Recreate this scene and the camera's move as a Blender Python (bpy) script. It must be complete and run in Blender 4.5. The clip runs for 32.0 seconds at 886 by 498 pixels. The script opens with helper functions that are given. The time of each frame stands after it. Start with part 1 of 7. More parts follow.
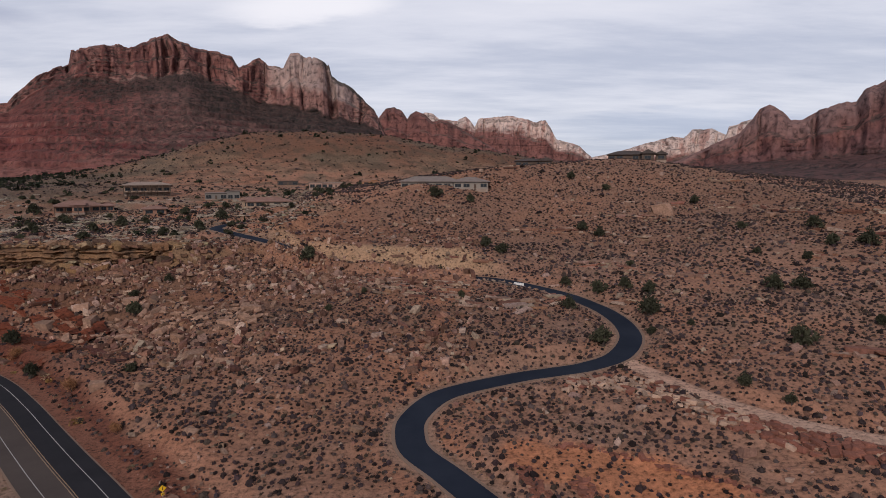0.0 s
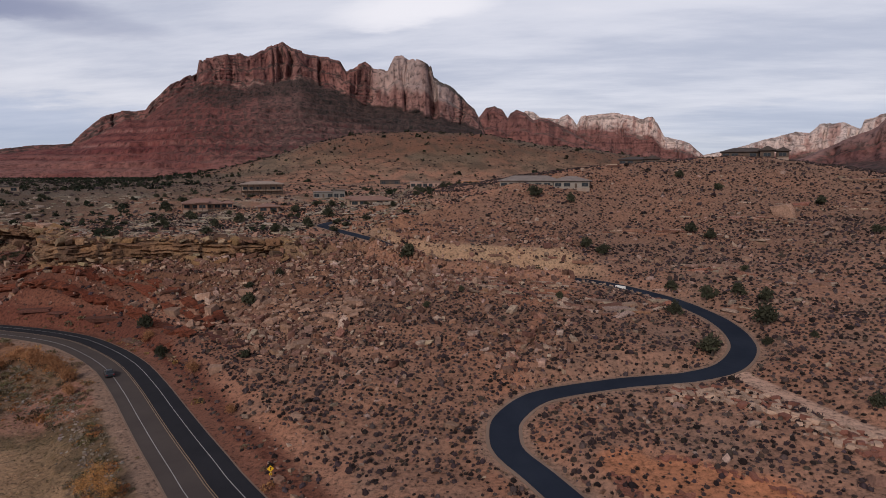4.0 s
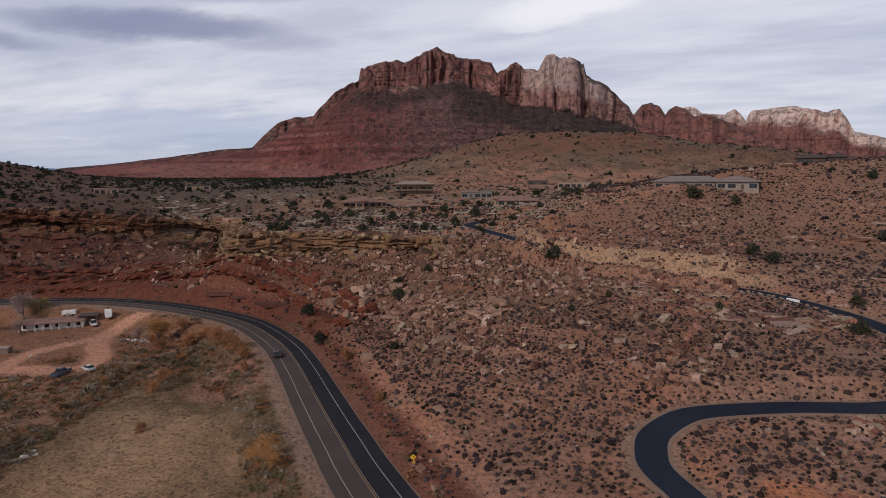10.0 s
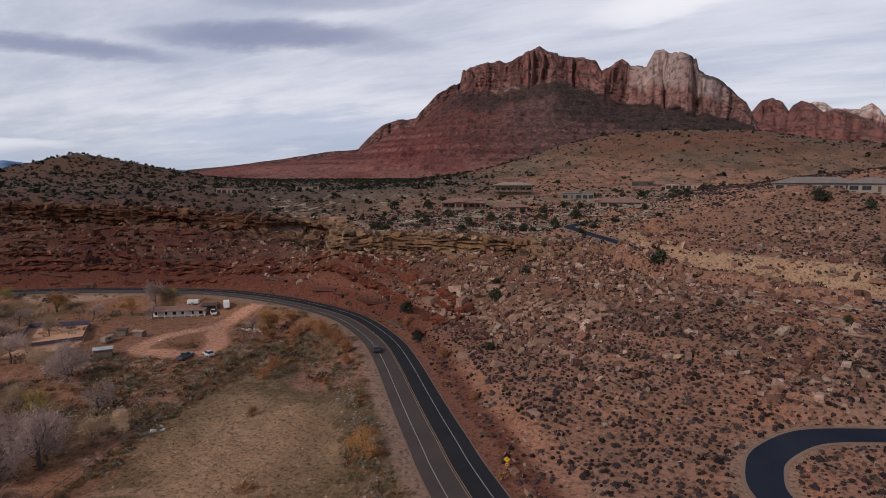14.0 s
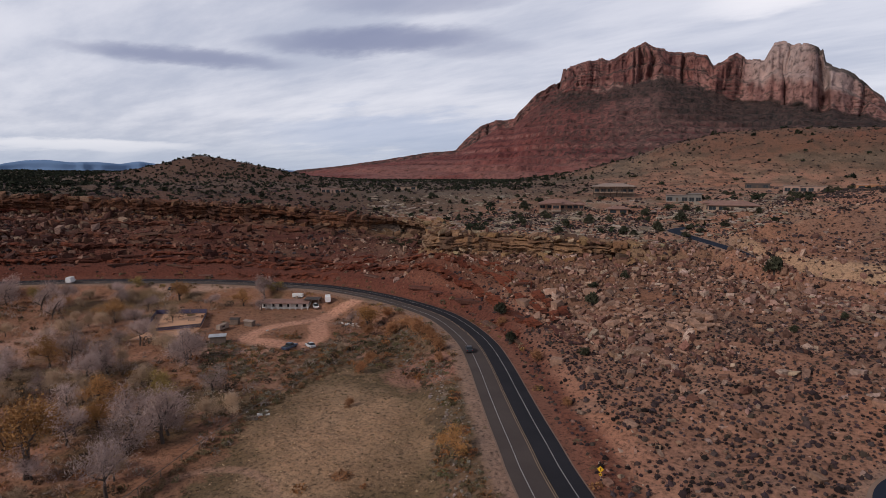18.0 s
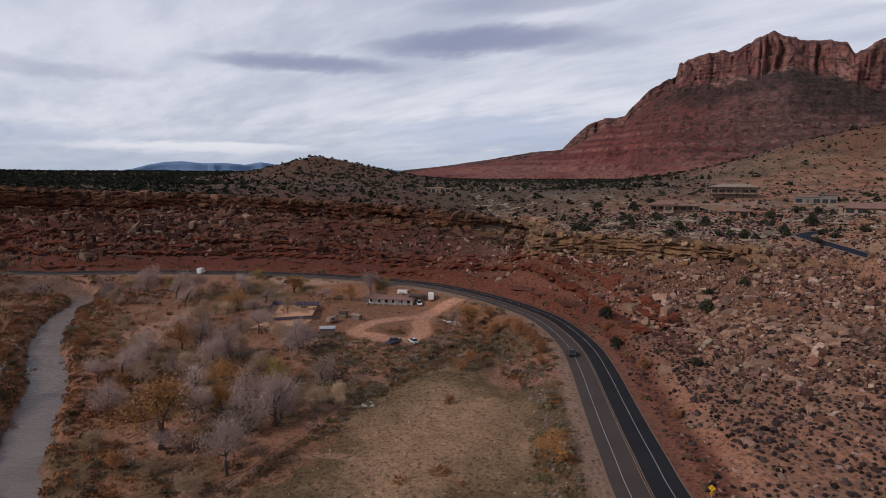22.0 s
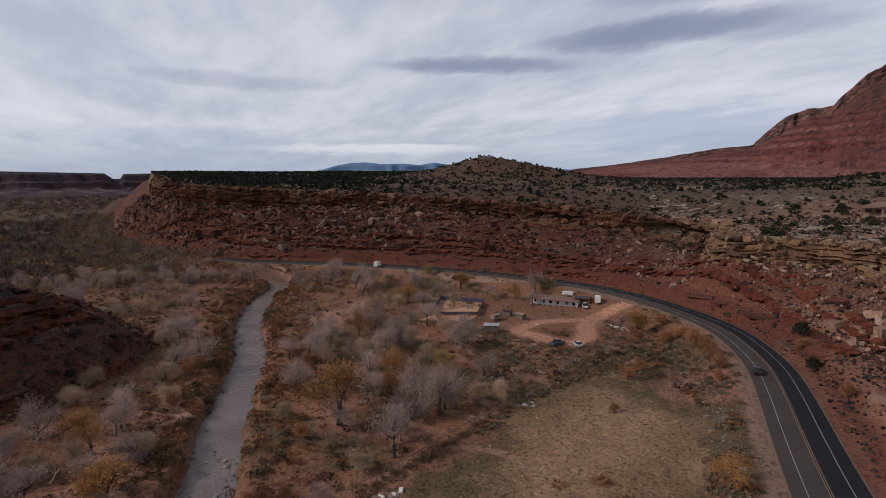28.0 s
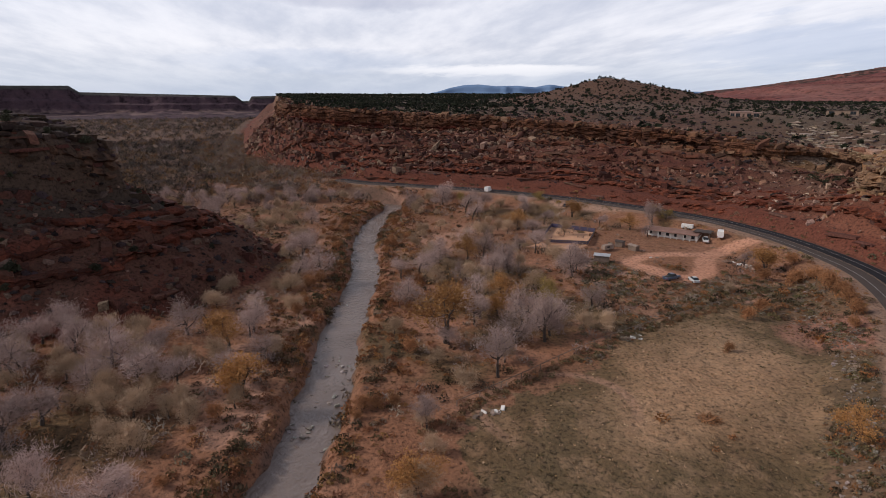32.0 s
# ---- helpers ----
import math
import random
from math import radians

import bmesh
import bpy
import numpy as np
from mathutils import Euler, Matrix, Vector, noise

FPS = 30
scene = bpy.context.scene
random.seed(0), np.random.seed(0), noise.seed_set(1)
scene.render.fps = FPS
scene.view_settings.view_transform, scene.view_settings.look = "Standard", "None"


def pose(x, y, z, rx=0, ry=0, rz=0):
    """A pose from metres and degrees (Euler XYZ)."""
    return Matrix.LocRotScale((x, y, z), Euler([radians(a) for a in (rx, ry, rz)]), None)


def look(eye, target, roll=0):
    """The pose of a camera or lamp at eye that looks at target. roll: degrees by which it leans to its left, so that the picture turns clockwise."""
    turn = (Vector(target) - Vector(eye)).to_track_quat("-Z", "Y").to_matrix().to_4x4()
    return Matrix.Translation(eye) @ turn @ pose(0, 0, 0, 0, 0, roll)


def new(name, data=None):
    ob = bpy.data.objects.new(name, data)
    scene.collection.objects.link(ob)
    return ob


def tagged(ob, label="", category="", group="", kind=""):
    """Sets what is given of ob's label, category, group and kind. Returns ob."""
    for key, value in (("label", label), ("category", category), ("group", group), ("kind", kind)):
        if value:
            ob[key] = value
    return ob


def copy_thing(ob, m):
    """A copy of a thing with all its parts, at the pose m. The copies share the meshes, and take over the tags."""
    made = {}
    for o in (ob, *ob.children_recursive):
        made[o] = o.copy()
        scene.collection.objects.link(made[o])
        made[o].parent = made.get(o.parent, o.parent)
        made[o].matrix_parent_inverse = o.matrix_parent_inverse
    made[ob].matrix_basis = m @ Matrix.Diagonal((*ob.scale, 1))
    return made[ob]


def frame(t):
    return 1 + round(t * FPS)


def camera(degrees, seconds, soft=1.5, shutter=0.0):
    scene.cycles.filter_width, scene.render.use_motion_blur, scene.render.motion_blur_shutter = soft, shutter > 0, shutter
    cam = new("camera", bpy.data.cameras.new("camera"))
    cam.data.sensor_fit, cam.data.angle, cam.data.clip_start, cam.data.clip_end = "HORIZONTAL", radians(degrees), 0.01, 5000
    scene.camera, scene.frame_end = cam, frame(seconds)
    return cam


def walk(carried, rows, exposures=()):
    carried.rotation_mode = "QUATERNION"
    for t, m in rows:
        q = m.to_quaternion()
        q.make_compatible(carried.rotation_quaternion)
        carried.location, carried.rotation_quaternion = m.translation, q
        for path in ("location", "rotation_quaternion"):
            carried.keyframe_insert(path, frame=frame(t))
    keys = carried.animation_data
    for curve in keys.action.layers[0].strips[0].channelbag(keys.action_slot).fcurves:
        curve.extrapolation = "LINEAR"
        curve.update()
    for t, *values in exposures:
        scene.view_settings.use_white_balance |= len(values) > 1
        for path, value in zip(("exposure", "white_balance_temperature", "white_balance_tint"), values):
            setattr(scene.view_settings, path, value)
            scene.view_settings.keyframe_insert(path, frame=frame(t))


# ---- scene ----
cam = camera(74.14, 32.0, soft=0.9)
EYE = (0.0, 0.0, 45.0)
# seconds, tilt, lean and heading of a hovering camera that turns where it is
TURNS = [
    (0, 82.95, -0.00, -0.00),
    (0.5, 82.93, -0.06, 1.30),
    (1, 82.95, -0.14, 2.58),
    (1.5, 82.92, -0.05, 3.78),
    (2, 82.93, -0.06, 4.86),
    (2.5, 82.91, -0.04, 6.01),
    (3, 82.88, 0.05, 7.25),
    (3.5, 82.88, 0.10, 8.48),
    (5.5, 82.91, 0.07, 12.85),
    (6, 82.92, 0.08, 14.15),
    (6.5, 82.92, 0.12, 15.44),
    (7, 82.92, 0.09, 16.61),
    (7.5, 82.92, 0.12, 17.66),
    (8, 82.93, 0.06, 18.72),
    (8.5, 82.92, 0.09, 19.97),
    (9, 82.94, 0.08, 21.27),
    (9.5, 82.93, 0.09, 22.57),
    (10, 82.95, 0.11, 23.81),
    (10.5, 82.95, 0.11, 25.00),
    (11, 82.96, 0.13, 26.17),
    (11.5, 82.98, 0.16, 27.47),
    (12, 82.98, 0.13, 28.78),
    (12.5, 82.99, 0.12, 30.05),
    (13, 83.01, 0.14, 31.23),
    (13.5, 83.03, 0.10, 32.29),
    (14, 83.05, 0.09, 33.43),
    (14.5, 83.05, 0.08, 34.65),
    (16.5, 83.10, 0.03, 38.95),
    (17, 83.11, -0.01, 40.20),
    (17.5, 83.12, -0.07, 41.52),
    (18, 83.12, -0.10, 42.79),
    (18.5, 83.11, -0.09, 43.96),
    (19, 83.12, -0.09, 45.13),
    (19.5, 83.11, -0.09, 46.44),
    (20, 83.11, -0.08, 47.77),
    (20.5, 83.09, -0.08, 49.05),
    (21, 83.08, -0.09, 50.28),
    (21.5, 83.08, -0.09, 51.57),
    (22, 83.08, -0.11, 52.90),
    (22.5, 83.05, -0.09, 54.30),
    (23, 83.04, -0.06, 55.66),
    (23.5, 83.03, -0.05, 57.04),
    (24, 83.01, -0.03, 58.32),
    (24.5, 83.01, -0.03, 59.64),
    (25, 83.01, -0.03, 61.01),
    (25.5, 83.01, 0.01, 62.37),
    (27.5, 83.02, 0.06, 67.71),
    (28, 83.01, 0.09, 69.09),
    (28.5, 83.00, 0.05, 70.54),
    (29, 82.97, 0.03, 71.94),
    (29.5, 82.41, -0.01, 73.26),
    (30, 81.21, 0.07, 74.56),
    (30.5, 79.59, -0.01, 76.02),
    (31, 77.87, 0.02, 77.40),
    (31.5, 76.51, 0.01, 78.72),
    (32, 75.74, -0.03, 79.96),
]
walk(cam, [(t, pose(*EYE, rx, ry, rz)) for t, rx, ry, rz in TURNS],
     [(0.0, -0.10, 6450, 15), (6.0, -0.17, 6450, 15), (19.0, -0.12, 6450, 15), (27.0, -0.22, 6400, 14), (29.2, -0.25, 6450, 14), (30.2, -0.22, 6500, 14), (32.0, 0.18, 6600, 14)])

# ---------------------------------------------------------------- sky and sun
SUN_EL, SUN_AZ = radians(34), radians(165)          # azimuth counted from north (+y) towards west

world = bpy.data.worlds.new("overcast_sky")
scene.world = world
world.use_nodes = True
wn, wl = world.node_tree.nodes, world.node_tree.links
wn.clear()


def wnode(kind, **values):
    n = wn.new(kind)
    for k, v in values.items():
        n.inputs[k].default_value = v
    return n


def wmath(op, a, b=None, clamp=False):
    n = wn.new("ShaderNodeMath")
    n.operation, n.use_clamp = op, clamp
    for i, v in enumerate((a, b)):
        if v is None:
            continue
        if isinstance(v, (int, float)):
            n.inputs[i].default_value = v
        else:
            wl.new(v, n.inputs[i])
    return n.outputs[0]


def wmix(f, a, b):
    n = wn.new("ShaderNodeMix")
    n.data_type = "RGBA"
    for sock, v in ((n.inputs[0], f), (n.inputs[6], a), (n.inputs[7], b)):
        if isinstance(v, tuple):
            sock.default_value = (*v, 1)
        elif isinstance(v, (int, float)):
            sock.default_value = v
        else:
            wl.new(v, sock)
    return n.outputs[2]


def wramp(f, lo, hi):
    n = wn.new("ShaderNodeMapRange")
    n.interpolation_type = "SMOOTHSTEP"
    n.inputs[1].default_value, n.inputs[2].default_value = lo, hi
    wl.new(f, n.inputs[0])
    return n.outputs[0]


sky = wn.new("ShaderNodeTexSky")
sky.sky_type, sky.sun_disc = "NISHITA", False
sky.sun_elevation, sky.sun_rotation = SUN_EL, -SUN_AZ
coord = wn.new("ShaderNodeTexCoord")
sep = wn.new("ShaderNodeSeparateXYZ")
wl.new(coord.outputs["Generated"], sep.inputs[0])
up = wmath("ADD", wmath("MAXIMUM", sep.outputs[2], 0.0), 0.10)
comb = wn.new("ShaderNodeCombineXYZ")
wl.new(wmath("DIVIDE", sep.outputs[0], up), comb.inputs[0])
wl.new(wmath("DIVIDE", sep.outputs[1], up), comb.inputs[1])


def cloud(scale, detail, rough, turn=0.0, stretch=1.0, shift=(0, 0, 0)):
    m = wn.new("ShaderNodeMapping")
    m.inputs["Rotation"].default_value = (0, 0, radians(turn))
    m.inputs["Scale"].default_value = (1, stretch, 1)
    m.inputs["Location"].default_value = shift
    wl.new(comb.outputs[0], m.inputs[0])
    n = wnode("ShaderNodeTexNoise", Scale=scale, Detail=detail, Roughness=rough)
    wl.new(m.outputs[0], n.inputs[0])
    return n.outputs[0]


broad = cloud(0.32, 3, 0.5, -40, 2.2, (3.1, 0.4, 0))
fine = cloud(1.1, 6, 0.6, -40, 2.6, (0.3, 7.7, 0))
mass = wmath("ADD", wmath("MULTIPLY", broad, 0.55), wmath("MULTIPLY", fine, 0.45))
bearing = wmath("MULTIPLY", wmath("ARCTAN2", wmath("MULTIPLY", sep.outputs[0], -1.0), sep.outputs[1]), 57.29578)
height = wmath("MULTIPLY", wmath("ARCSINE", sep.outputs[2]), 57.29578)
ragged = cloud(1.6, 5, 0.6, -40, 1.6, (4.4, 1.7, 0))


def bank(b0, h0, wide, tall, tilt=0.0):
    """A long cloud about a bearing and a height in degrees, with ragged edges."""
    db = wmath("SUBTRACT", bearing, b0)
    dh = wmath("SUBTRACT", wmath("SUBTRACT", height, h0), wmath("MULTIPLY", db, tilt))
    dh = wmath("ADD", dh, wmath("MULTIPLY", wmath("SUBTRACT", ragged, 0.5), 2.4 * tall))
    e = wmath("ADD", wmath("POWER", wmath("ABSOLUTE", wmath("DIVIDE", db, wide)), 2.0), wmath("POWER", wmath("ABSOLUTE", wmath("DIVIDE", dh, tall)), 2.0))
    return wramp(e, 1.6, 0.0)


grey = wmix(wramp(mass, 0.36, 0.62), (0.54, 0.585, 0.69), (0.79, 0.815, 0.88))
grey = wmix(wmath("MULTIPLY", wramp(mass, 0.58, 0.72), 0.6), grey, (0.90, 0.91, 0.95))
for b0, h0, wide, tall, tilt, much in ((49, 12.6, 11, 1.05, -0.06, 0.85), (66, 10.4, 9, 0.75, 0.0, 0.8), (45, 16.0, 10, 1.2, -0.05, 0.45), (88, 8.6, 9, 0.8, 0.02, 0.35), (40, 12.0, 6, 1.0, 0.0, 0.35), (75, 17.5, 14, 2.0, 0.05, 0.1)):
    grey = wmix(wmath("MULTIPLY", bank(b0, h0, wide, tall, tilt), much), grey, (0.25, 0.28, 0.42))
for b0, h0, wide, tall, tilt, much in ((12, 15.4, 8, 1.7, -0.14, 1.0), (-2, 17.5, 14, 1.5, 0.1, 0.6), (76, 2.7, 11, 0.5, 0.0, 1.0), (30, 6, 30, 3.0, 0.0, 0.25)):
    grey = wmix(wmath("MULTIPLY", bank(b0, h0, wide, tall, tilt), much), grey, (1.0, 1.0, 1.02))
grey = wmix(wramp(sep.outputs[2], 0.36, 0.75), grey, (0.16, 0.17, 0.21))
for b0, h0, wide, tall, much in ((47, 4.2, 13, 2.2, 0.55), (-22, 4.5, 12, 1.5, 0.3), (92, 3.4, 12, 1.0, 0.3)):
    grey = wmix(wmath("MULTIPLY", bank(b0, h0, wide, tall), much), grey, (0.36, 0.46, 0.66))
low = wramp(sep.outputs[2], 0.085, 0.0)
grey = wmix(wmath("MULTIPLY", low, 0.75), grey, (0.40, 0.50, 0.65))
clear = wn.new("ShaderNodeVectorMath")
clear.operation = "SCALE"
clear.inputs[3].default_value = 0.12
wl.new(sky.outputs[0], clear.inputs[0])
both = wmix(0.90, clear.outputs[0], grey)
bg = wnode("ShaderNodeBackground", Strength=1.0)
wl.new(both, bg.inputs[0])
wl.new(bg.outputs[0], wn.new("ShaderNodeOutputWorld").inputs[0])

sun_data = bpy.data.lights.new("sun", "SUN")
sun_data.energy, sun_data.angle, sun_data.color = 2.25, radians(7), (1.0, 0.93, 0.84)
sun = new("sun", sun_data)
sun.matrix_world = look((0, 0, 300), (300 * math.sin(SUN_AZ) * math.cos(SUN_EL), -300 * math.cos(SUN_AZ) * math.cos(SUN_EL), 300 - 300 * math.sin(SUN_EL)))

# ---------------------------------------------------------------- materials
def node_material(name):
    m = bpy.data.materials.new(name)
    m.use_nodes = True
    n, l = m.node_tree.nodes, m.node_tree.links
    return m, n, l, n["Principled BSDF"]


def tex_noise(n, l, scale, detail=4, rough=0.55, vec=None, stretch=None):
    t = n.new("ShaderNodeTexNoise")
    t.inputs["Scale"].default_value, t.inputs["Detail"].default_value, t.inputs["Roughness"].default_value = scale, detail, rough
    if vec is None:
        vec = n.new("ShaderNodeTexCoord").outputs["Object"]
    if stretch:
        mp = n.new("ShaderNodeMapping")
        mp.inputs["Scale"].default_value = stretch
        l.new(vec, mp.inputs[0])
        vec = mp.outputs[0]
    l.new(vec, t.inputs[0])
    return t.outputs[0]


def remap(n, l, f, lo, hi, to_lo=0.0, to_hi=1.0):
    r = n.new("ShaderNodeMapRange")
    for i, v in enumerate((lo, hi, to_lo, to_hi)):
        r.inputs[1 + i].default_value = v
    l.new(f, r.inputs[0])
    return r.outputs[0]


def blend(n, l, f, a, b, mode="MIX"):
    x = n.new("ShaderNodeMix")
    x.data_type, x.blend_type = "RGBA", mode
    for sock, v in ((x.inputs[0], f), (x.inputs[6], a), (x.inputs[7], b)):
        if isinstance(v, tuple):
            sock.default_value = (*v[:3], 1)
        elif isinstance(v, (int, float)):
            sock.default_value = v
        else:
            l.new(v, sock)
    return x.outputs[2]


def bump(n, l, height, strength, distance, bsdf):
    b = n.new("ShaderNodeBump")
    b.inputs["Strength"].default_value, b.inputs["Distance"].default_value = strength, distance
    l.new(height, b.inputs["Height"])
    l.new(b.outputs[0], bsdf.inputs["Normal"])


def paint(name, color, rough=0.7, spread=0.2, grain=3.0, patch=0.3, relief=0.0, metal=0.0, random_tone=0.0, spec=0.3, island=False):
    """A surface of one base colour, varied by grain and by larger patches (sizes in 1/m), and from piece to piece."""
    m, n, l, b = node_material(name)
    f1, f2 = tex_noise(n, l, grain), tex_noise(n, l, patch, 3)
    tone = n.new("ShaderNodeMath")
    tone.operation = "ADD"
    l.new(remap(n, l, f1, 0.25, 0.75, -spread, spread), tone.inputs[0])
    l.new(remap(n, l, f2, 0.25, 0.75, 1 - spread, 1 + spread), tone.inputs[1])
    tone = tone.outputs[0]
    if random_tone:
        o = n.new("ShaderNodeNewGeometry").outputs["Random Per Island"] if island else n.new("ShaderNodeObjectInfo").outputs["Random"]
        t2 = n.new("ShaderNodeMath")
        t2.operation = "MULTIPLY"
        l.new(tone, t2.inputs[0])
        l.new(remap(n, l, o, 0, 1, 1 - random_tone, 1 + random_tone), t2.inputs[1])
        tone = t2.outputs[0]
    v = n.new("ShaderNodeVectorMath")
    v.operation = "SCALE"
    v.inputs[0].default_value = color
    l.new(tone, v.inputs[3])
    l.new(v.outputs[0], b.inputs["Base Color"])
    b.inputs["Roughness"].default_value, b.inputs["Metallic"].default_value = rough, metal
    b.inputs["Specular IOR Level"].default_value = spec
    if relief:
        bump(n, l, f1, 0.7, relief, b)
    return m


def soil_material(name, grains, relief, rough=0.95):
    """Earth and rock: the colour of each place comes with the mesh, and is broken up by grain, pebbles and stains."""
    m, n, l, b = node_material(name)
    a = n.new("ShaderNodeAttribute")
    a.attribute_name = "soil"
    c = a.outputs["Color"]
    fine, mid, wide = (tex_noise(n, l, g, 5, 0.65) for g in grains)
    c = blend(n, l, remap(n, l, mid, 0.3, 0.7, 0, 0.55), c, (0.62, 0.58, 0.56), "MULTIPLY")
    c = blend(n, l, remap(n, l, wide, 0.35, 0.7, 0, 0.35), c, (1.25, 0.95, 0.8), "MULTIPLY")
    c = blend(n, l, remap(n, l, fine, 0.50, 0.68, 0, 0.6), c, (1.5, 1.42, 1.35), "MULTIPLY")
    c = blend(n, l, remap(n, l, fine, 0.48, 0.34, 0, 0.9), c, (0.28, 0.28, 0.29), "MULTIPLY")
    l.new(c, b.inputs["Base Color"])
    b.inputs["Roughness"].default_value, b.inputs["Specular IOR Level"].default_value = rough, 0.15
    s = n.new("ShaderNodeMath")
    s.operation = "ADD"
    l.new(fine, s.inputs[0])
    l.new(mid, s.inputs[1])
    bump(n, l, s.outputs[0], 0.8, relief, b)
    return m


EARTH = soil_material("earth", (1.3, 0.28, 0.03), 0.6)
FAR_ROCK = soil_material("far_rock", (0.045, 0.012, 0.002), 9.0)


def road_material(name, color, tint):
    m, n, l, b = node_material(name)
    fine, patch = tex_noise(n, l, 22, 3), tex_noise(n, l, 0.12, 5, 0.6)
    c = blend(n, l, remap(n, l, patch, 0.3, 0.7, 0, 0.8), color, tint)
    c = blend(n, l, remap(n, l, fine, 0.35, 0.7, 0, 0.5), c, (1.35, 1.33, 1.3), "MULTIPLY")
    l.new(c, b.inputs["Base Color"])
    b.inputs["Roughness"].default_value = 0.95
    b.inputs["Specular IOR Level"].default_value = 0.08
    bump(n, l, fine, 0.4, 0.01, b)
    return m


ASPHALT_OLD = road_material("worn_asphalt", (0.060, 0.048, 0.045), (0.080, 0.064, 0.058))
ASPHALT_NEW = road_material("fresh_asphalt", (0.018, 0.018, 0.022), (0.028, 0.027, 0.032))
ASPHALT_HILL = road_material("sealed_asphalt", (0.011, 0.015, 0.026), (0.024, 0.030, 0.045))
GRIT = road_material("roadside_grit", (0.17, 0.115, 0.088), (0.23, 0.16, 0.125))
WHITE_LINE = paint("worn_white_paint", (0.31, 0.30, 0.29), 0.7, 0.15, 6, 0.5)
YELLOW_LINE = paint("worn_yellow_paint", (0.21, 0.145, 0.09), 0.7, 0.2, 6, 0.5)

# ---------------------------------------------------------------- the lie of the land (plan in metres, camera over the origin)
def lattice(xi, yi, seed):
    h = (xi * 374761393 + yi * 668265263 + seed * 974634777) & 0xFFFFFFFF
    h = ((h ^ (h >> 13)) * 1274126177) & 0xFFFFFFFF
    return ((h ^ (h >> 16)) & 0xFFFFFF) / 16777215.0


def vnoise(x, y, seed=0):
    """Smooth noise from 0 to 1, one cell a unit."""
    x0, y0 = np.floor(x), np.floor(y)
    fx, fy = x - x0, y - y0
    fx, fy = fx * fx * (3 - 2 * fx), fy * fy * (3 - 2 * fy)
    xi, yi = x0.astype(np.int64), y0.astype(np.int64)
    a, b = lattice(xi, yi, seed), lattice(xi + 1, yi, seed)
    c, d = lattice(xi, yi + 1, seed), lattice(xi + 1, yi + 1, seed)
    return (a + (b - a) * fx) * (1 - fy) + (c + (d - c) * fx) * fy


def fbm(x, y, size, octaves=4, seed=0, gain=0.5):
    """Layered noise from -1 to 1; size: metres of its largest features."""
    total, amp, norm, k = 0.0, 1.0, 0.0, 1.0 / size
    for i in range(octaves):
        total = total + amp * (vnoise(x * k + 17.3 * i, y * k - 9.1 * i, seed + i) * 2 - 1)
        norm += amp
        amp *= gain
        k *= 2.03
    return total / norm


def ridged(x, y, size, octaves=4, seed=0):
    total, amp, norm, k = 0.0, 1.0, 0.0, 1.0 / size
    for i in range(octaves):
        total = total + amp * (1 - np.abs(vnoise(x * k + 5.3 * i, y * k + 3.1 * i, seed + i) * 2 - 1))
        norm += amp
        amp *= 0.5
        k *= 2.1
    return total / norm


def step(v, lo, hi):
    t = np.clip((v - lo) / (hi - lo), 0, 1)
    return t * t * (3 - 2 * t)


def near_line(px, py, line, closed=False):
    """Distance to a line, and the line's further columns at the nearest place."""
    line = np.array(line, float)
    best = np.full(px.shape, 1e18)
    extra = [np.zeros(px.shape) for _ in range(line.shape[1] - 2)]
    n = len(line) if closed else len(line) - 1
    for i in range(n):
        a, b = line[i], line[(i + 1) % len(line)]
        dx, dy = b[0] - a[0], b[1] - a[1]
        t = np.clip(((px - a[0]) * dx + (py - a[1]) * dy) / (dx * dx + dy * dy), 0, 1)
        d = (px - a[0] - t * dx) ** 2 + (py - a[1] - t * dy) ** 2
        m = d < best
        best = np.where(m, d, best)
        for k, e in enumerate(extra):
            extra[k] = np.where(m, a[2 + k] + t * (b[2 + k] - a[2 + k]), e)
    return (np.sqrt(best), *extra)


def inside(px, py, poly):
    res = np.zeros(px.shape, bool)
    for i in range(len(poly)):
        (x0, y0), (x1, y1) = poly[i][:2], poly[(i + 1) % len(poly)][:2]
        if y0 != y1:
            res ^= ((y0 > py) != (y1 > py)) & (px < (x1 - x0) * (py - y0) / (y1 - y0) + x0)
    return res


def smooth_line(points, spacing):
    """A curve through the points (Catmull-Rom), resampled at even steps."""
    p = np.array(points, float)
    p = np.vstack([2 * p[0] - p[1], p, 2 * p[-1] - p[-2]])
    out = []
    for i in range(1, len(p) - 2):
        t = np.linspace(0, 1, 24, endpoint=False)[:, None]
        a, b, c, d = p[i - 1], p[i], p[i + 1], p[i + 2]
        out.append(0.5 * (2 * b + (c - a) * t + (2 * a - 5 * b + 4 * c - d) * t ** 2 + (3 * b - a - 3 * c + d) * t ** 3))
    out = np.vstack([*out, p[-2:-1]])
    run = np.concatenate([[0], np.cumsum(np.hypot(*np.diff(out[:, :2], axis=0).T))])
    at = np.linspace(0, run[-1], max(2, int(run[-1] / spacing)))
    return np.stack([np.interp(at, run, out[:, k]) for k in range(out.shape[1])], 1)


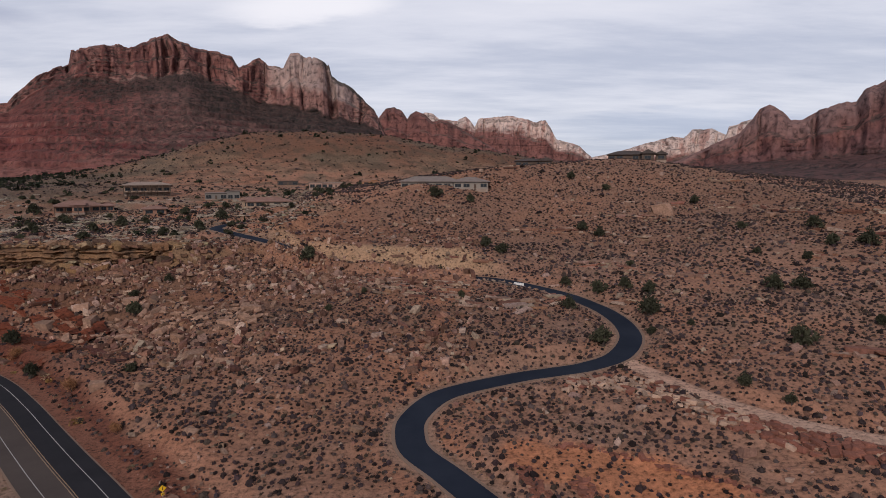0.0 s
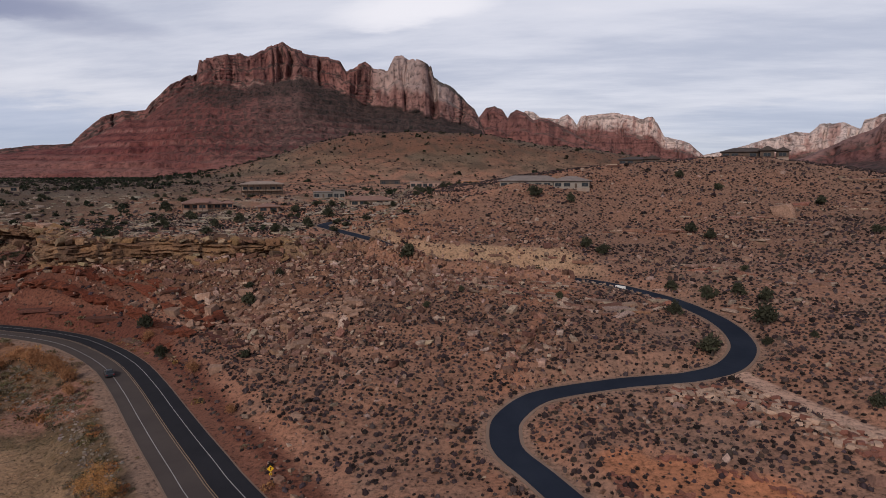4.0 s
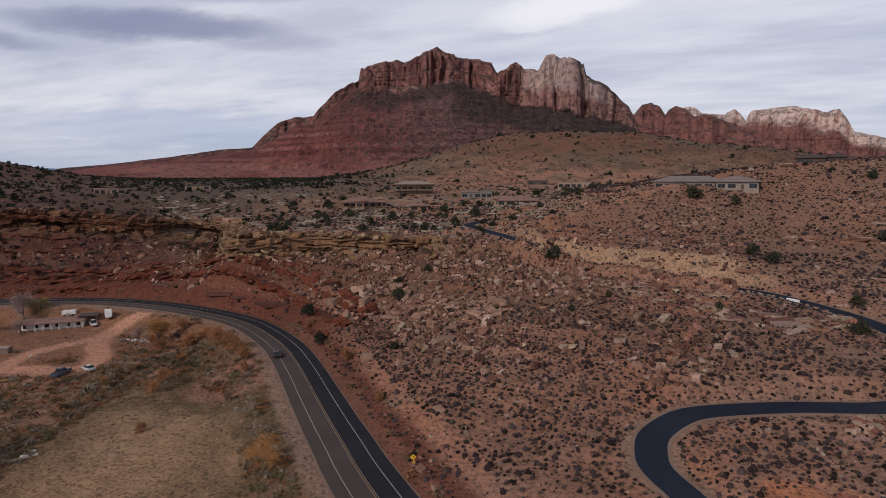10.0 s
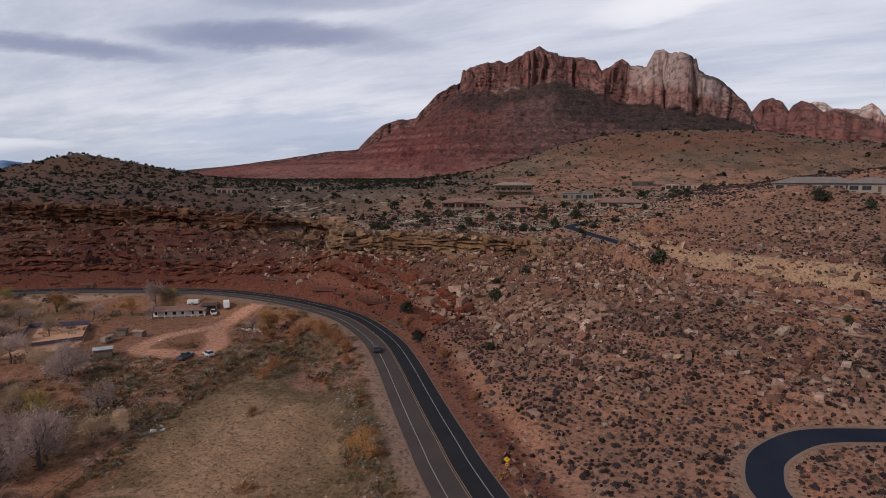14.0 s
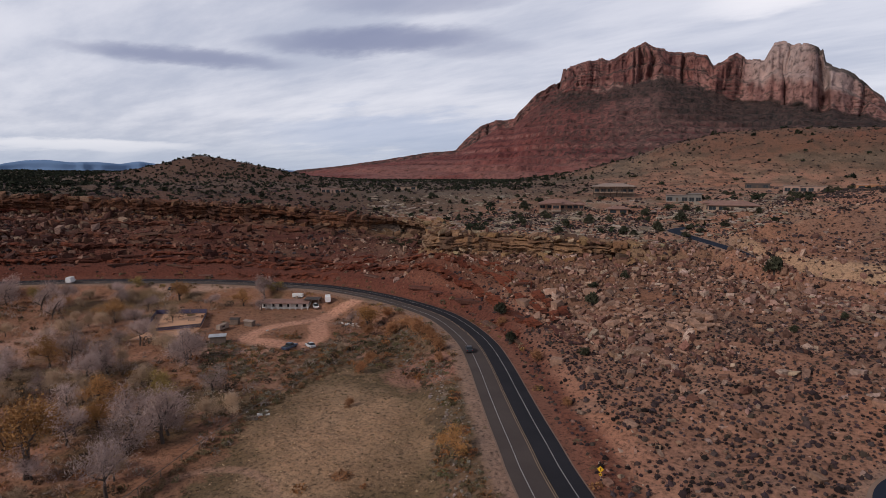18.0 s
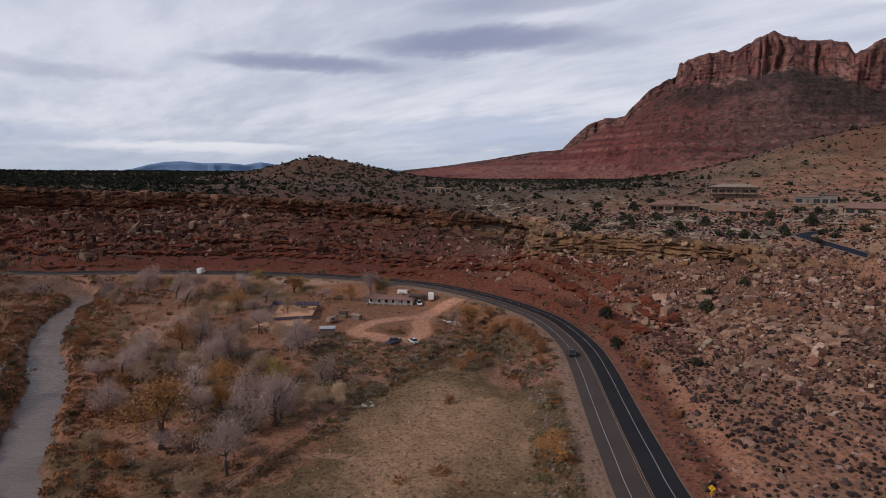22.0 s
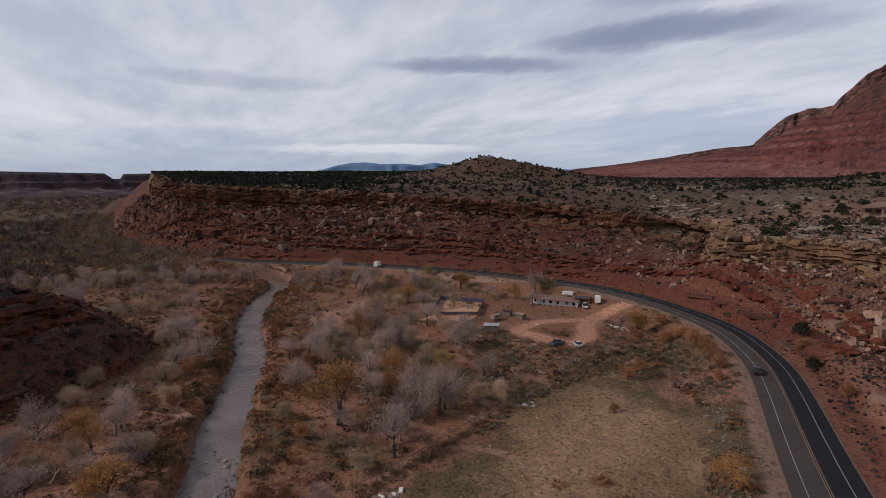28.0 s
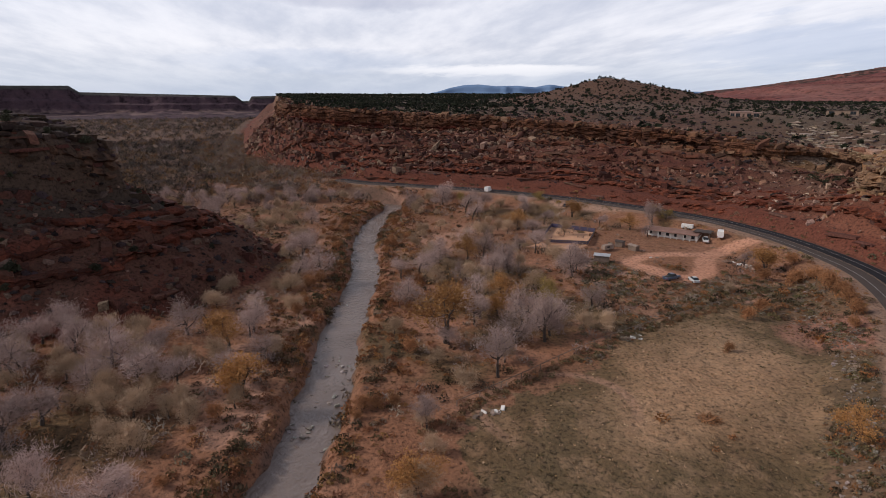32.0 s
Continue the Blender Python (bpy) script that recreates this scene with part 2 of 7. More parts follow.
# centre line of the valley highway, from down the valley to behind the camera
HIGHWAY = [(-1500, -200), (-800, -128), (-500, -84), (-400, -42), (-337, 8), (-321, 30), (-294, 70), (-258, 107), (-230, 127),
           (-203, 140.5), (-187.5, 144.1), (-167.8, 145.3), (-146.7, 143.1), (-128.8, 138.6), (-113.4, 130.8), (-98.8, 121), (-85.1, 109.1), (-71.7, 96.4), (-61.4, 86.7), (-53.1, 79.1), (-42.8, 69.8),
           (0, 34), (60, -20), (150, -110), (300, -300)]
# rim of the northern benches: x, y, height, how much of a cliff it is
RIM = [(-1500, -140, 58, 1), (-1000, -92, 52, 1), (-600, -52, 45, 1), (-470, -42, 41, 1), (-419, -22, 40, 1), (-389, 32, 36.5, 1), (-360, 84, 34.5, 1),
       (-325, 130, 31.5, 1), (-284, 168, 29, 1), (-256, 192, 25.5, 1), (-232, 222, 21.5, 1), (-205, 218, 21, 1), (-176, 182, 22, 1),
       (-155, 172, 23, 1), (-132, 182, 23, 1), (-100, 191, 22, 0.9), (-71, 203, 21, 0.7), (-60, 228, 25, 0.3), (-25, 262, 37, 0), (20, 300, 48.5, 0),
       (62, 305, 52, 0), (96, 304, 54, 0), (126, 283, 48, 0), (138, 255, 42, 0), (143, 223, 38, 0), (145, 192, 34.5, 0), (170, 140, 31, 0),
       (230, 0, 33, 0), (330, -200, 38, 0), (450, -420, 42, 0)]
# southern mesa, whose spur comes close to the river
SOUTH = [(-5200, -3600), (-1500, -1060), (-700, -500), (-370, -250), (-256, -134), (-208, -86), (-188, -66), (-179, -74), (-172, -78), (-164, -88),
         (-140, -128), (-60, -200), (60, -290), (250, -440), (600, -900), (600, -5200), (-5200, -5200)]
RIVER = [(-30, -48), (-52, -22), (-66, -12.5), (-75, -9.4), (-86, -7.4), (-95, -5.6), (-105, -3.7), (-117, -2.2), (-132.3, -0.9), (-151.8, 3.3), (-178, 7), (-191, 7.5), (-215, 8.1), (-244.4, 12.1), (-268, 18.6), (-283, 25), (-300, 27), (-316, 14), (-328, -12), (-345, -45), (-375, -75)]
# narrow black road up the hill: x, y, height
HILL_ROAD = [(24, 14, 0.0), (22, 30, 0.3), (17, 50, 0.9), (10, 66, 1.5), (1.3, 79.2, 2.2), (-4, 85.9, 2.8), (-5.4, 91, 3.2), (-5.1, 96.3, 3.8), (-1.4, 103.2, 4.6), (4.1, 107.4, 5.0), (14.9, 111, 6.0), (21.9, 112, 6.7), (28.6, 112.8, 7.5),
             (35.6, 116, 8.6), (40.8, 124.1, 9.7), (42.5, 133.2, 10.3), (42, 142.5, 10.8), (39.8, 151.2, 11.2), (33.7, 163.7, 11.9), (20, 176.4, 13.1), (8.4, 187.3, 12.6), (-8, 194, 11.7), (-22, 199, 12.3), (-38, 203.5, 14.8), (-52, 208, 18.6),
             (-62.5, 212, 21.2), (-85, 229, 23.5), (-92, 238, 24.4), (-86, 254, 25.5), (-72, 275, 27)]
# pale dirt track that leaves it at the bend
TRACK = [(36.5, 113, 8.3), (42.3, 101.6, 7.9), (47.1, 92.7, 7.8), (53.3, 85.8, 7.7), (62.8, 79.1, 7.8), (80, 68, 8), (110, 50, 9)]
ORANGE_HILL = [(-16, 0.5), (-11.6, 1.2), (-7.9, 1.75), (-4.1, 2.41), (0.2, 2.74), (4.6, 3.74), (7.2, 4.04), (12, 4.24), (16, 4.12), (18.6, 3.71), (22, 3.0),
               (25, 2.0), (28.5, 1.0), (32, 0.3), (36, -0.3), (40, -0.5)]
RIM_LINE = smooth_line(RIM, 12.0)
NORTH = [tuple(p[:2]) for p in RIM_LINE] + [(5200, -420), (5200, 5200), (-5200, 5200), (-5200, -450)]
SLOPE = [tuple(p[:2]) for p in RIM_LINE] + HIGHWAY[::-1]


def rim_near(x, y):
    """Distance to the rim, and its height and cliff share smoothly taken from its nearest stretch."""
    w, zs, cs, best = 0.0, 0.0, 0.0, np.full(x.shape, 1e18)
    for px, py, pz, pc in RIM_LINE:
        d = (x - px) ** 2 + (y - py) ** 2
        best = np.minimum(best, d)
        q = 1.0 / (d + 20.0) ** 2
        w, zs, cs = w + q, zs + q * pz, cs + q * pc
    (d,) = near_line(x, y, RIM_LINE[:, :2])
    return d, zs / w, cs / w


def spur_top(x, y):
    """Height of the southern mesa, lower at the tip of its spur."""
    return 31.5 + 6.0 * step(np.hypot(x + 188, y + 66), 3, 34)


def land(x, y):
    """Natural height of the land and its zones."""
    r, az = np.hypot(x, y), np.degrees(np.arctan2(-x, y))
    s_rim, z_rim, cliff = rim_near(x, y)
    s_rim = np.maximum(s_rim + 1.6 * fbm(x, y, 9, 3, 13) * step(s_rim, 0, 3), 0)
    (s_way,) = near_line(x, y, HIGHWAY)
    (s_riv,) = near_line(x, y, RIVER)
    (s_sou,) = near_line(x, y, SOUTH, True)
    north, slope, south = inside(x, y, NORTH), inside(x, y, SLOPE), inside(x, y, SOUTH)

    # valley floor
    floor = -4.2 - 1.4 * step(s_riv, 70, 14) + 0.7 * fbm(x, y, 26, 4, 3)
    floor = floor - 3.4 * step(s_riv + 1.9 * fbm(x, y, 9, 3, 7), 7.0, 3.4)
    floor = floor * (1 - step(s_way, 20, 7.5)) - 0.3 * step(s_way, 20, 7.5)

    # slope between the highway and the rim
    s = np.maximum(s_way - 7.0, 0)
    wob = fbm(x, y, 34, 4, 11)
    u = np.clip(s / np.maximum(s + s_rim, 0.01) + 0.05 * wob * step(s, 3, 25) * step(s_rim, 0, 20), 0, 1)
    soft = np.interp(u, [0, .12, .2, .31, .42, .57, .75, .9, 1], [0, .03, .085, .20, .30, .42, .60, .82, 1])
    hard = np.interp(u, [0, .05, .09, .12, .35, .37, .60, .62, .90, 1], [0, .03, .13, .15, .32, .375, .53, .58, .70, .75])
    faced = cliff * step(x, -84, -94) * step(x, -640, -630)
    hard = hard + (1 - hard) * step(s_rim, 2.0, 0.3) * (1 - step(faced, 0.5, 0.8))
    k = cliff * step(fbm(x, y, 60, 2, 5), -1.1, -0.1)
    hill = z_rim * (soft + (hard - soft) * k)
    # ledges of bedded rock
    q = (hill + 1.6 * fbm(x, y, 70, 3, 21)) / 2.4
    stair = (np.floor(q) + step(q - np.floor(q), 0.70, 0.86) - q) * 2.4
    hill = hill + stair * step(s, 10, 30) * (0.10 + 0.8 * k * step(fbm(x, y, 18, 3, 8), -0.25, 0.35))
    rough = step(s, 4, 20)
    gully = ridged(x, y, 48, 3, 91)
    hill = hill + rough * (1.3 * fbm(x, y, 24, 4, 31) - 2.2 * k * step(gully, 0.72, 0.95) + (0.15 + 0.7 * k) * fbm(x, y, 4.5, 3, 41))

    # benches behind the rim
    right = np.interp(r, [200, 450, 700, 1000], [21.5, 36, 39, 40])
    left = np.interp(r, [300, 400, 1200, 1600], [34, 37, 55, 57])
    far = right + (left - right) * step(az, 49, 63)
    far = far + (36 - far) * step(az, 2, -14)
    bench = z_rim + (far - z_rim) * step(s_rim, 4, 110 + 220 * (1 - cliff))
    bench = bench + 3.0 * fbm(x, y, 130, 4, 51) * step(s_rim, 10, 90) + 0.8 * fbm(x, y, 14, 3, 61) * step(s_rim, 0, 15)
    bench = bench - 0.27 * z_rim * step(faced, 0.5, 0.8) * step(s_rim, 4.4, 3.0)
    crest = 45 + 720 * np.tan(np.radians(np.interp(az, [p[0] for p in ORANGE_HILL][::1], [p[1] for p in ORANGE_HILL])))
    swell = np.where(r < 720, step(r, 455, 720), step(r, 1500, 720)) ** 1.15 * step(az, -18, -12) * step(az, 42, 36)
    bench = bench + np.maximum(crest - bench, 0) * swell * (1 + 0.06 * fbm(x, y, 60, 4, 71))
    for hx, hy, high, wide in ((-637, 297, 19, 58), (-590, 345, 7, 90), (-560, 290, 3, 90), (-700, 250, 2, 60)):
        bench = bench + high * np.exp(-(((x - hx) ** 2 + (y - hy) ** 2) / wide ** 2) ** 0.75)

    # southern mesa and its talus
    drop = np.interp(s_sou + 2.2 * fbm(x, y, 14, 4, 81), [0, .6, 1.2, 2.0, 2.6, 3.4, 4.2, 12, 13, 22, 23, 34, 48, 150], [0, 1, 5, 5.6, 10, 10.6, 15, 19, 21, 25.5, 28, 34, 43, 120])
    top = np.minimum(spur_top(x, y) + 0.02 * np.maximum(r - 190, 0), 46)
    mesa = np.where(south, top + 1.2 * fbm(x, y, 20, 3, 83) + np.minimum(s_sou, 4) * 0.4, top - drop + 1.3 * fbm(x, y, 9, 4, 85))

    z = np.where(north, bench, np.where(slope, hill, floor))
    z = np.where(north | slope, z, np.maximum(floor, mesa))
    zone = {"r": r, "az": az, "s_rim": s_rim, "s_way": s_way, "s_riv": s_riv, "s_sou": s_sou, "north": north, "slope": slope, "south": south,
            "u": u, "k": k, "floor": floor, "mesa": mesa, "swell": swell, "cliff": cliff, "z_rim": z_rim}
    return z, zone


def near_road(x, y, line, reach):
    """Distance to a winding road and its height there, for places within reach; far elsewhere."""
    d, z = np.full(x.shape, 1e9), np.zeros(x.shape)
    b0, b1 = line[:, :2].min(0) - reach, line[:, :2].max(0) + reach
    m = (x > b0[0]) & (x < b1[0]) & (y > b0[1]) & (y < b1[1])
    if m.any():
        d[m], z[m] = near_line(x[m], y[m], line)
    return d, z


ROAD_LINE = smooth_line(HILL_ROAD, 3.0)
TRACK_LINE = smooth_line(TRACK, 3.0)
WAY_LINE = smooth_line([(x, y) for x, y in HIGHWAY], 4.0)
RIVER_LINE = smooth_line(RIVER, 5.0)
FIELD = [(-83.8, 20.2), (-91, 31), (-99.7, 46.9), (-114.8, 70.4), (-122.7, 92), (-112, 98.3), (-98, 96), (-87.1, 91.5), (-72.5, 78.6), (-57.7, 62.2), (-44, 46), (-46, 30), (-64, 14), (-76, 14)]
DRIVE = smooth_line([(-169, 138), (-172, 130), (-171, 124), (-163, 114), (-151, 106), (-145, 99), (-145, 94.5), (-150, 92), (-156, 90.5), (-163, 88), (-168, 93), (-170, 100), (-169.5, 109), (-168, 117)], 3.0)


def red_bank(x, y):
    """Bare orange bank inside the road's lower bend."""
    return step(np.hypot((x - 24) / 17, (y - 77.5 + 0.45 * (x - 24)) / 6.5) + 0.3 * fbm(x, y, 6, 3, 751), 1.15, 0.75)


def ground_z(x, y, want=False):
    """The finished height of the ground, with its roads cut into it."""
    z, zone = land(x, y)
    d, zr = near_road(x, y, ROAD_LINE, 40)
    zone["road"] = d
    w = step(d, 7.4, 3.7)
    z = z * (1 - w) + (zr - 0.12) * w
    # rocky berm that hides the road from the valley
    way_y = np.interp(x, [-62.5, -52, -38, -22, -8, 8.4, 20], [212, 208, 203.5, 199, 194, 187.3, 176.4])
    zone["berm"] = np.exp(-((d - 6.4) / 2.2) ** 2) * (y < way_y) * (y > 170) * step(x, -65, -60) * step(x, 12, 5)
    zone["cut"] = (y > way_y) * (y > 170) * step(x, -66, -58) * step(x, 24, 8) * step(d, 4.0, 4.8) * step(d, 13, 9)
    z = z + 3.6 * step(d, 4.2, 9.5) * step(d, 38, 10) * (y > way_y) * (y > 170) * step(x, -72, -56) * step(x, 26, 6)
    z = z + zone["berm"] * (2.9 + 1.9 * step(x, -34, -44) + 0.9 * fbm(x, y, 7, 3, 97))
    d2, zt = near_road(x, y, TRACK_LINE, 9)
    zone["track"] = d2
    w = step(d2, 6, 2.2) * (1 - step(d, 6, 3))
    z = z * (1 - w) + zt * w
    w = step(zone["s_way"], 9.0, 6.6)
    z = z * (1 - w) + (-0.14) * w
    return (z, zone) if want else z


def butte_side(x, y, g):
    """Bare brown ground from the small butte down to the rim."""
    n = fbm(x, y, 60, 3, 155)
    return np.maximum(step(np.hypot(x + 640, y - 293), 170, 100), step(g["az"] + 5 * n, 51, 55) * step(g["az"] + 5 * n, 76, 71) * step(g["r"] + 60 * n, 720, 640))


def mixc(a, b, f):
    return a + (np.array(b) - a) * f[..., None]


def soils(x, y, z, g):
    """Base colour of the earth and rock at each place, in parts with shade and haze put in."""
    n1, n2, n3 = fbm(x, y, 40, 4, 101), fbm(x, y, 9, 4, 111), fbm(x, y, 160, 3, 121)
    c = np.zeros((*x.shape, 3)) + np.array((0.385, 0.208, 0.142))
    c = mixc(c, (0.39, 0.185, 0.115), step(n1, 0.05, 0.45) * 0.65)
    c = mixc(c, (0.32, 0.21, 0.158), step(n2, 0.05, 0.5) * 0.6)
    c = mixc(c, (0.30, 0.195, 0.150), step(g["az"], 2, -8) * step(n1 + 0.5 * n2, -0.3, 0.25) * 0.55)
    # bedded slope under the rim: rubble, yellow caprock, red beds
    k, u = g["k"] * g["slope"], g["u"]
    # soil under the rubble painted dark, for the shade in the gaps between rocks
    c = mixc(c, (0.13, 0.070, 0.046), k * step(u + 0.1 * n2, 0.28, 0.45) * 0.85)
    c = mixc(c, (0.25, 0.155, 0.115), g["slope"] * step(g["az"], 2, 8) * step(g["az"], 34, 26) * step(u, 0.06, 0.14) * step(u, 0.45, 0.3) * 0.55)
    c = mixc(c, (0.50, 0.215, 0.115), red_bank(x, y) * 0.9)
    c = mixc(c, (0.24, 0.16, 0.10), k * step(u + 0.03 * n2, 0.90, 0.94))
    low = step(u + 0.10 * n1 + 0.04 * n2, 0.30, 0.12) * g["cliff"] * g["slope"] * step(-x, 40, 110)
    c = mixc(c, (0.15, 0.052, 0.034), low * 0.9)
    c = mixc(c, (0.225, 0.135, 0.098), g["slope"] * step(g["r"], 185, 225) * step(g["az"], 16, 8) * 0.65)
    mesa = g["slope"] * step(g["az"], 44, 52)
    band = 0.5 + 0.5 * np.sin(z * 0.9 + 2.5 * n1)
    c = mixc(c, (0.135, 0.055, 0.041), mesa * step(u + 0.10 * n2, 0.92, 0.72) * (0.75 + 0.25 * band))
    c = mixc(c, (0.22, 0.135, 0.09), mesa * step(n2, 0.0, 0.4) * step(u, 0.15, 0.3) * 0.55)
    # mesa soil darkened further: overcast shade and lens falloff painted in
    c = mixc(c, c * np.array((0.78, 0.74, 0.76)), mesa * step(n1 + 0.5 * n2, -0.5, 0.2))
    # benches and far plain
    b = g["north"]
    c = mixc(c, (0.26, 0.18, 0.125), b * step(g["r"], 180, 230) * step(n2, -0.2, 0.4) * 0.8 * step(g["az"], -2, 10) * step(g["az"], 60, 46))
    # dark bench soil to the left, with shade and lens falloff painted in
    c = mixc(c, (0.12, 0.075, 0.053), b * step(g["az"], 34, 48) * 0.92)
    c = mixc(c, (0.070, 0.058, 0.042), b * step(g["az"], 70, 76) * step(g["s_rim"], 4, 14) * 0.8)
    c = mixc(c, (0.145, 0.078, 0.058), b * butte_side(x, y, g))
    c = mixc(c, (0.055, 0.046, 0.036), b * butte_side(x, y, g) * step(fbm(x, y, 7, 3, 157), 0.0, 0.3) * 0.75)
    c = mixc(c, (0.205, 0.108, 0.070), b * step(g["swell"], 0.1, 0.6))
    hill = b * step(g["swell"], 0.05, 0.4)
    c = mixc(c, (0.17, 0.132, 0.092), hill * step(n3 + 0.6 * n1, -0.05, 0.35) * 0.8)
    c = mixc(c, (0.29, 0.19, 0.125), hill * step(fbm(x, y, 70, 4, 151) + 0.3 * n2, 0.15, 0.5) * 0.6)
    c = mixc(c, (0.25, 0.09, 0.055), hill * step(fbm(x, y, 110, 3, 161) + 0.3 * n2, 0.15, 0.45) * step(g["az"], 12, 2) * 0.8)
    c = mixc(c, (0.095, 0.072, 0.052), np.maximum(hill, b * step(g["r"], 300, 420)) * step(fbm(x, y, 8, 3, 163), 0.02, 0.28) * 0.6)
    slab = b * step(g["az"], 8, 16) * step(g["az"], 52, 44) * step(g["s_rim"], 150, 90) * step(fbm(x, y, 22, 4, 171), 0.12, 0.32)
    c = mixc(c, (0.37, 0.30, 0.24), slab * 0.75)
    c = mixc(c, (0.14, 0.125, 0.10), b * step(g["r"], 480, 800) * step(g["az"], 30, 40) * 0.85)
    c = mixc(c, (0.15, 0.112, 0.085), b * step(g["r"], 380, 500) * step(g["az"], 30, 40) * 0.6)
    c = mixc(c, (0.13, 0.07, 0.048), b * step(g["r"], 520, 570) * step(g["r"], 800, 740) * step(g["az"], 53, 57) * step(g["az"], 76, 72) * 0.8)
    c = mixc(c, (0.125, 0.098, 0.074), b * step(g["az"], 25, 32) * step(g["az"], 54, 48) * step(g["r"], 330, 430) * (1 - 0.9 * step(g["swell"], 0.1, 0.4)) * 0.7)
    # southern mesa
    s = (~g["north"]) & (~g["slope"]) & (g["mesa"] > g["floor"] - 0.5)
    # the spur's side away from the sun has its shade put into the soil
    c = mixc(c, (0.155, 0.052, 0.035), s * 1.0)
    # far slopes tinted purple, as distance haze would
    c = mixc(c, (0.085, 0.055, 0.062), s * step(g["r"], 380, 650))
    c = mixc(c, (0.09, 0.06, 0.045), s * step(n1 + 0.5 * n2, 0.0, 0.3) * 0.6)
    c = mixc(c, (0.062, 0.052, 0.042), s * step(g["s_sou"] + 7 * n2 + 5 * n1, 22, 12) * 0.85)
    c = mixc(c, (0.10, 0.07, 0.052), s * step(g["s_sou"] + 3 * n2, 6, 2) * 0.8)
    # valley floor
    f = (~g["north"]) & (~g["slope"]) & ~s
    c = mixc(c, (0.29, 0.150, 0.092), f * 1.0)
    c = mixc(c, (0.36, 0.195, 0.13), f * step(n2 + 0.6 * n1, 0.1, 0.45) * 0.9)
    c = mixc(c, (0.14, 0.102, 0.055), f * step(n1 - 0.5 * n2, 0.1, 0.5) * 0.8)
    c = mixc(c, (0.145, 0.105, 0.066), f * step(g["s_way"] + 12 * n1, 62, 40) * step(-x, 150, 125) * 0.75)
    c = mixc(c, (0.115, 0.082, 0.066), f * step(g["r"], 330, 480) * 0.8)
    for fx, fy, fr in ((-206, 32, 17), (-222, 52, 15), (-202, 20, 11), (-304, 28, 12), (-148, 66, 9), (-130, 101, 9), (-162, 72, 9), (-150, 84, 8), (-100, -26, 9), (-118, -18, 8), (-92, -20, 7), (-135, -14, 8)):
        c = mixc(c, (0.46, 0.275, 0.20), f * step(np.hypot(x - fx, (y - fy) * 1.3) + 9 * n2 + 6 * n1, fr, fr * 0.5) * 0.85)
    c = mixc(c, (0.42, 0.28, 0.21), f * step(np.hypot((x + 241) * 0.72 + (y - 112) * 0.69, ((x + 241) * 0.69 - (y - 112) * 0.72) * 3.2) + 3 * n2, 26, 20))
    fld = inside(x + 5 * n2 + 4 * fbm(x, y, 3, 2, 181), y + 5 * n1, FIELD)
    c = mixc(c, (0.150, 0.108, 0.060), fld * 0.9)
    mow = np.exp(-(((x + 84) * 0.75 + (y - 58) * 0.66) / 20) ** 2 - ((-(x + 84) * 0.66 + (y - 58) * 0.75) / 30) ** 2)
    rings_ = 0.5 + 0.5 * np.sin(np.hypot(x + 78, y - 50) * 2.1 + 2 * n2)
    c = mixc(c, (0.53, 0.345, 0.215), fld * step(mow + 0.35 * n1 + 0.35 * n2, 0.2, 0.9) * (0.68 + 0.3 * rings_ * step(fbm(x, y, 30, 2, 183), -0.1, 0.3)))
    c = mixc(c, (0.30, 0.20, 0.125), fld * step(fbm(x, y, 3, 3, 131), 0.0, 0.45) * 0.6)
    c = mixc(c, (0.42, 0.26, 0.19), step(np.abs(np.hypot(x + 84, y - 34) - 12 + 2 * n1), 1.3, 0.6) * step(x, -70, -86) * f * 0.6)
    c = mixc(c, (0.40, 0.20, 0.15), f * step(np.hypot((x + 98) * 0.9, y - 103) + 8 * n2, 12, 6) * 0.7)
    c = mixc(c, (0.30, 0.175, 0.135), step(g["s_riv"] + 2 * n2, 8.5, 5.0) * step(n2 + 0.6 * n1, 0.05, 0.3) * f * 0.7)
    c = mixc(c, (0.16, 0.11, 0.09), step(g["s_riv"] + 1.5 * n2, 5.0, 3.6) * f * 0.8)
    (dd,) = near_line(x, y, DRIVE)
    c = mixc(c, (0.57, 0.31, 0.21), step(dd + 0.8 * n2, 3.6, 2.5) * f)
    # strips beside the roads
    c = mixc(c, (0.30, 0.20, 0.15), step(g["s_way"] + 0.8 * n2, 9.5, 7.5) * (x > -348) * ~g["slope"])
    c = mixc(c, (0.23, 0.105, 0.072), step(g["s_way"] + 1.5 * n2, 11, 8.5) * g["slope"] * (x > -348))
    c = mixc(c, (0.15, 0.055, 0.038), g["slope"] * step(g["s_way"] + 6 * n2, 34, 16) * step(-x, 95, 125) * 0.75)
    c = mixc(c, (0.15, 0.054, 0.037), step(g["s_way"] + 1.5 * n2, 14, 11) * step(g["s_way"] + 1.5 * n2, 8, 9.5) * g["slope"] * 0.8)
    c = mixc(c, (0.43, 0.30, 0.195), g["cut"] * (0.75 + 0.25 * n2))
    c = mixc(c, (0.33, 0.21, 0.155), step(g["road"] + 0.6 * n2, 5.4, 3.6))
    c = mixc(c, (0.56, 0.385, 0.30), step(g["track"] + 0.3 * n2, 2.5, 1.6))
    return np.clip(c * 0.87, 0.01, 0.9)


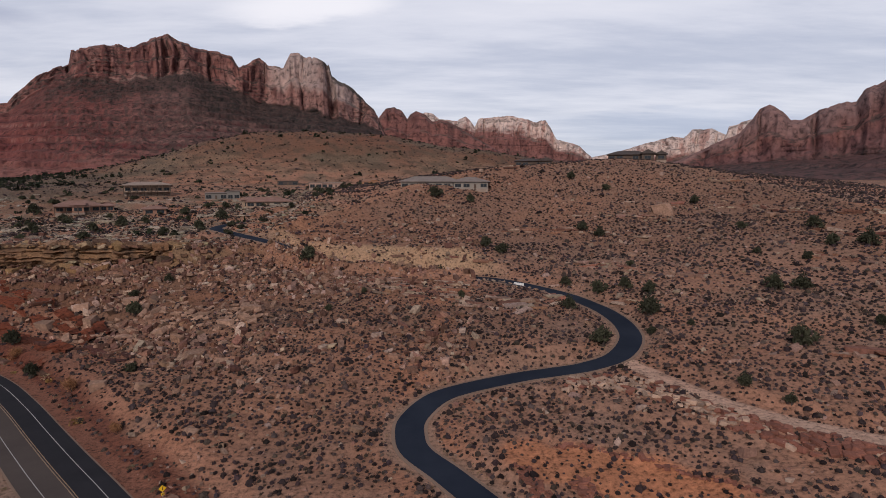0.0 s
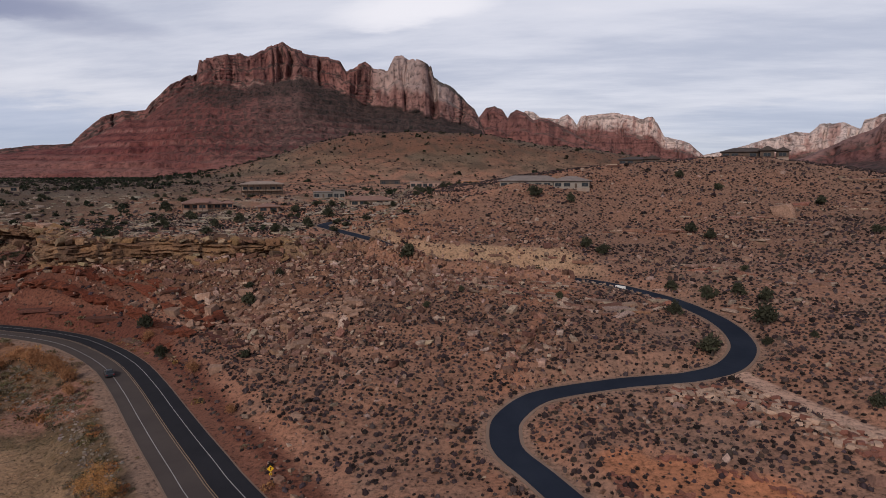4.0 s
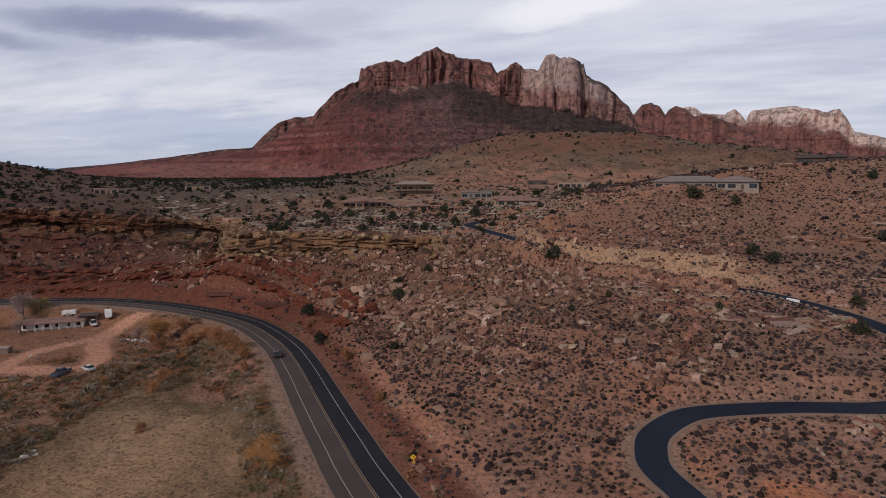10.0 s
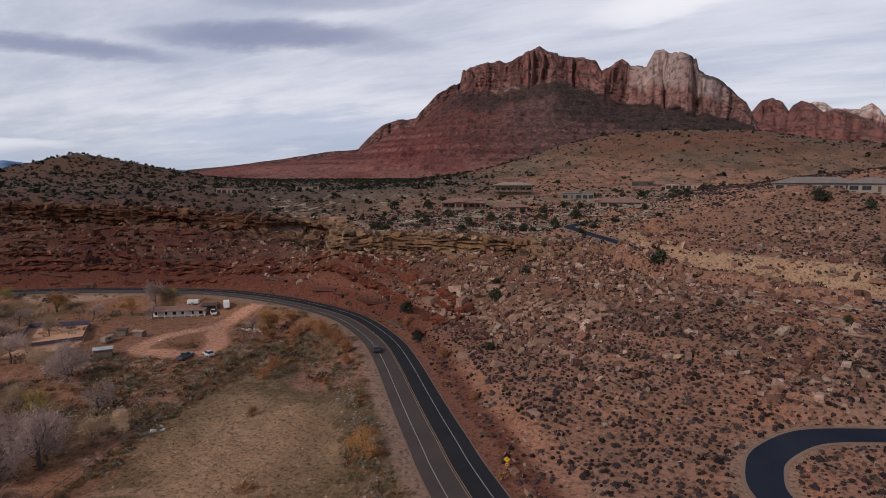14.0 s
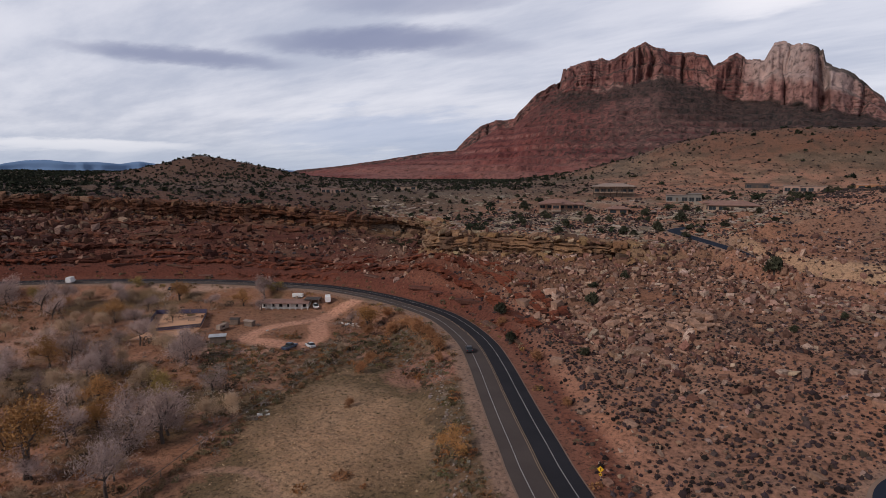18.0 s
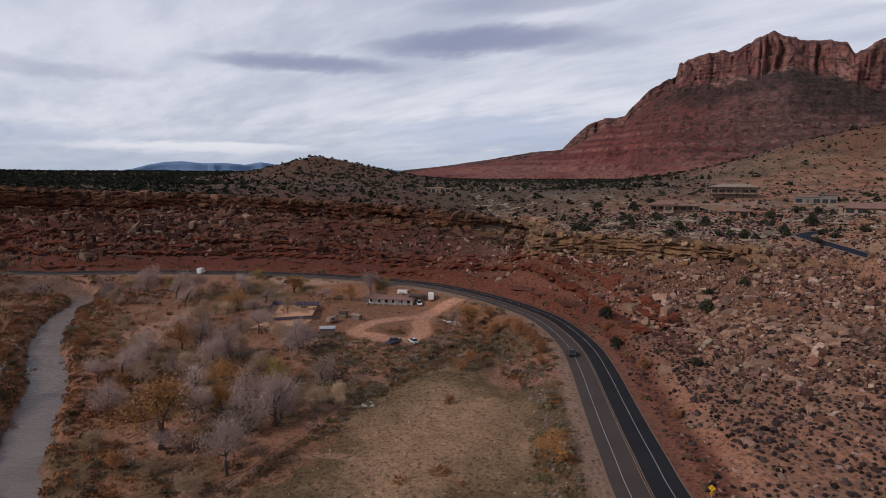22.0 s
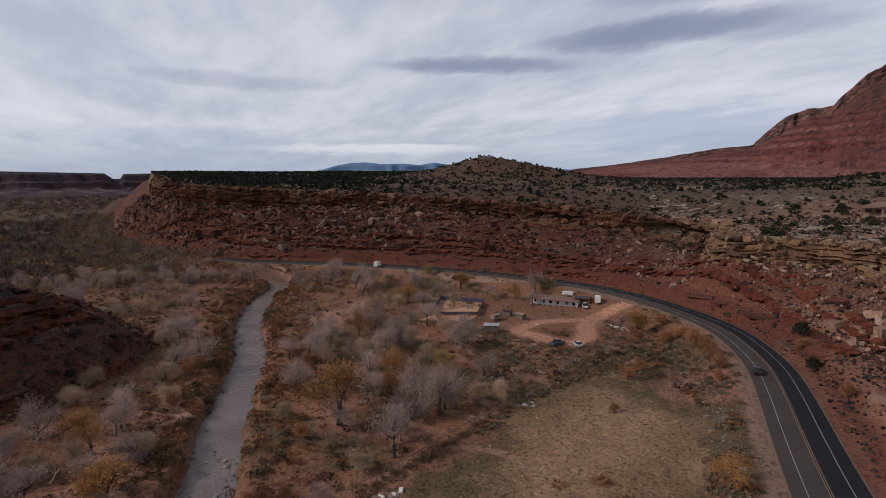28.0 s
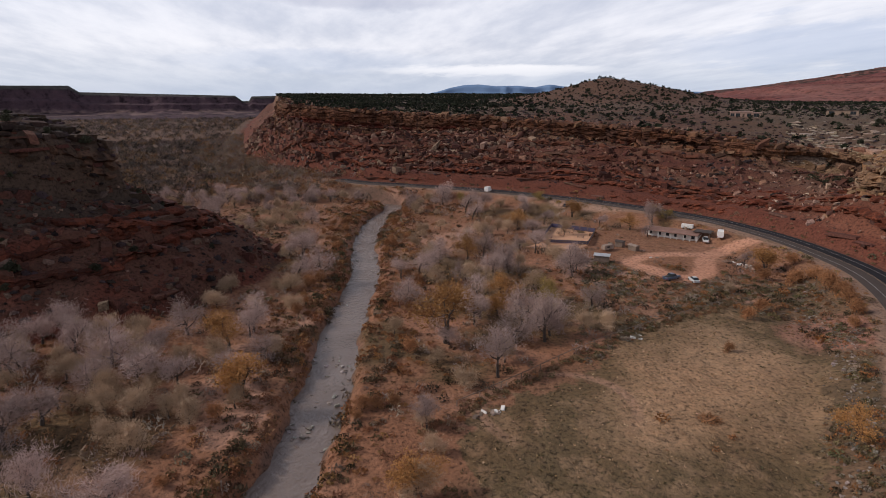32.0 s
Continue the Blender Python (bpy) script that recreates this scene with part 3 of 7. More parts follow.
def sheet(name, x, y, z, colors, material, closed_u=False):
    """A mesh over a grid of points, smooth, with its soil colours."""
    nu, nv = x.shape
    me = bpy.data.meshes.new(name)
    idx = np.arange(nu * nv).reshape(nu, nv)
    a = np.vstack([idx, idx[:1]]) if closed_u else idx
    quads = np.stack([a[:-1, :-1], a[1:, :-1], a[1:, 1:], a[:-1, 1:]], -1).reshape(-1, 4)
    me.vertices.add(nu * nv)
    me.vertices.foreach_set("co", np.stack([x, y, z], -1).astype(np.float32).ravel())
    me.loops.add(quads.size)
    me.loops.foreach_set("vertex_index", quads.astype(np.int32).ravel())
    me.polygons.add(len(quads))
    me.polygons.foreach_set("loop_start", np.arange(0, quads.size, 4, dtype=np.int32))
    me.polygons.foreach_set("use_smooth", np.ones(len(quads), bool))
    if colors is not None:
        at = me.color_attributes.new("soil", "FLOAT_COLOR", "POINT")
        at.data.foreach_set("color", np.concatenate([colors, np.ones((*colors.shape[:-1], 1))], -1).astype(np.float32).ravel())
    me.materials.append(material)
    me.update()
    me.validate()
    return new(name, me)


# ---------------------------------------------------------------- the ground: one sheet out to the horizon
rings = np.concatenate([np.linspace(-0.05, 40, 24, endpoint=False), 40 * np.exp(np.arange(0, math.log(15), 0.0062)), 605 * np.exp(np.linspace(0, math.log(4950 / 605), 95))])
spokes = np.radians(np.concatenate([np.arange(-44, 123, 0.27), np.arange(124, 315, 2.5)]))
A, Rr = np.meshgrid(spokes, rings, indexing="ij")
gx, gy = -Rr * np.sin(A), Rr * np.cos(A)
gz, gzone = ground_z(gx, gy, True)
gz = gz + 0.12 * fbm(gx, gy, 2.2, 2, 141) * step(gzone["road"], 4, 6) * step(gzone["s_way"], 8, 10) * step(gzone["track"], 2, 3)
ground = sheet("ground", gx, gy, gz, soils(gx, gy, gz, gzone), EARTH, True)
tagged(ground, "red desert hillside and valley floor with ledges and bare soil", "ground", kind="structure")
del gx, gy, gz, gzone


def cliff_face(name, label, line, levels, base, top, bulge, dye, seed, block=(3.2, 1.7), lip=2.2, caves=0.0):
    """A standing face of bedded rock along a line of (x, y, z): jointed into blocks, undercut at its foot, with a broken lip."""
    p = line[:, :2]
    d = np.gradient(p, axis=0)
    d /= np.hypot(*d.T)[:, None] + 1e-9
    nrm = np.stack([d[:, 1], -d[:, 0]], 1)
    run = np.concatenate([[0], np.cumsum(np.hypot(*np.diff(p, axis=0).T))])
    t = np.linspace(0, 1, levels)
    S, T = np.meshgrid(run, t, indexing="ij")
    S = S + 4.0 * fbm(S, S * 0, 11, 3, seed + 8)
    hgt = base + (top - base) * T
    lift = 1.2 * fbm(S, S * 0, 24, 4, seed) + 0.9 * (lattice(np.floor(S / 7.3).astype(np.int64), np.zeros(S.shape, np.int64), seed + 9) - 0.6) + 0.9 * (lattice(np.floor(S / block[0]).astype(np.int64), np.zeros(S.shape, np.int64), seed) - 0.5)
    jx = np.floor(S / block[0] + 0.4 * lattice(np.floor(T * levels / 3).astype(np.int64), np.zeros(S.shape, np.int64), seed + 1))
    jz = np.floor(hgt / block[1] + 0.3 * vnoise(S / 14, T * 0, seed + 2))
    knob = lattice(jx.astype(np.int64), jz.astype(np.int64), seed + 3) - 0.4
    out = np.interp(T, [0, 0.25, 0.45, 0.80, 0.92, 1.0], [0.3, 0.6, 0.9, 1.1, 0.9, -lip]) * bulge + knob * 3.3 * np.sin(np.clip(T, 0.02, 0.98) * math.pi) ** 0.4
    out = out + 2.6 * fbm(S, hgt * 0.3, 19, 4, seed + 4)
    bed = hgt / 2.3 + 0.5 * vnoise(S / 17, T * 0, seed + 5) + 0.3 * vnoise(S / 5, T * 0, seed + 7)
    out = out - (0.9 if levels > 10 else 0.3) * step(np.abs(bed - np.floor(bed) - 0.5), 0.30, 0.42) * step(vnoise(S / 9, np.floor(bed), seed + 6), 0.3, 0.5)
    if caves:
        hollow = np.maximum(step(fbm(S, S * 0, 26, 2, seed + 6), 0.12, 0.3), step(p[:, :1], -238, -230) * step(p[:, :1], -176, -184)) * step(T, 0.12, 0.2) * step(T, 0.70, 0.62)
        out = out - caves * hollow * step(p[:, :1], -330, -280)
    x, y = p[:, :1] + nrm[:, :1] * out, p[:, 1:2] + nrm[:, 1:2] * out
    z = line[:, 2:3] + hgt + lift * (0.3 + 0.7 * T)
    ob = sheet(name, x, y, z, dye(S, T, hgt, knob, np.repeat(p[:, :1], levels, 1)), EARTH)
    ob.data.polygons.foreach_set("use_smooth", np.zeros(len(ob.data.polygons), bool))
    return tagged(ob, label, "cliff", kind="structure")


def yellow_face(S, T, hgt, knob, x):
    n1, n2 = fbm(S, hgt * 2, 22, 4, 271), fbm(S, hgt * 0.15, 2.4, 3, 281)
    c = np.zeros((*S.shape, 3)) + np.array((0.28, 0.165, 0.092))
    c = mixc(c, (0.35, 0.24, 0.15), step(n1, 0.0, 0.5) * 0.7)
    c = mixc(c, (0.15, 0.085, 0.055), step(knob, -0.1, 0.5) * 0.8)
    c = mixc(c, (0.10, 0.058, 0.042), step(np.abs((hgt / 1.35 + 0.5 * n1) % 1.0 - 0.5), 0.38, 0.47) * step(n2, -0.2, 0.2) * 0.6)
    c = mixc(c, (0.05, 0.036, 0.028), step(np.abs((S / 3.2) % 1.0 - 0.5), 0.42, 0.48) * step(n2, -0.3, 0.2) * 0.8)
    c = mixc(c, (0.21, 0.075, 0.05), step(T + 0.25 * n1, 0.42, 0.22))
    c = mixc(c, (0.09, 0.06, 0.045), step(n2, 0.15, 0.45) * 0.75)
    pale = step(x, -240, -232) * step(x, -172, -182) * step(T, 0.16, 0.24) * step(T, 0.68, 0.60)
    c = mixc(c, (0.36, 0.275, 0.20), pale * step(n2, 0.2, -0.1) * 0.8)
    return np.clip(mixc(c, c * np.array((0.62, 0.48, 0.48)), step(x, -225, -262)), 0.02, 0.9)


def dark_face(S, T, hgt, knob, x=0.0):
    n1, n2 = fbm(S, hgt * 2, 15, 4, 291), fbm(S, hgt * 0.15, 2.4, 3, 295)
    c = np.zeros((*S.shape, 3)) + np.array((0.20, 0.13, 0.09))
    c = mixc(c, (0.13, 0.075, 0.055), step(n1, -0.1, 0.4) * 0.8)
    return np.clip(mixc(c, (0.06, 0.045, 0.038), step(n2, 0.0, 0.4) * 0.8), 0.02, 0.9)


near_rim = RIM_LINE[(RIM_LINE[:, 0] > -640) & (RIM_LINE[:, 0] < -76) & (RIM_LINE[:, 1] < 232)][:, :3]
near_rim = smooth_line(near_rim, 0.9)
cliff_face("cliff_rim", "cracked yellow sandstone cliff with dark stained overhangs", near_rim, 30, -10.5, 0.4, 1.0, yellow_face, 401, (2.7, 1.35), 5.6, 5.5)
way = smooth_line(HIGHWAY[3:16], 0.9)
d_ = np.gradient(way, axis=0)
d_ /= np.hypot(*d_.T)[:, None]
for off, low, top, seed in ((11.8, -0.6, 2.5, 411), (16.5, -1.2, 1.6, 415), (22.5, -1.2, 1.2, 417), (28.0, -1.0, 0.9, 419)):
    q = way + np.stack([-d_[:, 1], d_[:, 0]], 1) * off
    q = np.column_stack([q, land(q[:, 0], q[:, 1])[0] if off > 14 else np.full(len(q), 0.2)])
    cliff_face("cut_bank", "crumbling dark red cut bank beside the highway", q, 8, low, top, 0.6, lambda S, T, hgt, knob, x: dark_face(S, T, hgt, knob) * np.array((0.85, 0.42, 0.35)), seed, (2.2, 0.8), 2.4)
for off, low, seed in ((11, -11.5, 421), (24, -17.0, 431)):
    d_ = np.gradient(near_rim[:, :2], axis=0)
    d_ /= np.hypot(*d_.T)[:, None] + 1e-9
    q = near_rim[near_rim[:, 0] < -262].copy()
    m_ = near_rim[:, 0] < -262
    q[:, :2] += np.stack([d_[m_, 1], -d_[m_, 0]], 1) * off
    q = smooth_line(q[::14], 1.2)
    q[:, 2] = land(q[:, 0], q[:, 1])[0]
    cliff_face("cliff_ledge", "broken dark red ledge below the mesa rim", q, 7, -1.6, 1.4, 0.5, lambda S, T, hgt, knob, x: dark_face(S, T, hgt, knob) * np.array((0.72, 0.44, 0.40)), seed, (2.6, 0.9))
spur = smooth_line(SOUTH[3:12], 0.8)
spur = np.column_stack([spur, spur_top(spur[:, 0], spur[:, 1]) - 0.3])
# caprock colour lowered to carry the shade of the north face
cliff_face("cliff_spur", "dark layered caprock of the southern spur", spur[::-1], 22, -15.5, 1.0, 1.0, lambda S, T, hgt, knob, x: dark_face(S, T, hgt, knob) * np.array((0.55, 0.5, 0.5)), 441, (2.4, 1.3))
for off, low, top, seed in ((15, -1.2, 1.6, 443), (23, -1.6, 2.4, 445), (31, -1.4, 1.8, 447)):
    q = spur[::-1, :2]
    d_ = np.gradient(q, axis=0)
    d_ /= np.hypot(*d_.T)[:, None] + 1e-9
    q = smooth_line((q + np.stack([d_[:, 1], -d_[:, 0]], 1) * off)[::9], 1.0)
    q = np.column_stack([q, land(q[:, 0], q[:, 1])[0]])
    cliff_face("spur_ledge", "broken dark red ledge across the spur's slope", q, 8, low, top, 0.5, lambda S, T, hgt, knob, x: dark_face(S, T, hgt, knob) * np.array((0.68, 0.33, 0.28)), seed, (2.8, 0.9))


def strip(name, line, off0, off1, lift, material, parent=None, label="", thick=0.0):
    """A band along a line from off0 to off1 metres beside it (right is positive)."""
    p = line[:, :2]
    d = np.gradient(p, axis=0)
    d /= np.hypot(*d.T)[:, None]
    nrm = np.stack([d[:, 1], -d[:, 0]], 1)
    z = (line[:, 2] if line.shape[1] > 2 else np.zeros(len(line))) + lift
    a, b = p + nrm * off0, p + nrm * off1
    me = bpy.data.meshes.new(name)
    n = len(p)
    rows = [(a, -thick), (a, 0), (b, 0), (b, -thick)] if thick else [(a, 0), (b, 0)]
    co = np.concatenate([np.column_stack([q, z + dz]) for q, dz in rows])
    faces = [(j * n + i, (j + 1) * n + i, (j + 1) * n + i + 1, j * n + i + 1) for j in range(len(rows) - 1) for i in range(n - 1)]
    me.from_pydata(co.tolist(), [], faces)
    me.materials.append(material)
    ob = new(name, me)
    ob.parent = parent
    if label:
        ob["label"] = label
    return ob


ROAD_SEEN = WAY_LINE[WAY_LINE[:, 0] > -350]
highway = tagged(new("highway"), "two-lane asphalt highway with white edge lines", "road", kind="structure")
strip("shoulder", ROAD_SEEN, -5.6, 5.6, -0.06, GRIT, highway, "gritty brown shoulder", 0.4)
strip("lane", ROAD_SEEN, 0.0, 5.3, 0.0, ASPHALT_OLD, highway, "worn brownish grey asphalt lane", 0.3)
strip("lane", ROAD_SEEN, -5.3, 0.0, 0.004, ASPHALT_NEW, highway, "fresh black asphalt lane", 0.3)
strip("edge_line", ROAD_SEEN, -3.16, -3.04, 0.016, WHITE_LINE, highway, "white edge line")
strip("edge_line", ROAD_SEEN, 3.04, 3.16, 0.012, WHITE_LINE, highway, "white edge line")
strip("centre_line", ROAD_SEEN, -0.24, -0.10, 0.016, YELLOW_LINE, highway, "faded yellow line")
strip("centre_line", ROAD_SEEN, 0.10, 0.24, 0.012, YELLOW_LINE, highway, "faded yellow line")
ROAD_FINE = smooth_line(HILL_ROAD, 1.2)
hill_road = tagged(new("hill_road"), "narrow winding black asphalt road up the hill", "road", kind="structure")
strip("road_edge", ROAD_FINE, -3.0, 3.0, -0.05, GRIT, hill_road, "pale gravel edge", 0.5)
strip("road_surface", ROAD_FINE, -2.4, 2.4, 0.03, ASPHALT_HILL, hill_road, "smooth black asphalt", 0.3)

# the river
WATER, wn_, wl_, wb = node_material("muddy_river_water")
rip = tex_noise(wn_, wl_, 0.9, 4, 0.6)
flow = tex_noise(wn_, wl_, 0.07, 3)
wl_.new(blend(wn_, wl_, remap(wn_, wl_, flow, 0.3, 0.7), (0.15, 0.112, 0.095), (0.20, 0.155, 0.135)), wb.inputs["Base Color"])
wb.inputs["Roughness"].default_value = 0.22
wb.inputs["Specular IOR Level"].default_value = 0.5
bump(wn_, wl_, rip, 0.8, 0.45, wb)
river = strip("river", RIVER_LINE, -6.2, 6.2, -7.9, WATER)
tagged(river, "shallow muddy grey-brown river between brushy banks", "river", kind="structure")


# ---------------------------------------------------------------- mountains
def massif(name, label, crest, foot, r_base, r_foot, z_base, dye, nu, na, nw, seed, depth=150, flute=1.0, crag=1.0, rock=None):
    """A mountain across the valley: an apron of bedded slopes and gullies that climbs to the foot of its cliffs, then cliffs of fluted buttresses
    set back in tiers up to the crest. crest, foot: (bearing, height angle) of the skyline and of the foot of the cliffs."""
    az = np.linspace(crest[0][0], crest[-1][0], nu)
    crest, foot = sorted(crest), sorted(foot)
    el = np.interp(az, [p[0] for p in crest], [p[1] for p in crest])
    lie = np.minimum(np.interp(az, [p[0] for p in foot], [p[1] for p in foot]), np.where(el > 0, 0.86, 1.2) * el)
    arc = np.radians(az) * r_foot
    o = np.zeros(nu)
    el = el + crag * np.clip(np.abs(el) / 8, 0.05, 1) * (0.16 * fbm(arc, o, 60, 4, seed + 5, 0.65) + 0.16 * (lattice(np.floor(arc / 31 + 0.4 * vnoise(arc / 90, o, seed)).astype(np.int64), o.astype(np.int64), seed + 2) - 0.5) - 0.22 * step(ridged(arc, o, 64, 2, seed + 12), 0.86, 0.99))
    low = np.interp(az, [p[0] for p in foot], [p[1] for p in foot]) * (1 + 0.10 * fbm(arc, o, 240, 3, seed + 13) + 0.10 * (ridged(arc, o, 105, 3, seed + 20) - 0.6))
    low = np.minimum(low, np.where(el > 0, 0.86, 1.2) * el)
    flute = flute * np.clip((el - low) * r_foot * 0.0175 / 110, 0.06, 1)
    rf = r_foot + 90 * fbm(arc, o, 420, 2, seed) + 46 * fbm(arc, o, 130, 3, seed + 1) - 26 * flute * ridged(arc, o, 52, 2, seed + 3)
    zf = 45 + rf * np.tan(np.radians(low))
    rs = r_foot + 90 * fbm(arc, o, 420, 2, seed)
    zs = 45 + rs * np.tan(np.radians(lie))
    # aprons
    v = np.linspace(0, 1, na)
    A1, V1 = np.meshgrid(az, v, indexing="ij")
    S1 = np.radians(A1) * r_foot
    R1 = r_base + (rs[:, None] - r_base) * V1 + (rf - rs)[:, None] * V1 ** 9
    tall = (zs - z_base)[:, None]
    Z1 = z_base + tall * (0.25 * V1 + 0.75 * V1 ** 1.45) + (zf - zs)[:, None] * V1 ** 9
    fade = np.sin(V1 * math.pi) ** 0.6
    warp = S1 + 170 * fbm(S1 * 0.8 + R1 * 0.5, R1 * 0.8 - S1 * 0.5, 380, 3, seed + 10)
    Z1 = Z1 + fade * np.clip(tall / 260, 0.1, 1) * (20 * (ridged(warp, R1 * 0.6 + 0.3 * S1, 170, 4, seed + 11) - 0.62) + 15 * fbm(S1, R1, 60, 5, seed + 4, 0.6))
    q = (Z1 + 7 * fbm(S1, R1, 300, 3, seed + 6)) / 29.0
    hard = step(fbm(S1, R1 * 0.5, 340, 3, seed + 7), -0.35, 0.15)
    Z1 = Z1 + (np.floor(q) + step(q - np.floor(q), 0.62, 0.86) - q) * 29.0 * 0.5 * hard * fade
    # cliffs
    h = np.linspace(0, 1, nw + 1)[1:]
    A2, H2 = np.meshgrid(az, h, indexing="ij")
    S2 = np.radians(A2) * r_foot
    back = depth * (1 + 0.5 * fbm(arc, o, 240, 2, seed + 8))[:, None]
    hh = np.clip(H2 + 0.10 * fbm(S2, H2 * 0, 190, 3, seed + 9) * np.sin(H2 * math.pi), 0, 1)
    R2 = rf[:, None] + back * np.interp(hh, [0, .16, .42, .52, .86, 1], [0, .20, .28, .52, .66, 1])
    side = S2 + 16 * fbm(S2, H2 * 160, 90, 2, seed + 14)
    flute = flute[:, None]
    R2 = R2 - flute * ((ridged(side, H2 * 38, 58, 3, seed + 15) - 0.55) * 62 + 22 * fbm(side, H2 * 60, 30, 4, seed + 16)) * (0.35 + 0.65 * step(H2, 0.0, 0.12))
    R2 = R2 + flute * 48 * step(ridged(side, H2 * 20, 84, 2, seed + 17), 0.80, 0.95)
    zc = 45 + R2[:, -1] * np.tan(np.radians(el))
    Z2 = zf[:, None] + np.maximum(zc - zf, 2)[:, None] * H2
    q = Z2 / 17.0 + 0.5 * fbm(S2, Z2, 200, 2, seed + 18)
    R2 = R2 - 5.0 * np.minimum(flute, 1) * step(fbm(S2, Z2, 120, 3, seed + 19), 0.0, 0.5) * (step(q - np.floor(q), 0.1, 0.5) - 0.5) * (H2 < 0.97)
    # the far side
    back_r, back_z = [], []
    for d, f in ((40, 0.03), (180, 0.25), (700, 1.0)):
        back_r.append(R2[:, -1] + d)
        back_z.append(zc - (zc - z_base) * f)
    R = np.concatenate([R1, R2, np.stack(back_r, 1)], 1)
    Z = np.concatenate([Z1, Z2, np.stack(back_z, 1)], 1)
    A = np.repeat(az[:, None], R.shape[1], 1)
    H = np.concatenate([V1, 1 + H2, np.full((nu, 3), 2.0)], 1)
    slope = np.gradient(Z, axis=1) / (np.abs(np.gradient(R, axis=1)) + 0.5)
    ob = sheet(name, -R * np.sin(np.radians(A)), R * np.cos(np.radians(A)), Z, dye(A, np.radians(A) * r_foot, R, Z, H, slope), rock or FAR_ROCK)
    return tagged(ob, label, "mountain", kind="structure")


def red_dye(A, arc, R, Z, H, S):
    """H runs from 0 to 1 up the aprons and from 1 to 2 up the cliffs."""
    ru, rv = arc * 0.83 + (R + Z) * 0.55, (R + Z) * 0.83 - arc * 0.55
    n1, n2, n3 = fbm(ru, rv, 240, 4, 201), fbm(ru, rv * 1.6, 34, 4, 211), fbm(ru, rv, 14, 3, 213)
    streak = fbm(arc + 14 * n1, Z * 0.16, 24, 4, 221)
    # aprons of banded red beds
    c = np.zeros((*A.shape, 3)) + np.array((0.205, 0.094, 0.080))
    c = mixc(c, (0.155, 0.100, 0.088), step(A, 29, 23) * (A > -2) * 0.8)
    c = mixc(c, (0.20, 0.072, 0.062), step(A, 27, 31) * 0.7)
    zb = Z + 5 * n1 + 2 * n2
    c = mixc(c, (0.30, 0.150, 0.120), step(zb, 150, 90) * step(n1 + 0.4 * n2, -0.15, 0.3) * 0.7)
    for z0, z1, tone in ((104, 110, (0.14, 0.046, 0.042)), (128, 150, (0.125, 0.036, 0.036)), (160, 165, (0.31, 0.175, 0.145)), (176, 186, (0.12, 0.038, 0.037)), (204, 214, (0.12, 0.040, 0.038)),
                         (222, 227, (0.30, 0.18, 0.15)), (240, 250, (0.11, 0.042, 0.04)), (272, 284, (0.10, 0.046, 0.042)), (306, 316, (0.12, 0.052, 0.046))):
        c = mixc(c, tone, step(zb, z0 - 3, z0) * step(zb, z1 + 3, z1) * step(n2 + 0.8 * n1, -0.4, 0.25) * 0.8)
    speck = step(n3, -0.12, 0.14)
    right = step(A, 37, 31) * (A > -2)
    c = mixc(c, (0.070, 0.056, 0.048), right * speck * step(H, 0.12, 0.35) * 0.7)
    scrub = right * step(H + 0.22 * n1 - 0.012 * (A - 16), 0.62, 0.80) * step(H, 1.10, 1.02)
    c = mixc(c, (0.030, 0.030, 0.027), scrub * (0.66 + 0.31 * speck))
    c = mixc(c, (0.19, 0.115, 0.095), scrub * step(n3 - 0.5 * n2, 0.2, 0.4) * 0.4)
    # cliffs
    k = step(H + 0.14 * n1 + 0.08 * n2, 1.02, 1.10)
    pink = step(A + 2 * n1, 21, 16) * (A > 0)
    wall = np.zeros((*A.shape, 3)) + np.array((0.235, 0.112, 0.094))
    wall = mixc(wall, (0.31, 0.180, 0.152), pink * 0.9)
    wall = mixc(wall, (0.36, 0.225, 0.19), step(streak + 0.5 * n1 + 0.3 * n2, 0.10, 0.42) * (0.38 + 0.25 * pink))
    wall = mixc(wall, (0.110, 0.052, 0.050), step(-streak + 0.4 * n2, 0.06, 0.36) * 0.7)
    wall = mixc(wall, (0.125, 0.054, 0.050), step(np.abs((Z / 46 + 0.4 * n1) % 1.0 - 0.5), 0.40, 0.46) * step(n2, -0.3, 0.1) * 0.6)
    wall = mixc(wall, (0.062, 0.054, 0.046), step(S, 1.6, 0.7) * step(n3, -0.2, 0.12) * step(H, 1.97, 1.9) * 0.85)
    white = step(A + 1.2 * n1, 17.0, 15.4) * step(A, 7, 10) * step(H + 0.30 * n1 + 0.1 * streak, 1.36, 1.60)
    wall = mixc(wall, (0.50, 0.415, 0.365), white * 0.8)
    wall = mixc(wall, (0.34, 0.26, 0.23), white * step(streak + 0.5 * n2, 0.0, 0.3) * 0.7)
    wall = mixc(wall, (0.24, 0.15, 0.13), white * step(np.abs(A - 11.2 + 0.5 * n2), 0.7, 0.3) * 0.6)
    wall = mixc(wall, (0.065, 0.06, 0.05), step(A, 12, 11) * step(A, 6, 7.5) * step(H + 0.1 * n2, 1.84, 1.93) * 0.85)
    c = c + (wall - c) * k[..., None]
    c = mixc(c, (0.36, 0.25, 0.21), step(H, 0.985, 1.0) * step(H, 1.06, 1.03) * step(A, 21, 24) * step(A, 33, 31) * step(n2, -0.3, 0.1) * 0.6)
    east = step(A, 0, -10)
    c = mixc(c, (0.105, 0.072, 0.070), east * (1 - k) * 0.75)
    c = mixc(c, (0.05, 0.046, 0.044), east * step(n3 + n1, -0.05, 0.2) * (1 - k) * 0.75)
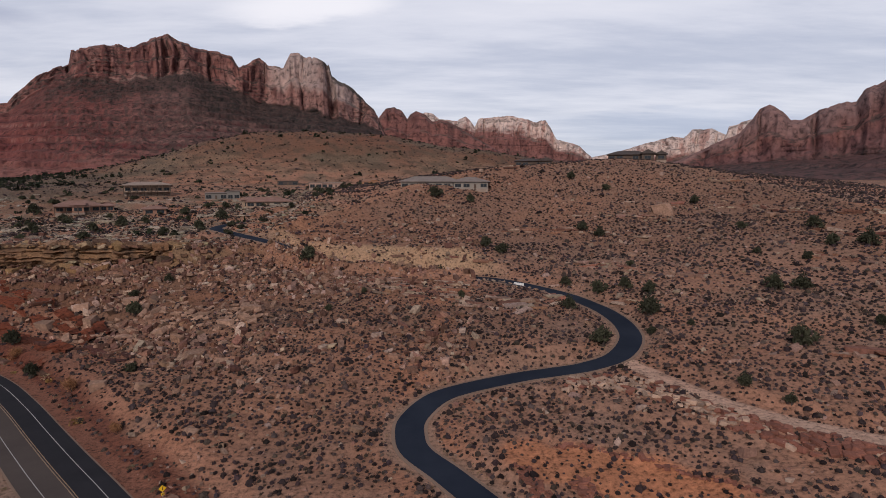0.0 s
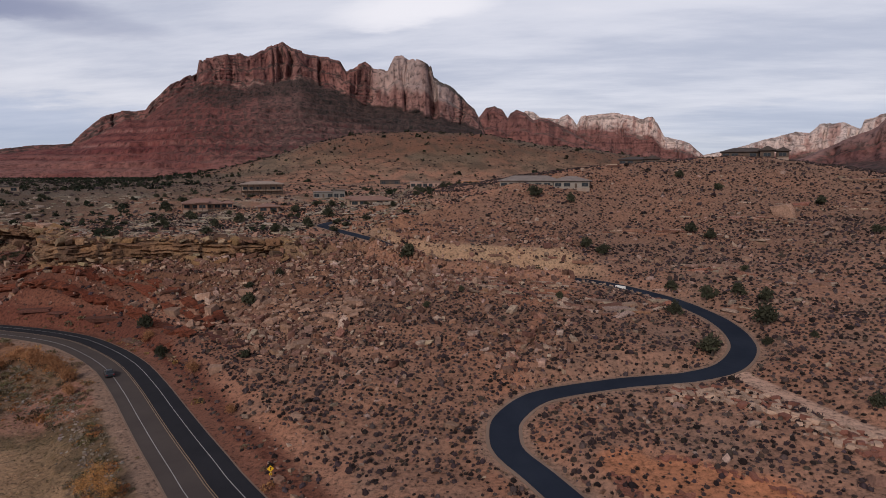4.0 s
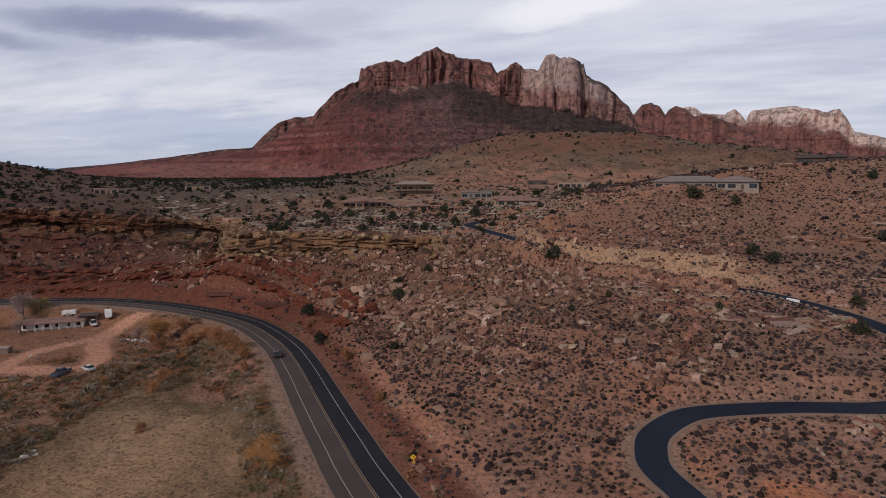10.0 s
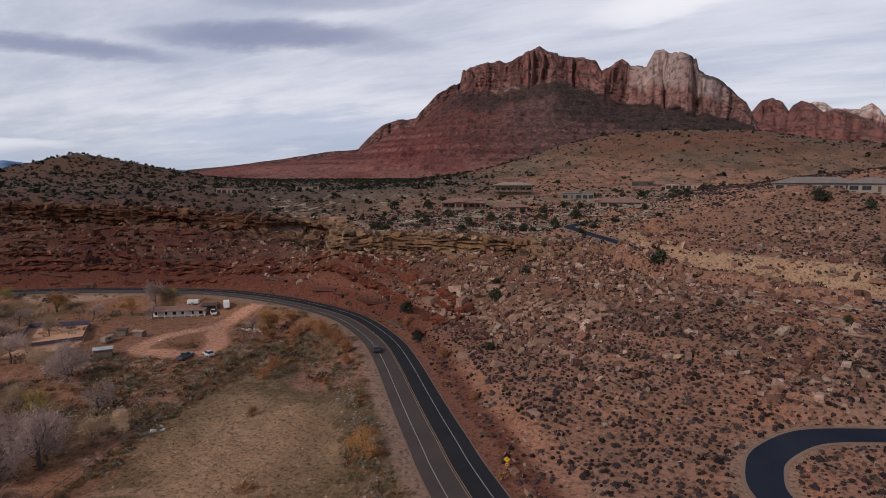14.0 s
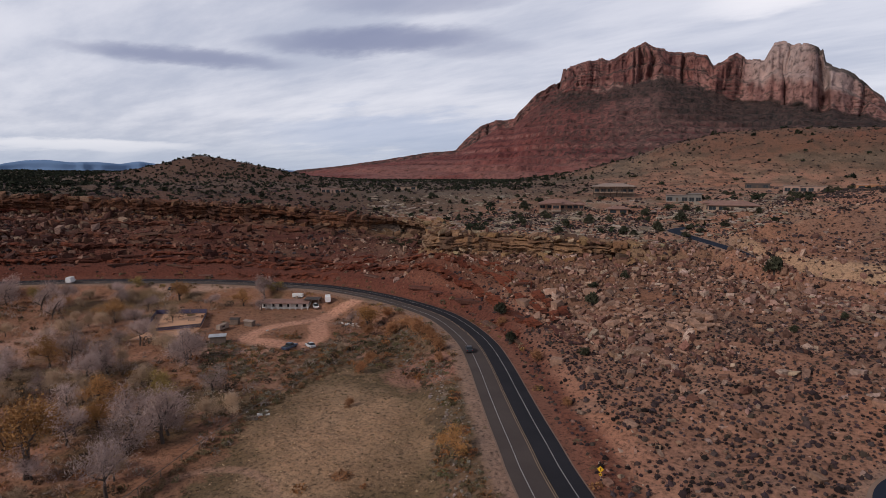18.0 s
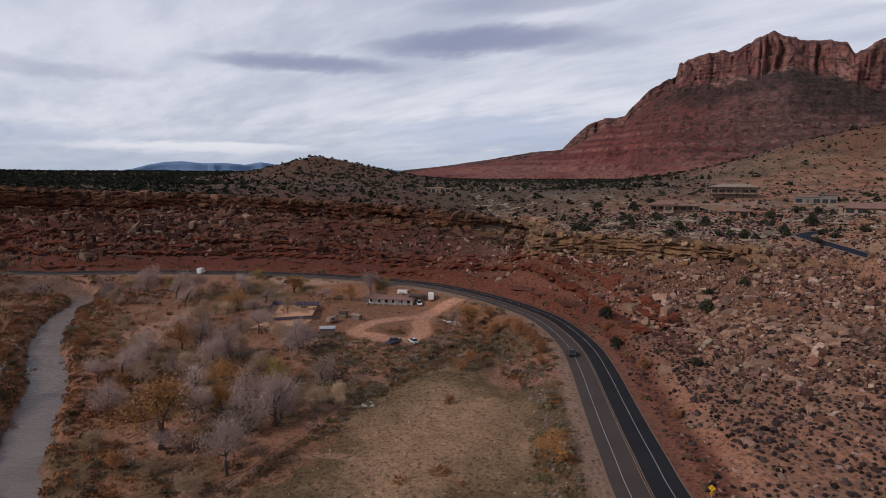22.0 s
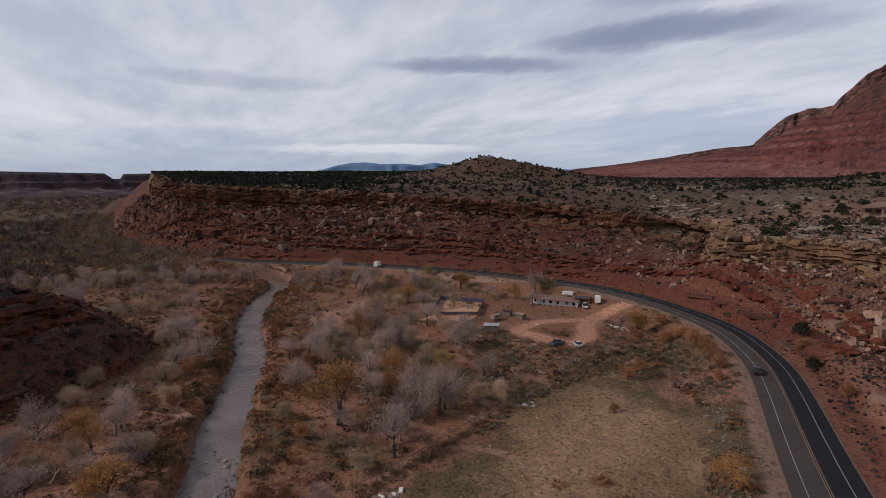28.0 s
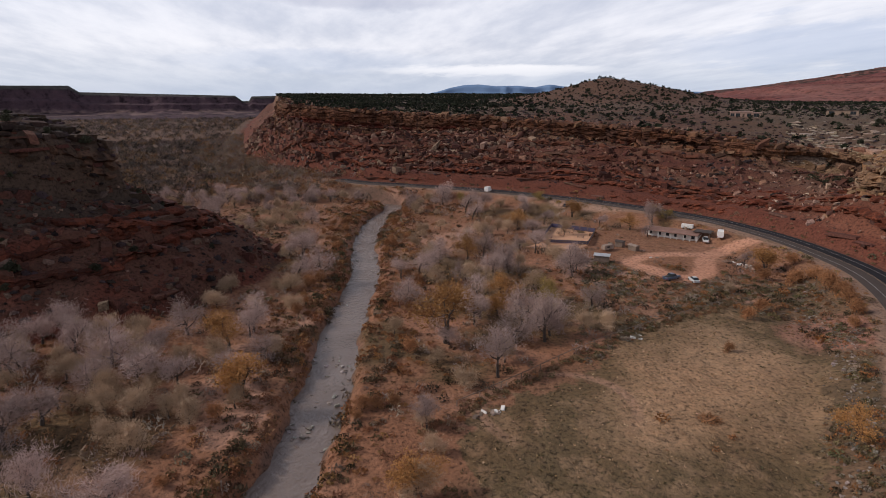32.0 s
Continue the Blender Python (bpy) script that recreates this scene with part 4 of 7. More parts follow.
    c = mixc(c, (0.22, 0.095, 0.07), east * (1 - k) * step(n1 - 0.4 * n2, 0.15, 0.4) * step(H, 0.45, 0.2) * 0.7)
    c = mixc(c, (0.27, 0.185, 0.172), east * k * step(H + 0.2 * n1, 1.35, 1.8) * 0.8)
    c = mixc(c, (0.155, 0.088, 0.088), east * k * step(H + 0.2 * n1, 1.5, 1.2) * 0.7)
    return np.clip(c * np.array((0.80, 0.76, 0.80)), 0.015, 0.9)


def pale_dye(lo, hi):
    def dye(A, arc, R, Z, H, S):
        n1, n2 = fbm(arc, R + Z, 260, 4, 231), fbm(arc, R + 2 * Z, 38, 4, 241)
        streak = fbm(arc + 14 * n1, Z * 0.16, 30, 4, 243)
        c = np.zeros((*A.shape, 3)) + np.array((0.225, 0.108, 0.098))
        c = mixc(c, (0.13, 0.062, 0.060), step(streak + 0.3 * n2, 0.05, 0.4) * 0.75)
        c = mixc(c, (0.115, 0.055, 0.053), step(np.abs((Z / 52 + 0.4 * n1) % 1.0 - 0.5), 0.36, 0.44) * step(n2, -0.3, 0.1) * 0.7)
        pale = step(H + 0.30 * n1 + 0.15 * n2, lo, hi)
        c = mixc(c, (0.66, 0.55, 0.51), pale * 0.95)
        c = mixc(c, (0.36, 0.20, 0.175), pale * step(streak - 0.3 * n2, 0.12, 0.36) * 0.7)
        c = mixc(c, (0.10, 0.085, 0.075), step(S, 1.5, 0.6) * step(n2, -0.1, 0.25) * 0.6)
        c = mixc(c, (0.10, 0.075, 0.068), step(H, 1.0, 0.9) * step(n2, -0.3, 0.15) * 0.75)
        return np.clip(c * 0.9, 0.015, 0.9)
    return dye


def dark_haze_dye(A, arc, R, Z, H, S):
    n1, n2 = fbm(arc, R + Z, 200, 4, 251), fbm(arc, R + 2 * Z, 30, 3, 261)
    # dark rock, its purple cast standing in for the haze of distance
    c = np.zeros((*A.shape, 3)) + np.array((0.078, 0.052, 0.066))
    c = mixc(c, (0.070, 0.052, 0.064), step(n1, 0.0, 0.5) * 0.7)
    c = mixc(c, (0.24, 0.18, 0.16), step(H + 0.25 * n2, 0.7, 0.85) * step(H + 0.25 * n2, 1.25, 1.1) * step(n2, -0.1, 0.25) * 0.5)
    c = mixc(c, (0.045, 0.046, 0.045), step(H + 0.1 * n1, 1.75, 1.92))
    return np.clip(c, 0.02, 0.9)


WEST_CREST = [(58, 0.3), (56.65, 0.73), (52.43, 1.17), (46.9, 2.01), (44.15, 2.49), (41.56, 2.68), (40.7, 3.7), (39.28, 4.99), (37.78, 5.43), (36.02, 5.63), (35.49, 6.35),
              (33.91, 7.91), (32.61, 8.6), (31.77, 8.98), (31.54, 10.08), (29.97, 10.42), (28.12, 10.76), (27.44, 10.47), (26.27, 11.09), (24.93, 11.85), (24.4, 12.01),
              (23.6, 11.52), (22.27, 11.13), (20.4, 10.82), (19.22, 10.52), (18.68, 9.61), (17.99, 10.0), (16.88, 10.59), (16.13, 9.98), (14.8, 9.8), (14.13, 11.18),
              (13.5, 11.21), (12.71, 10.75), (11.67, 10.76), (10.72, 10.34), (10.44, 9.19), (9.81, 8.82), (8.51, 8.27), (7.46, 7.08), (6.58, 6.3), (6.1, 5.4), (5.3, 3.4), (3.5, 2.0), (0, 1.0)]
massif("red_mountain", "huge red sandstone mountain with fluted cliffs and a pale summit", WEST_CREST,
       [(0, 0.6), (5, 4.0), (8, 4.9), (12, 5.9), (18, 6.9), (20, 8.0), (23, 8.9), (25.5, 8.3), (31, 7.8), (34, 6.4), (37, 4.9), (41, 2.4), (58, 0.25)],
       1750, 2800, 30, red_dye, 860, 90, 80, 301)
massif("red_domes", "row of dark red sandstone domes", [(8.5, 3.5), (6.64, 5.03), (6.15, 5.53), (5.42, 6.36), (4.68, 6.54), (3.93, 6.21), (3.41, 5.45), (3.18, 5.84), (2.61, 6.17), (1.74, 5.89), (0.99, 5.22),
       (0.29, 5.34), (-0.42, 5.22), (-1.37, 4.79), (-3.01, 3.76), (-4.84, 2.75), (-7, 1.5), (-9, 0.5)], [(-9, 0.3), (-3, 1.8), (2, 3.0), (8.5, 3.0)], 2300, 3250, 35, pale_dye(2.6, 3.2), 300, 50, 60, 311, 200, 0.6, 0.4)
massif("white_towers", "distant red and white sandstone towers", [(3, 5.0), (1.74, 6.03), (1.02, 5.96), (0.29, 5.44), (-1.35, 5.28), (-2.15, 5.73), (-2.71, 5.22), (-3.05, 4.73), (-3.38, 5.43), (-4.69, 5.61),
       (-6.4, 5.66), (-8.29, 5.28), (-8.91, 5.07), (-9.7, 5.3), (-10.22, 4.55), (-10.8, 3.49), (-11.78, 3.22), (-12.93, 2.83), (-13.72, 2.05), (-15, 1.0)], [(-15, 0.4), (-12, 1.2), (-8, 2.0), (3, 2.4)], 3000, 4200, 35, pale_dye(1.45, 1.75), 380, 50, 80, 321, 170, 1.0, 0.8)
massif("white_peaks", "distant pale white sandstone peaks", [(-12.5, 1.0), (-14.22, 1.82), (-15.99, 2.11), (-19.16, 3.09), (-21.06, 3.55), (-22.01, 3.38), (-22.67, 4.1), (-24.26, 4.15), (-25.41, 3.63), (-25.59, 4.25),
       (-27.3, 4.8), (-28.5, 4.7), (-31, 4.5)], [(-31, 1.8), (-20, 1.4), (-12.5, 0.5)], 3300, 4250, 35, pale_dye(1.15, 1.5), 300, 50, 70, 331, 170, 1.0, 0.8)
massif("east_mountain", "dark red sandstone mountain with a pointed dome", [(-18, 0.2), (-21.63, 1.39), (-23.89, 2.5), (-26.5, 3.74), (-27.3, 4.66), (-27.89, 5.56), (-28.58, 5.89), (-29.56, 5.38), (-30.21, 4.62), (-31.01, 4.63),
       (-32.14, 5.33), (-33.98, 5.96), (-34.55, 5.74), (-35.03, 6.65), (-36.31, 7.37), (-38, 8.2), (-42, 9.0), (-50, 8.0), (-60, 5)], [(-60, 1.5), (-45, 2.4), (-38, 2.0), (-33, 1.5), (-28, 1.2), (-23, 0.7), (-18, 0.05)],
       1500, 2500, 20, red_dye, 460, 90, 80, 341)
massif("west_mesa", "long dark flat-topped mesa down the valley", [(93.8, 0.2), (94.6, 0.55), (95.3, 0.36), (97.5, 0.3), (97.75, -0.1), (98.3, -0.1), (98.9, 0.36), (110.9, 0.6), (111.6, 1.1), (116, 1.05), (121, 1.2), (128, 1.0)],
       [(93.8, -1.0), (110, -1.0), (128, -0.9)], 1640, 1900, -9, dark_haze_dye, 480, 40, 40, 351, 60, 0.15, 0.12)
# the blue is distance haze, put into the base colour of the range
BLUE_HAZE_ROCK = paint("hazy_blue_rock", (0.155, 0.245, 0.40), 1.0, 0.06, 0.004, 0.001, spec=0.0)
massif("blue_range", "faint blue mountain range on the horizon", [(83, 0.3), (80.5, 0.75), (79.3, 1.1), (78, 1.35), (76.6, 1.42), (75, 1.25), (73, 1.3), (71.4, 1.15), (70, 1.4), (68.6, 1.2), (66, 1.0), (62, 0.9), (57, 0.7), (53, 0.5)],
       [(53, 0.1), (83, 0.1)], 4200, 4500, 35, lambda A, arc, R, Z, H, S: np.zeros((*A.shape, 3)) + np.array((0.19, 0.28, 0.43)), 120, 12, 12, 361, 60, 0.2, 0.0, BLUE_HAZE_ROCK)


# ---------------------------------------------------------------- loose cover: templates and spreading
def hull_rock(seed, flat=0.6):
    """An angular block: a skewed slab with some of its corners broken off, about 20 faces."""
    rng = np.random.default_rng(seed)
    p = []
    for sx in (-1, 1):
        for sy in (-1, 1):
            for sz in (-1, 1):
                q = np.array((sx, sy, sz)) * rng.uniform(0.72, 1.05, 3)
                if rng.random() < 0.4:
                    p += [q * (1, 1, rng.uniform(0.2, 0.6)), q * (rng.uniform(0.3, 0.7), 1, 1), q * (1, rng.uniform(0.3, 0.7), 1)][:int(rng.integers(2, 4))]
                else:
                    p.append(q)
    p = np.array(p) * np.array((1.15, rng.uniform(0.6, 0.95), flat * rng.uniform(0.8, 1.2)))
    p[:, 0] += p[:, 2] * rng.normal(0, 0.3)
    p[:, 1] += p[:, 0] * rng.normal(0, 0.25)
    bm = bmesh.new()
    for q in p:
        bm.verts.new(q)
    res = bmesh.ops.convex_hull(bm, input=bm.verts)
    bmesh.ops.delete(bm, geom=[v for v in bm.verts if not v.link_faces], context="VERTS")
    bmesh.ops.triangulate(bm, faces=bm.faces[:])
    bm.verts.index_update()
    out = np.array([v.co[:] for v in bm.verts]), np.array([[v.index for v in f.verts] for f in bm.faces])
    bm.free()
    return out


def tuft(seed, n, size, tall=0.8, spread=1.0, upright=0.0, slim=0.5):
    """A bush of radius 1: n leafy or twiggy flakes over a dome."""
    rng = np.random.default_rng(seed)
    d = rng.normal(size=(n, 3))
    d[:, 2] = np.abs(d[:, 2])
    d /= np.linalg.norm(d, axis=1)[:, None]
    c = d * rng.uniform(0.45, 1.0, (n, 1)) * np.array((spread, spread, tall))
    a = rng.normal(size=(n, 3)) * (1 - upright) + np.array((0, 0, 1.0)) * upright + d * 0.6
    a /= np.linalg.norm(a, axis=1)[:, None]
    b = np.cross(a, rng.normal(size=(n, 3)))
    b /= np.linalg.norm(b, axis=1)[:, None]
    s = size * rng.uniform(0.6, 1.3, (n, 1))
    v = np.stack([c + a * s, c - a * s * 0.6 + b * s * slim, c - a * s * 0.6 - b * s * slim], 1).reshape(-1, 3)
    v[:, 2] = np.maximum(v[:, 2], -0.1)
    return v, np.arange(3 * n).reshape(n, 3)


def domed(seed, sides, flakes, size):
    """A small dense shrub of radius 1: a lumpy dome with ragged flakes about it."""
    rng = np.random.default_rng(seed)
    a = np.arange(sides) * 2 * math.pi / sides + rng.uniform(0, 1)
    r = rng.uniform(0.75, 1.05, sides)
    low = np.stack([np.cos(a) * r, np.sin(a) * r, rng.uniform(0.0, 0.12, sides)], 1)
    mid = np.stack([np.cos(a + 0.5) * r * 0.72, np.sin(a + 0.5) * r * 0.72, rng.uniform(0.4, 0.6, sides)], 1)
    v = np.vstack([low, mid, [(0, 0, 0.75)]])
    f = []
    for i in range(sides):
        j = (i + 1) % sides
        f += [(i, j, sides + i), (j, sides + j, sides + i), (sides + i, sides + j, 2 * sides)]
    v = v * (0.84, 0.84, 0.9) if flakes > 10 else v
    tv, tf = tuft(seed + 1, flakes, size, 0.9, 1.05)
    return np.vstack([v, tv]), np.vstack([f, tf + len(v)])


def litter(name, templates, x, y, z, size, colors, material, seed, lean=0.15, along=None):
    """One mesh of many loose pieces, each a turned and sized copy of a template with a colour of its own."""
    rng = np.random.default_rng(seed)
    which = rng.integers(0, len(templates), len(x))
    size = np.asarray(size, float)
    if size.ndim == 1:
        size = np.repeat(size[:, None], 3, 1)
    V, F, C, base = [], [], [], 0
    for k, (tv, tf) in enumerate(templates):
        m = np.nonzero(which == k)[0]
        if not len(m):
            continue
        a = rng.uniform(0, 2 * math.pi, len(m)) if along is None else along[m] + rng.normal(0, 0.25, len(m))
        co, si = np.cos(a)[:, None], np.sin(a)[:, None]
        p = tv[None] * size[m][:, None, :]
        px, py = p[..., 0] * co - p[..., 1] * si, p[..., 0] * si + p[..., 1] * co
        lx, ly = rng.normal(0, lean, (len(m), 1)), rng.normal(0, lean, (len(m), 1))
        pz = p[..., 2] + px * lx + py * ly
        V.append(np.stack([px + x[m][:, None], py + y[m][:, None], pz + z[m][:, None]], -1).reshape(-1, 3))
        F.append((tf[None] + (base + np.arange(len(m)) * len(tv))[:, None, None]).reshape(-1, 3))
        C.append(np.repeat(colors[m], len(tv), 0))
        base += len(m) * len(tv)
    V, F, C = np.concatenate(V), np.concatenate(F), np.concatenate(C)
    me = bpy.data.meshes.new(name)
    me.vertices.add(len(V))
    me.vertices.foreach_set("co", V.astype(np.float32).ravel())
    me.loops.add(F.size)
    me.loops.foreach_set("vertex_index", F.astype(np.int32).ravel())
    me.polygons.add(len(F))
    me.polygons.foreach_set("loop_start", np.arange(0, F.size, 3, dtype=np.int32))
    me.polygons.foreach_set("use_smooth", np.zeros(len(F), bool))
    at = me.color_attributes.new("soil", "FLOAT_COLOR", "POINT")
    at.data.foreach_set("color", np.concatenate([C, np.ones((len(C), 1))], 1).astype(np.float32).ravel())
    me.materials.append(material)
    me.update()
    me.validate()
    return new(name, me)


def spread(n, r0, r1, a0, a1, chance, seed):
    """Random places in a sector of the plan, kept by chance(x, y, zone); with the ground's height and zones there."""
    rng = np.random.default_rng(seed)
    r = np.sqrt(rng.uniform(r0 ** 2, r1 ** 2, n))
    a = np.radians(rng.uniform(a0, a1, n))
    x, y = -r * np.sin(a), r * np.cos(a)
    z, g = ground_z(x, y, True)
    keep = rng.uniform(0, 1, n) < chance(x, y, z, g)
    return x[keep], y[keep], z[keep], {q: v[keep] for q, v in g.items()}, rng


def shades(rng, n, palette, vary=0.22):
    """A colour for each piece, from a palette of base colours."""
    p = np.array(palette)
    return np.clip(p[rng.integers(0, len(p), n)] * rng.uniform(1 - vary, 1 + vary, (n, 1)) * rng.uniform(0.94, 1.06, (n, 3)), 0.005, 0.9)


def piece_material(name, grain, relief, spread_=0.3, rough=0.9):
    m, n, l, b = node_material(name)
    a = n.new("ShaderNodeAttribute")
    a.attribute_name = "soil"
    f = tex_noise(n, l, grain, 4, 0.6)
    c = blend(n, l, remap(n, l, f, 0.3, 0.7, 0, 1), a.outputs["Color"], (1 - spread_ * 1.3,) * 3, "MULTIPLY")
    l.new(c, b.inputs["Base Color"])
    b.inputs["Roughness"].default_value, b.inputs["Specular IOR Level"].default_value = rough, 0.15
    if relief:
        bump(n, l, f, 0.8, relief, b)
    return m


STONE = piece_material("weathered_stone", 1.6, 0.12, 0.45)
LEAF = piece_material("dry_foliage", 3.0, 0.0, 0.3)
ROCKS = [hull_rock(500 + i, 0.45 + 0.09 * i) for i in range(7)]
SAGE = [domed(520 + 3 * i, 6, 24, 0.24) for i in range(6)]
SCRUB = [domed(580 + 3 * i, 4, 2, 0.4) for i in range(4)]
FLUFF = [tuft(590 + i, 52, 0.22, 0.85, 1.0, 0.1, 0.6) for i in range(4)]
GRASS = [tuft(570 + i, 7, 0.7, 0.6, 1.0, 0.6, 0.3) for i in range(4)]
PINYON = [tuft(575 + i, 14, 0.62, 1.05) for i in range(4)]


def off_roads(g, m=0.0):
    return (g["road"] > 3.9 + m) & (g["track"] > 2.2 + m) & (g["s_way"] > 7.6 + m)


# low dark shrubs over the hill
def sage_chance(x, y, z, g):
    patch = fbm(x, y, 26, 3, 601)
    bare = np.maximum(step(fbm(x, y, 15, 3, 611), 0.25, 0.5), red_bank(x, y))
    c = (0.62 + 0.5 * patch) * (1 - 0.8 * bare) * (1 - 0.75 * g["k"] * g["slope"] * step(g["u"] + 0.1 * patch, 0.30, 0.48)) * np.where(g["slope"] & (g["az"] > 3) & (g["az"] < 27) & (g["u"] < 0.42), 1.08, 1)
    low_red = g["slope"] & (g["s_way"] < 16)
    c = c * np.where(low_red, 0.25, 1) * np.where(g["north"] & (g["az"] > 10), 0.7, 1)
    return c * off_roads(g) * (g["north"] | g["slope"])


DARK_SHRUBS = [(0.048, 0.031, 0.032), (0.037, 0.024, 0.025), (0.025, 0.017, 0.016), (0.065, 0.046, 0.037), (0.056, 0.037, 0.039), (0.019, 0.013, 0.012), (0.095, 0.067, 0.058), (0.073, 0.051, 0.053)]
def spaced(x, y, z, gap):
    """Thins places out to one in each cell of a lattice, as shrubs keep their distance."""
    cell = np.floor(x / gap + 0.37 * np.floor(y / gap)).astype(np.int64) * 100003 + np.floor(y / gap).astype(np.int64)
    i = np.sort(np.unique(cell, return_index=True)[1])
    return x[i], y[i], z[i]


x, y, z, g, rng = spread(60000, 58, 165, -44, 38, sage_chance, 1)
x, y, z = spaced(x, y, z, 1.05)
ob = litter("hillside_shrubs", SAGE, x, y, z - 0.05, np.clip(rng.lognormal(-0.92, 0.33, len(x)), 0.2, 0.95)[:, None] * np.array((1.0, 1.0, 1.3)), shades(rng, len(x), DARK_SHRUBS), LEAF, 2)
tagged(ob, "low dark blackbrush and sage shrubs dotting the red soil", "shrubs", kind="stuff")
x, y, z, g, rng = spread(78000, 165, 345, -44, 42, sage_chance, 21)
x, y, z = spaced(x, y, z, 1.25)
ob = litter("hillside_shrubs", SCRUB, x, y, z - 0.05, np.clip(rng.lognormal(-0.76, 0.34, len(x)), 0.26, 1.1)[:, None] * np.array((1.0, 1.0, 1.2)), shades(rng, len(x), DARK_SHRUBS), LEAF, 22)
tagged(ob, "dark desert shrubs thickly dotting the upper hill", "shrubs", kind="stuff")
x, y, z, g, rng = spread(29000, 230, 800, -20, 98, lambda x, y, z, g: (g["north"] * (0.6 + 0.5 * fbm(x, y, 60, 3, 605)) * np.where((g["az"] < 20) & (g["s_rim"] < 60), 0.15, 1) + 0.15 * g["slope"]) * off_roads(g), 3)
ob = litter("far_shrubs", SCRUB, x, y, z - 0.05, np.clip(rng.lognormal(-0.35, 0.45, len(x)), 0.3, 2.0), shades(rng, len(x), DARK_SHRUBS), LEAF, 4)
tagged(ob, "scattered desert scrub on the benches", "shrubs", kind="stuff")


# rubble, blocks and ledges
def contour(x, y):
    """Bearing of the level line through each place."""
    e = 3.0
    return np.arctan2(land(x, y + e)[0] - land(x, y - e)[0], land(x + e, y)[0] - land(x - e, y)[0]) + math.pi / 2


def is_talus(g):
    return (~g["north"]) & (~g["slope"]) & (~g["south"]) & (g["mesa"] > g["floor"] + 0.5)


TAN = [(0.34, 0.200, 0.145), (0.29, 0.160, 0.115), (0.41, 0.265, 0.20), (0.22, 0.108, 0.078), (0.31, 0.165, 0.11), (0.15, 0.076, 0.058), (0.25, 0.140, 0.105), (0.46, 0.32, 0.25), (0.19, 0.095, 0.070)]
YELLOW = [(0.31, 0.19, 0.11), (0.26, 0.155, 0.095), (0.37, 0.26, 0.165), (0.19, 0.105, 0.068), (0.12, 0.07, 0.05), (0.33, 0.18, 0.095)]
RED = [(0.115, 0.048, 0.037), (0.135, 0.058, 0.044), (0.095, 0.041, 0.033), (0.16, 0.085, 0.064)]


def rubble_chance(x, y, z, g):
    k = g["k"] * g["slope"]
    heap = step(fbm(x, y, 26, 3, 621), -0.35, 0.15)
    c = k * step(g["u"], 0.14, 0.26) * (0.15 + 0.85 * heap) * np.where(g["az"] < 60, 1 - 0.6 * step(g["az"], 35, 39), 1) + 0.30 * g["north"] * step(g["s_rim"], 45, 5) * g["cliff"]
    return (c + 0.9 * g["berm"] + 0.4 * is_talus(g)) * off_roads(g, 0.6)


x, y, z, g, rng = spread(32000, 95, 300, -3, 60, rubble_chance, 5)
sz = np.clip(rng.lognormal(-0.95, 0.5, len(x)), 0.16, 1.1)
ob = litter("rubble", ROCKS, x, y, z + 0.2 * sz, sz, shades(rng, len(x), TAN, 0.3), STONE, 6, 0.35)
tagged(ob, "tan and brown sandstone rubble strewn below the rim", "rubble", kind="stuff")
x, y, z, g, rng = spread(20000, 110, 300, -3, 44, lambda x, y, z, g: rubble_chance(x, y, z, g) * 0.9 * (0.25 + 0.75 * step(fbm(x, y, 26, 3, 621), -0.3, 0.2)), 31)
sz = np.clip(rng.lognormal(-0.95, 0.5, len(x)), 0.22, 1.3)
ob = litter("fallen_blocks", ROCKS, x, y, z + 0.32 * sz, sz, shades(rng, len(x), TAN, 0.3), STONE, 32, 0.32)
tagged(ob, "big angular sandstone blocks heaped on the slope", "boulders", kind="stuff")
x, y, z, g, rng = spread(52000, 250, 560, 44, 122, rubble_chance, 33)
sz = np.clip(rng.lognormal(-0.72, 0.55, len(x)), 0.22, 2.2)
cols = shades(rng, len(x), TAN, 0.3)
low = rng.uniform(0, 1, len(x)) < 0.4
cols[low] = shades(rng, int(low.sum()), RED, 0.3)
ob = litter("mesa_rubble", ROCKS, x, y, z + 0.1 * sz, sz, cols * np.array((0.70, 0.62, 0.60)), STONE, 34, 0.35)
tagged(ob, "red and brown fallen rocks on the mesa slope", "rubble", kind="stuff")
x, y, z, g, rng = spread(26000, 330, 580, 70, 101, lambda x, y, z, g: g["slope"] * step(g["u"], 0.05, 0.2) * (0.3 + 0.7 * step(fbm(x, y, 20, 3, 623), -0.3, 0.2)) * off_roads(g, 1.0), 133)
sz = np.clip(rng.lognormal(-0.45, 0.55, len(x)), 0.3, 2.6)
ob = litter("mesa_talus", ROCKS, x, y, z + 0.15 * sz, sz, shades(rng, len(x), [(0.20, 0.105, 0.078), (0.25, 0.15, 0.11), (0.13, 0.058, 0.045), (0.30, 0.20, 0.15), (0.10, 0.045, 0.036)], 0.3), STONE, 134, 0.35)
tagged(ob, "brown talus blocks down the long mesa slope", "rubble", kind="stuff")
x, y, z, g, rng = spread(9000, 280, 580, 52, 101, lambda x, y, z, g: g["slope"] * 0.8 * step(fbm(x, y, 24, 3, 627), -0.2, 0.3) * off_roads(g, 1.0), 135)
ob = litter("mesa_scrub", SCRUB, x, y, z - 0.05, np.clip(rng.lognormal(-0.1, 0.4, len(x)), 0.4, 1.8), shades(rng, len(x), DARK_SHRUBS), LEAF, 136)
tagged(ob, "dark scrub dotting the red mesa slope", "shrubs", kind="stuff")
rng = np.random.default_rng(35)
i = rng.integers(1, len(near_rim) - 1, 3600)
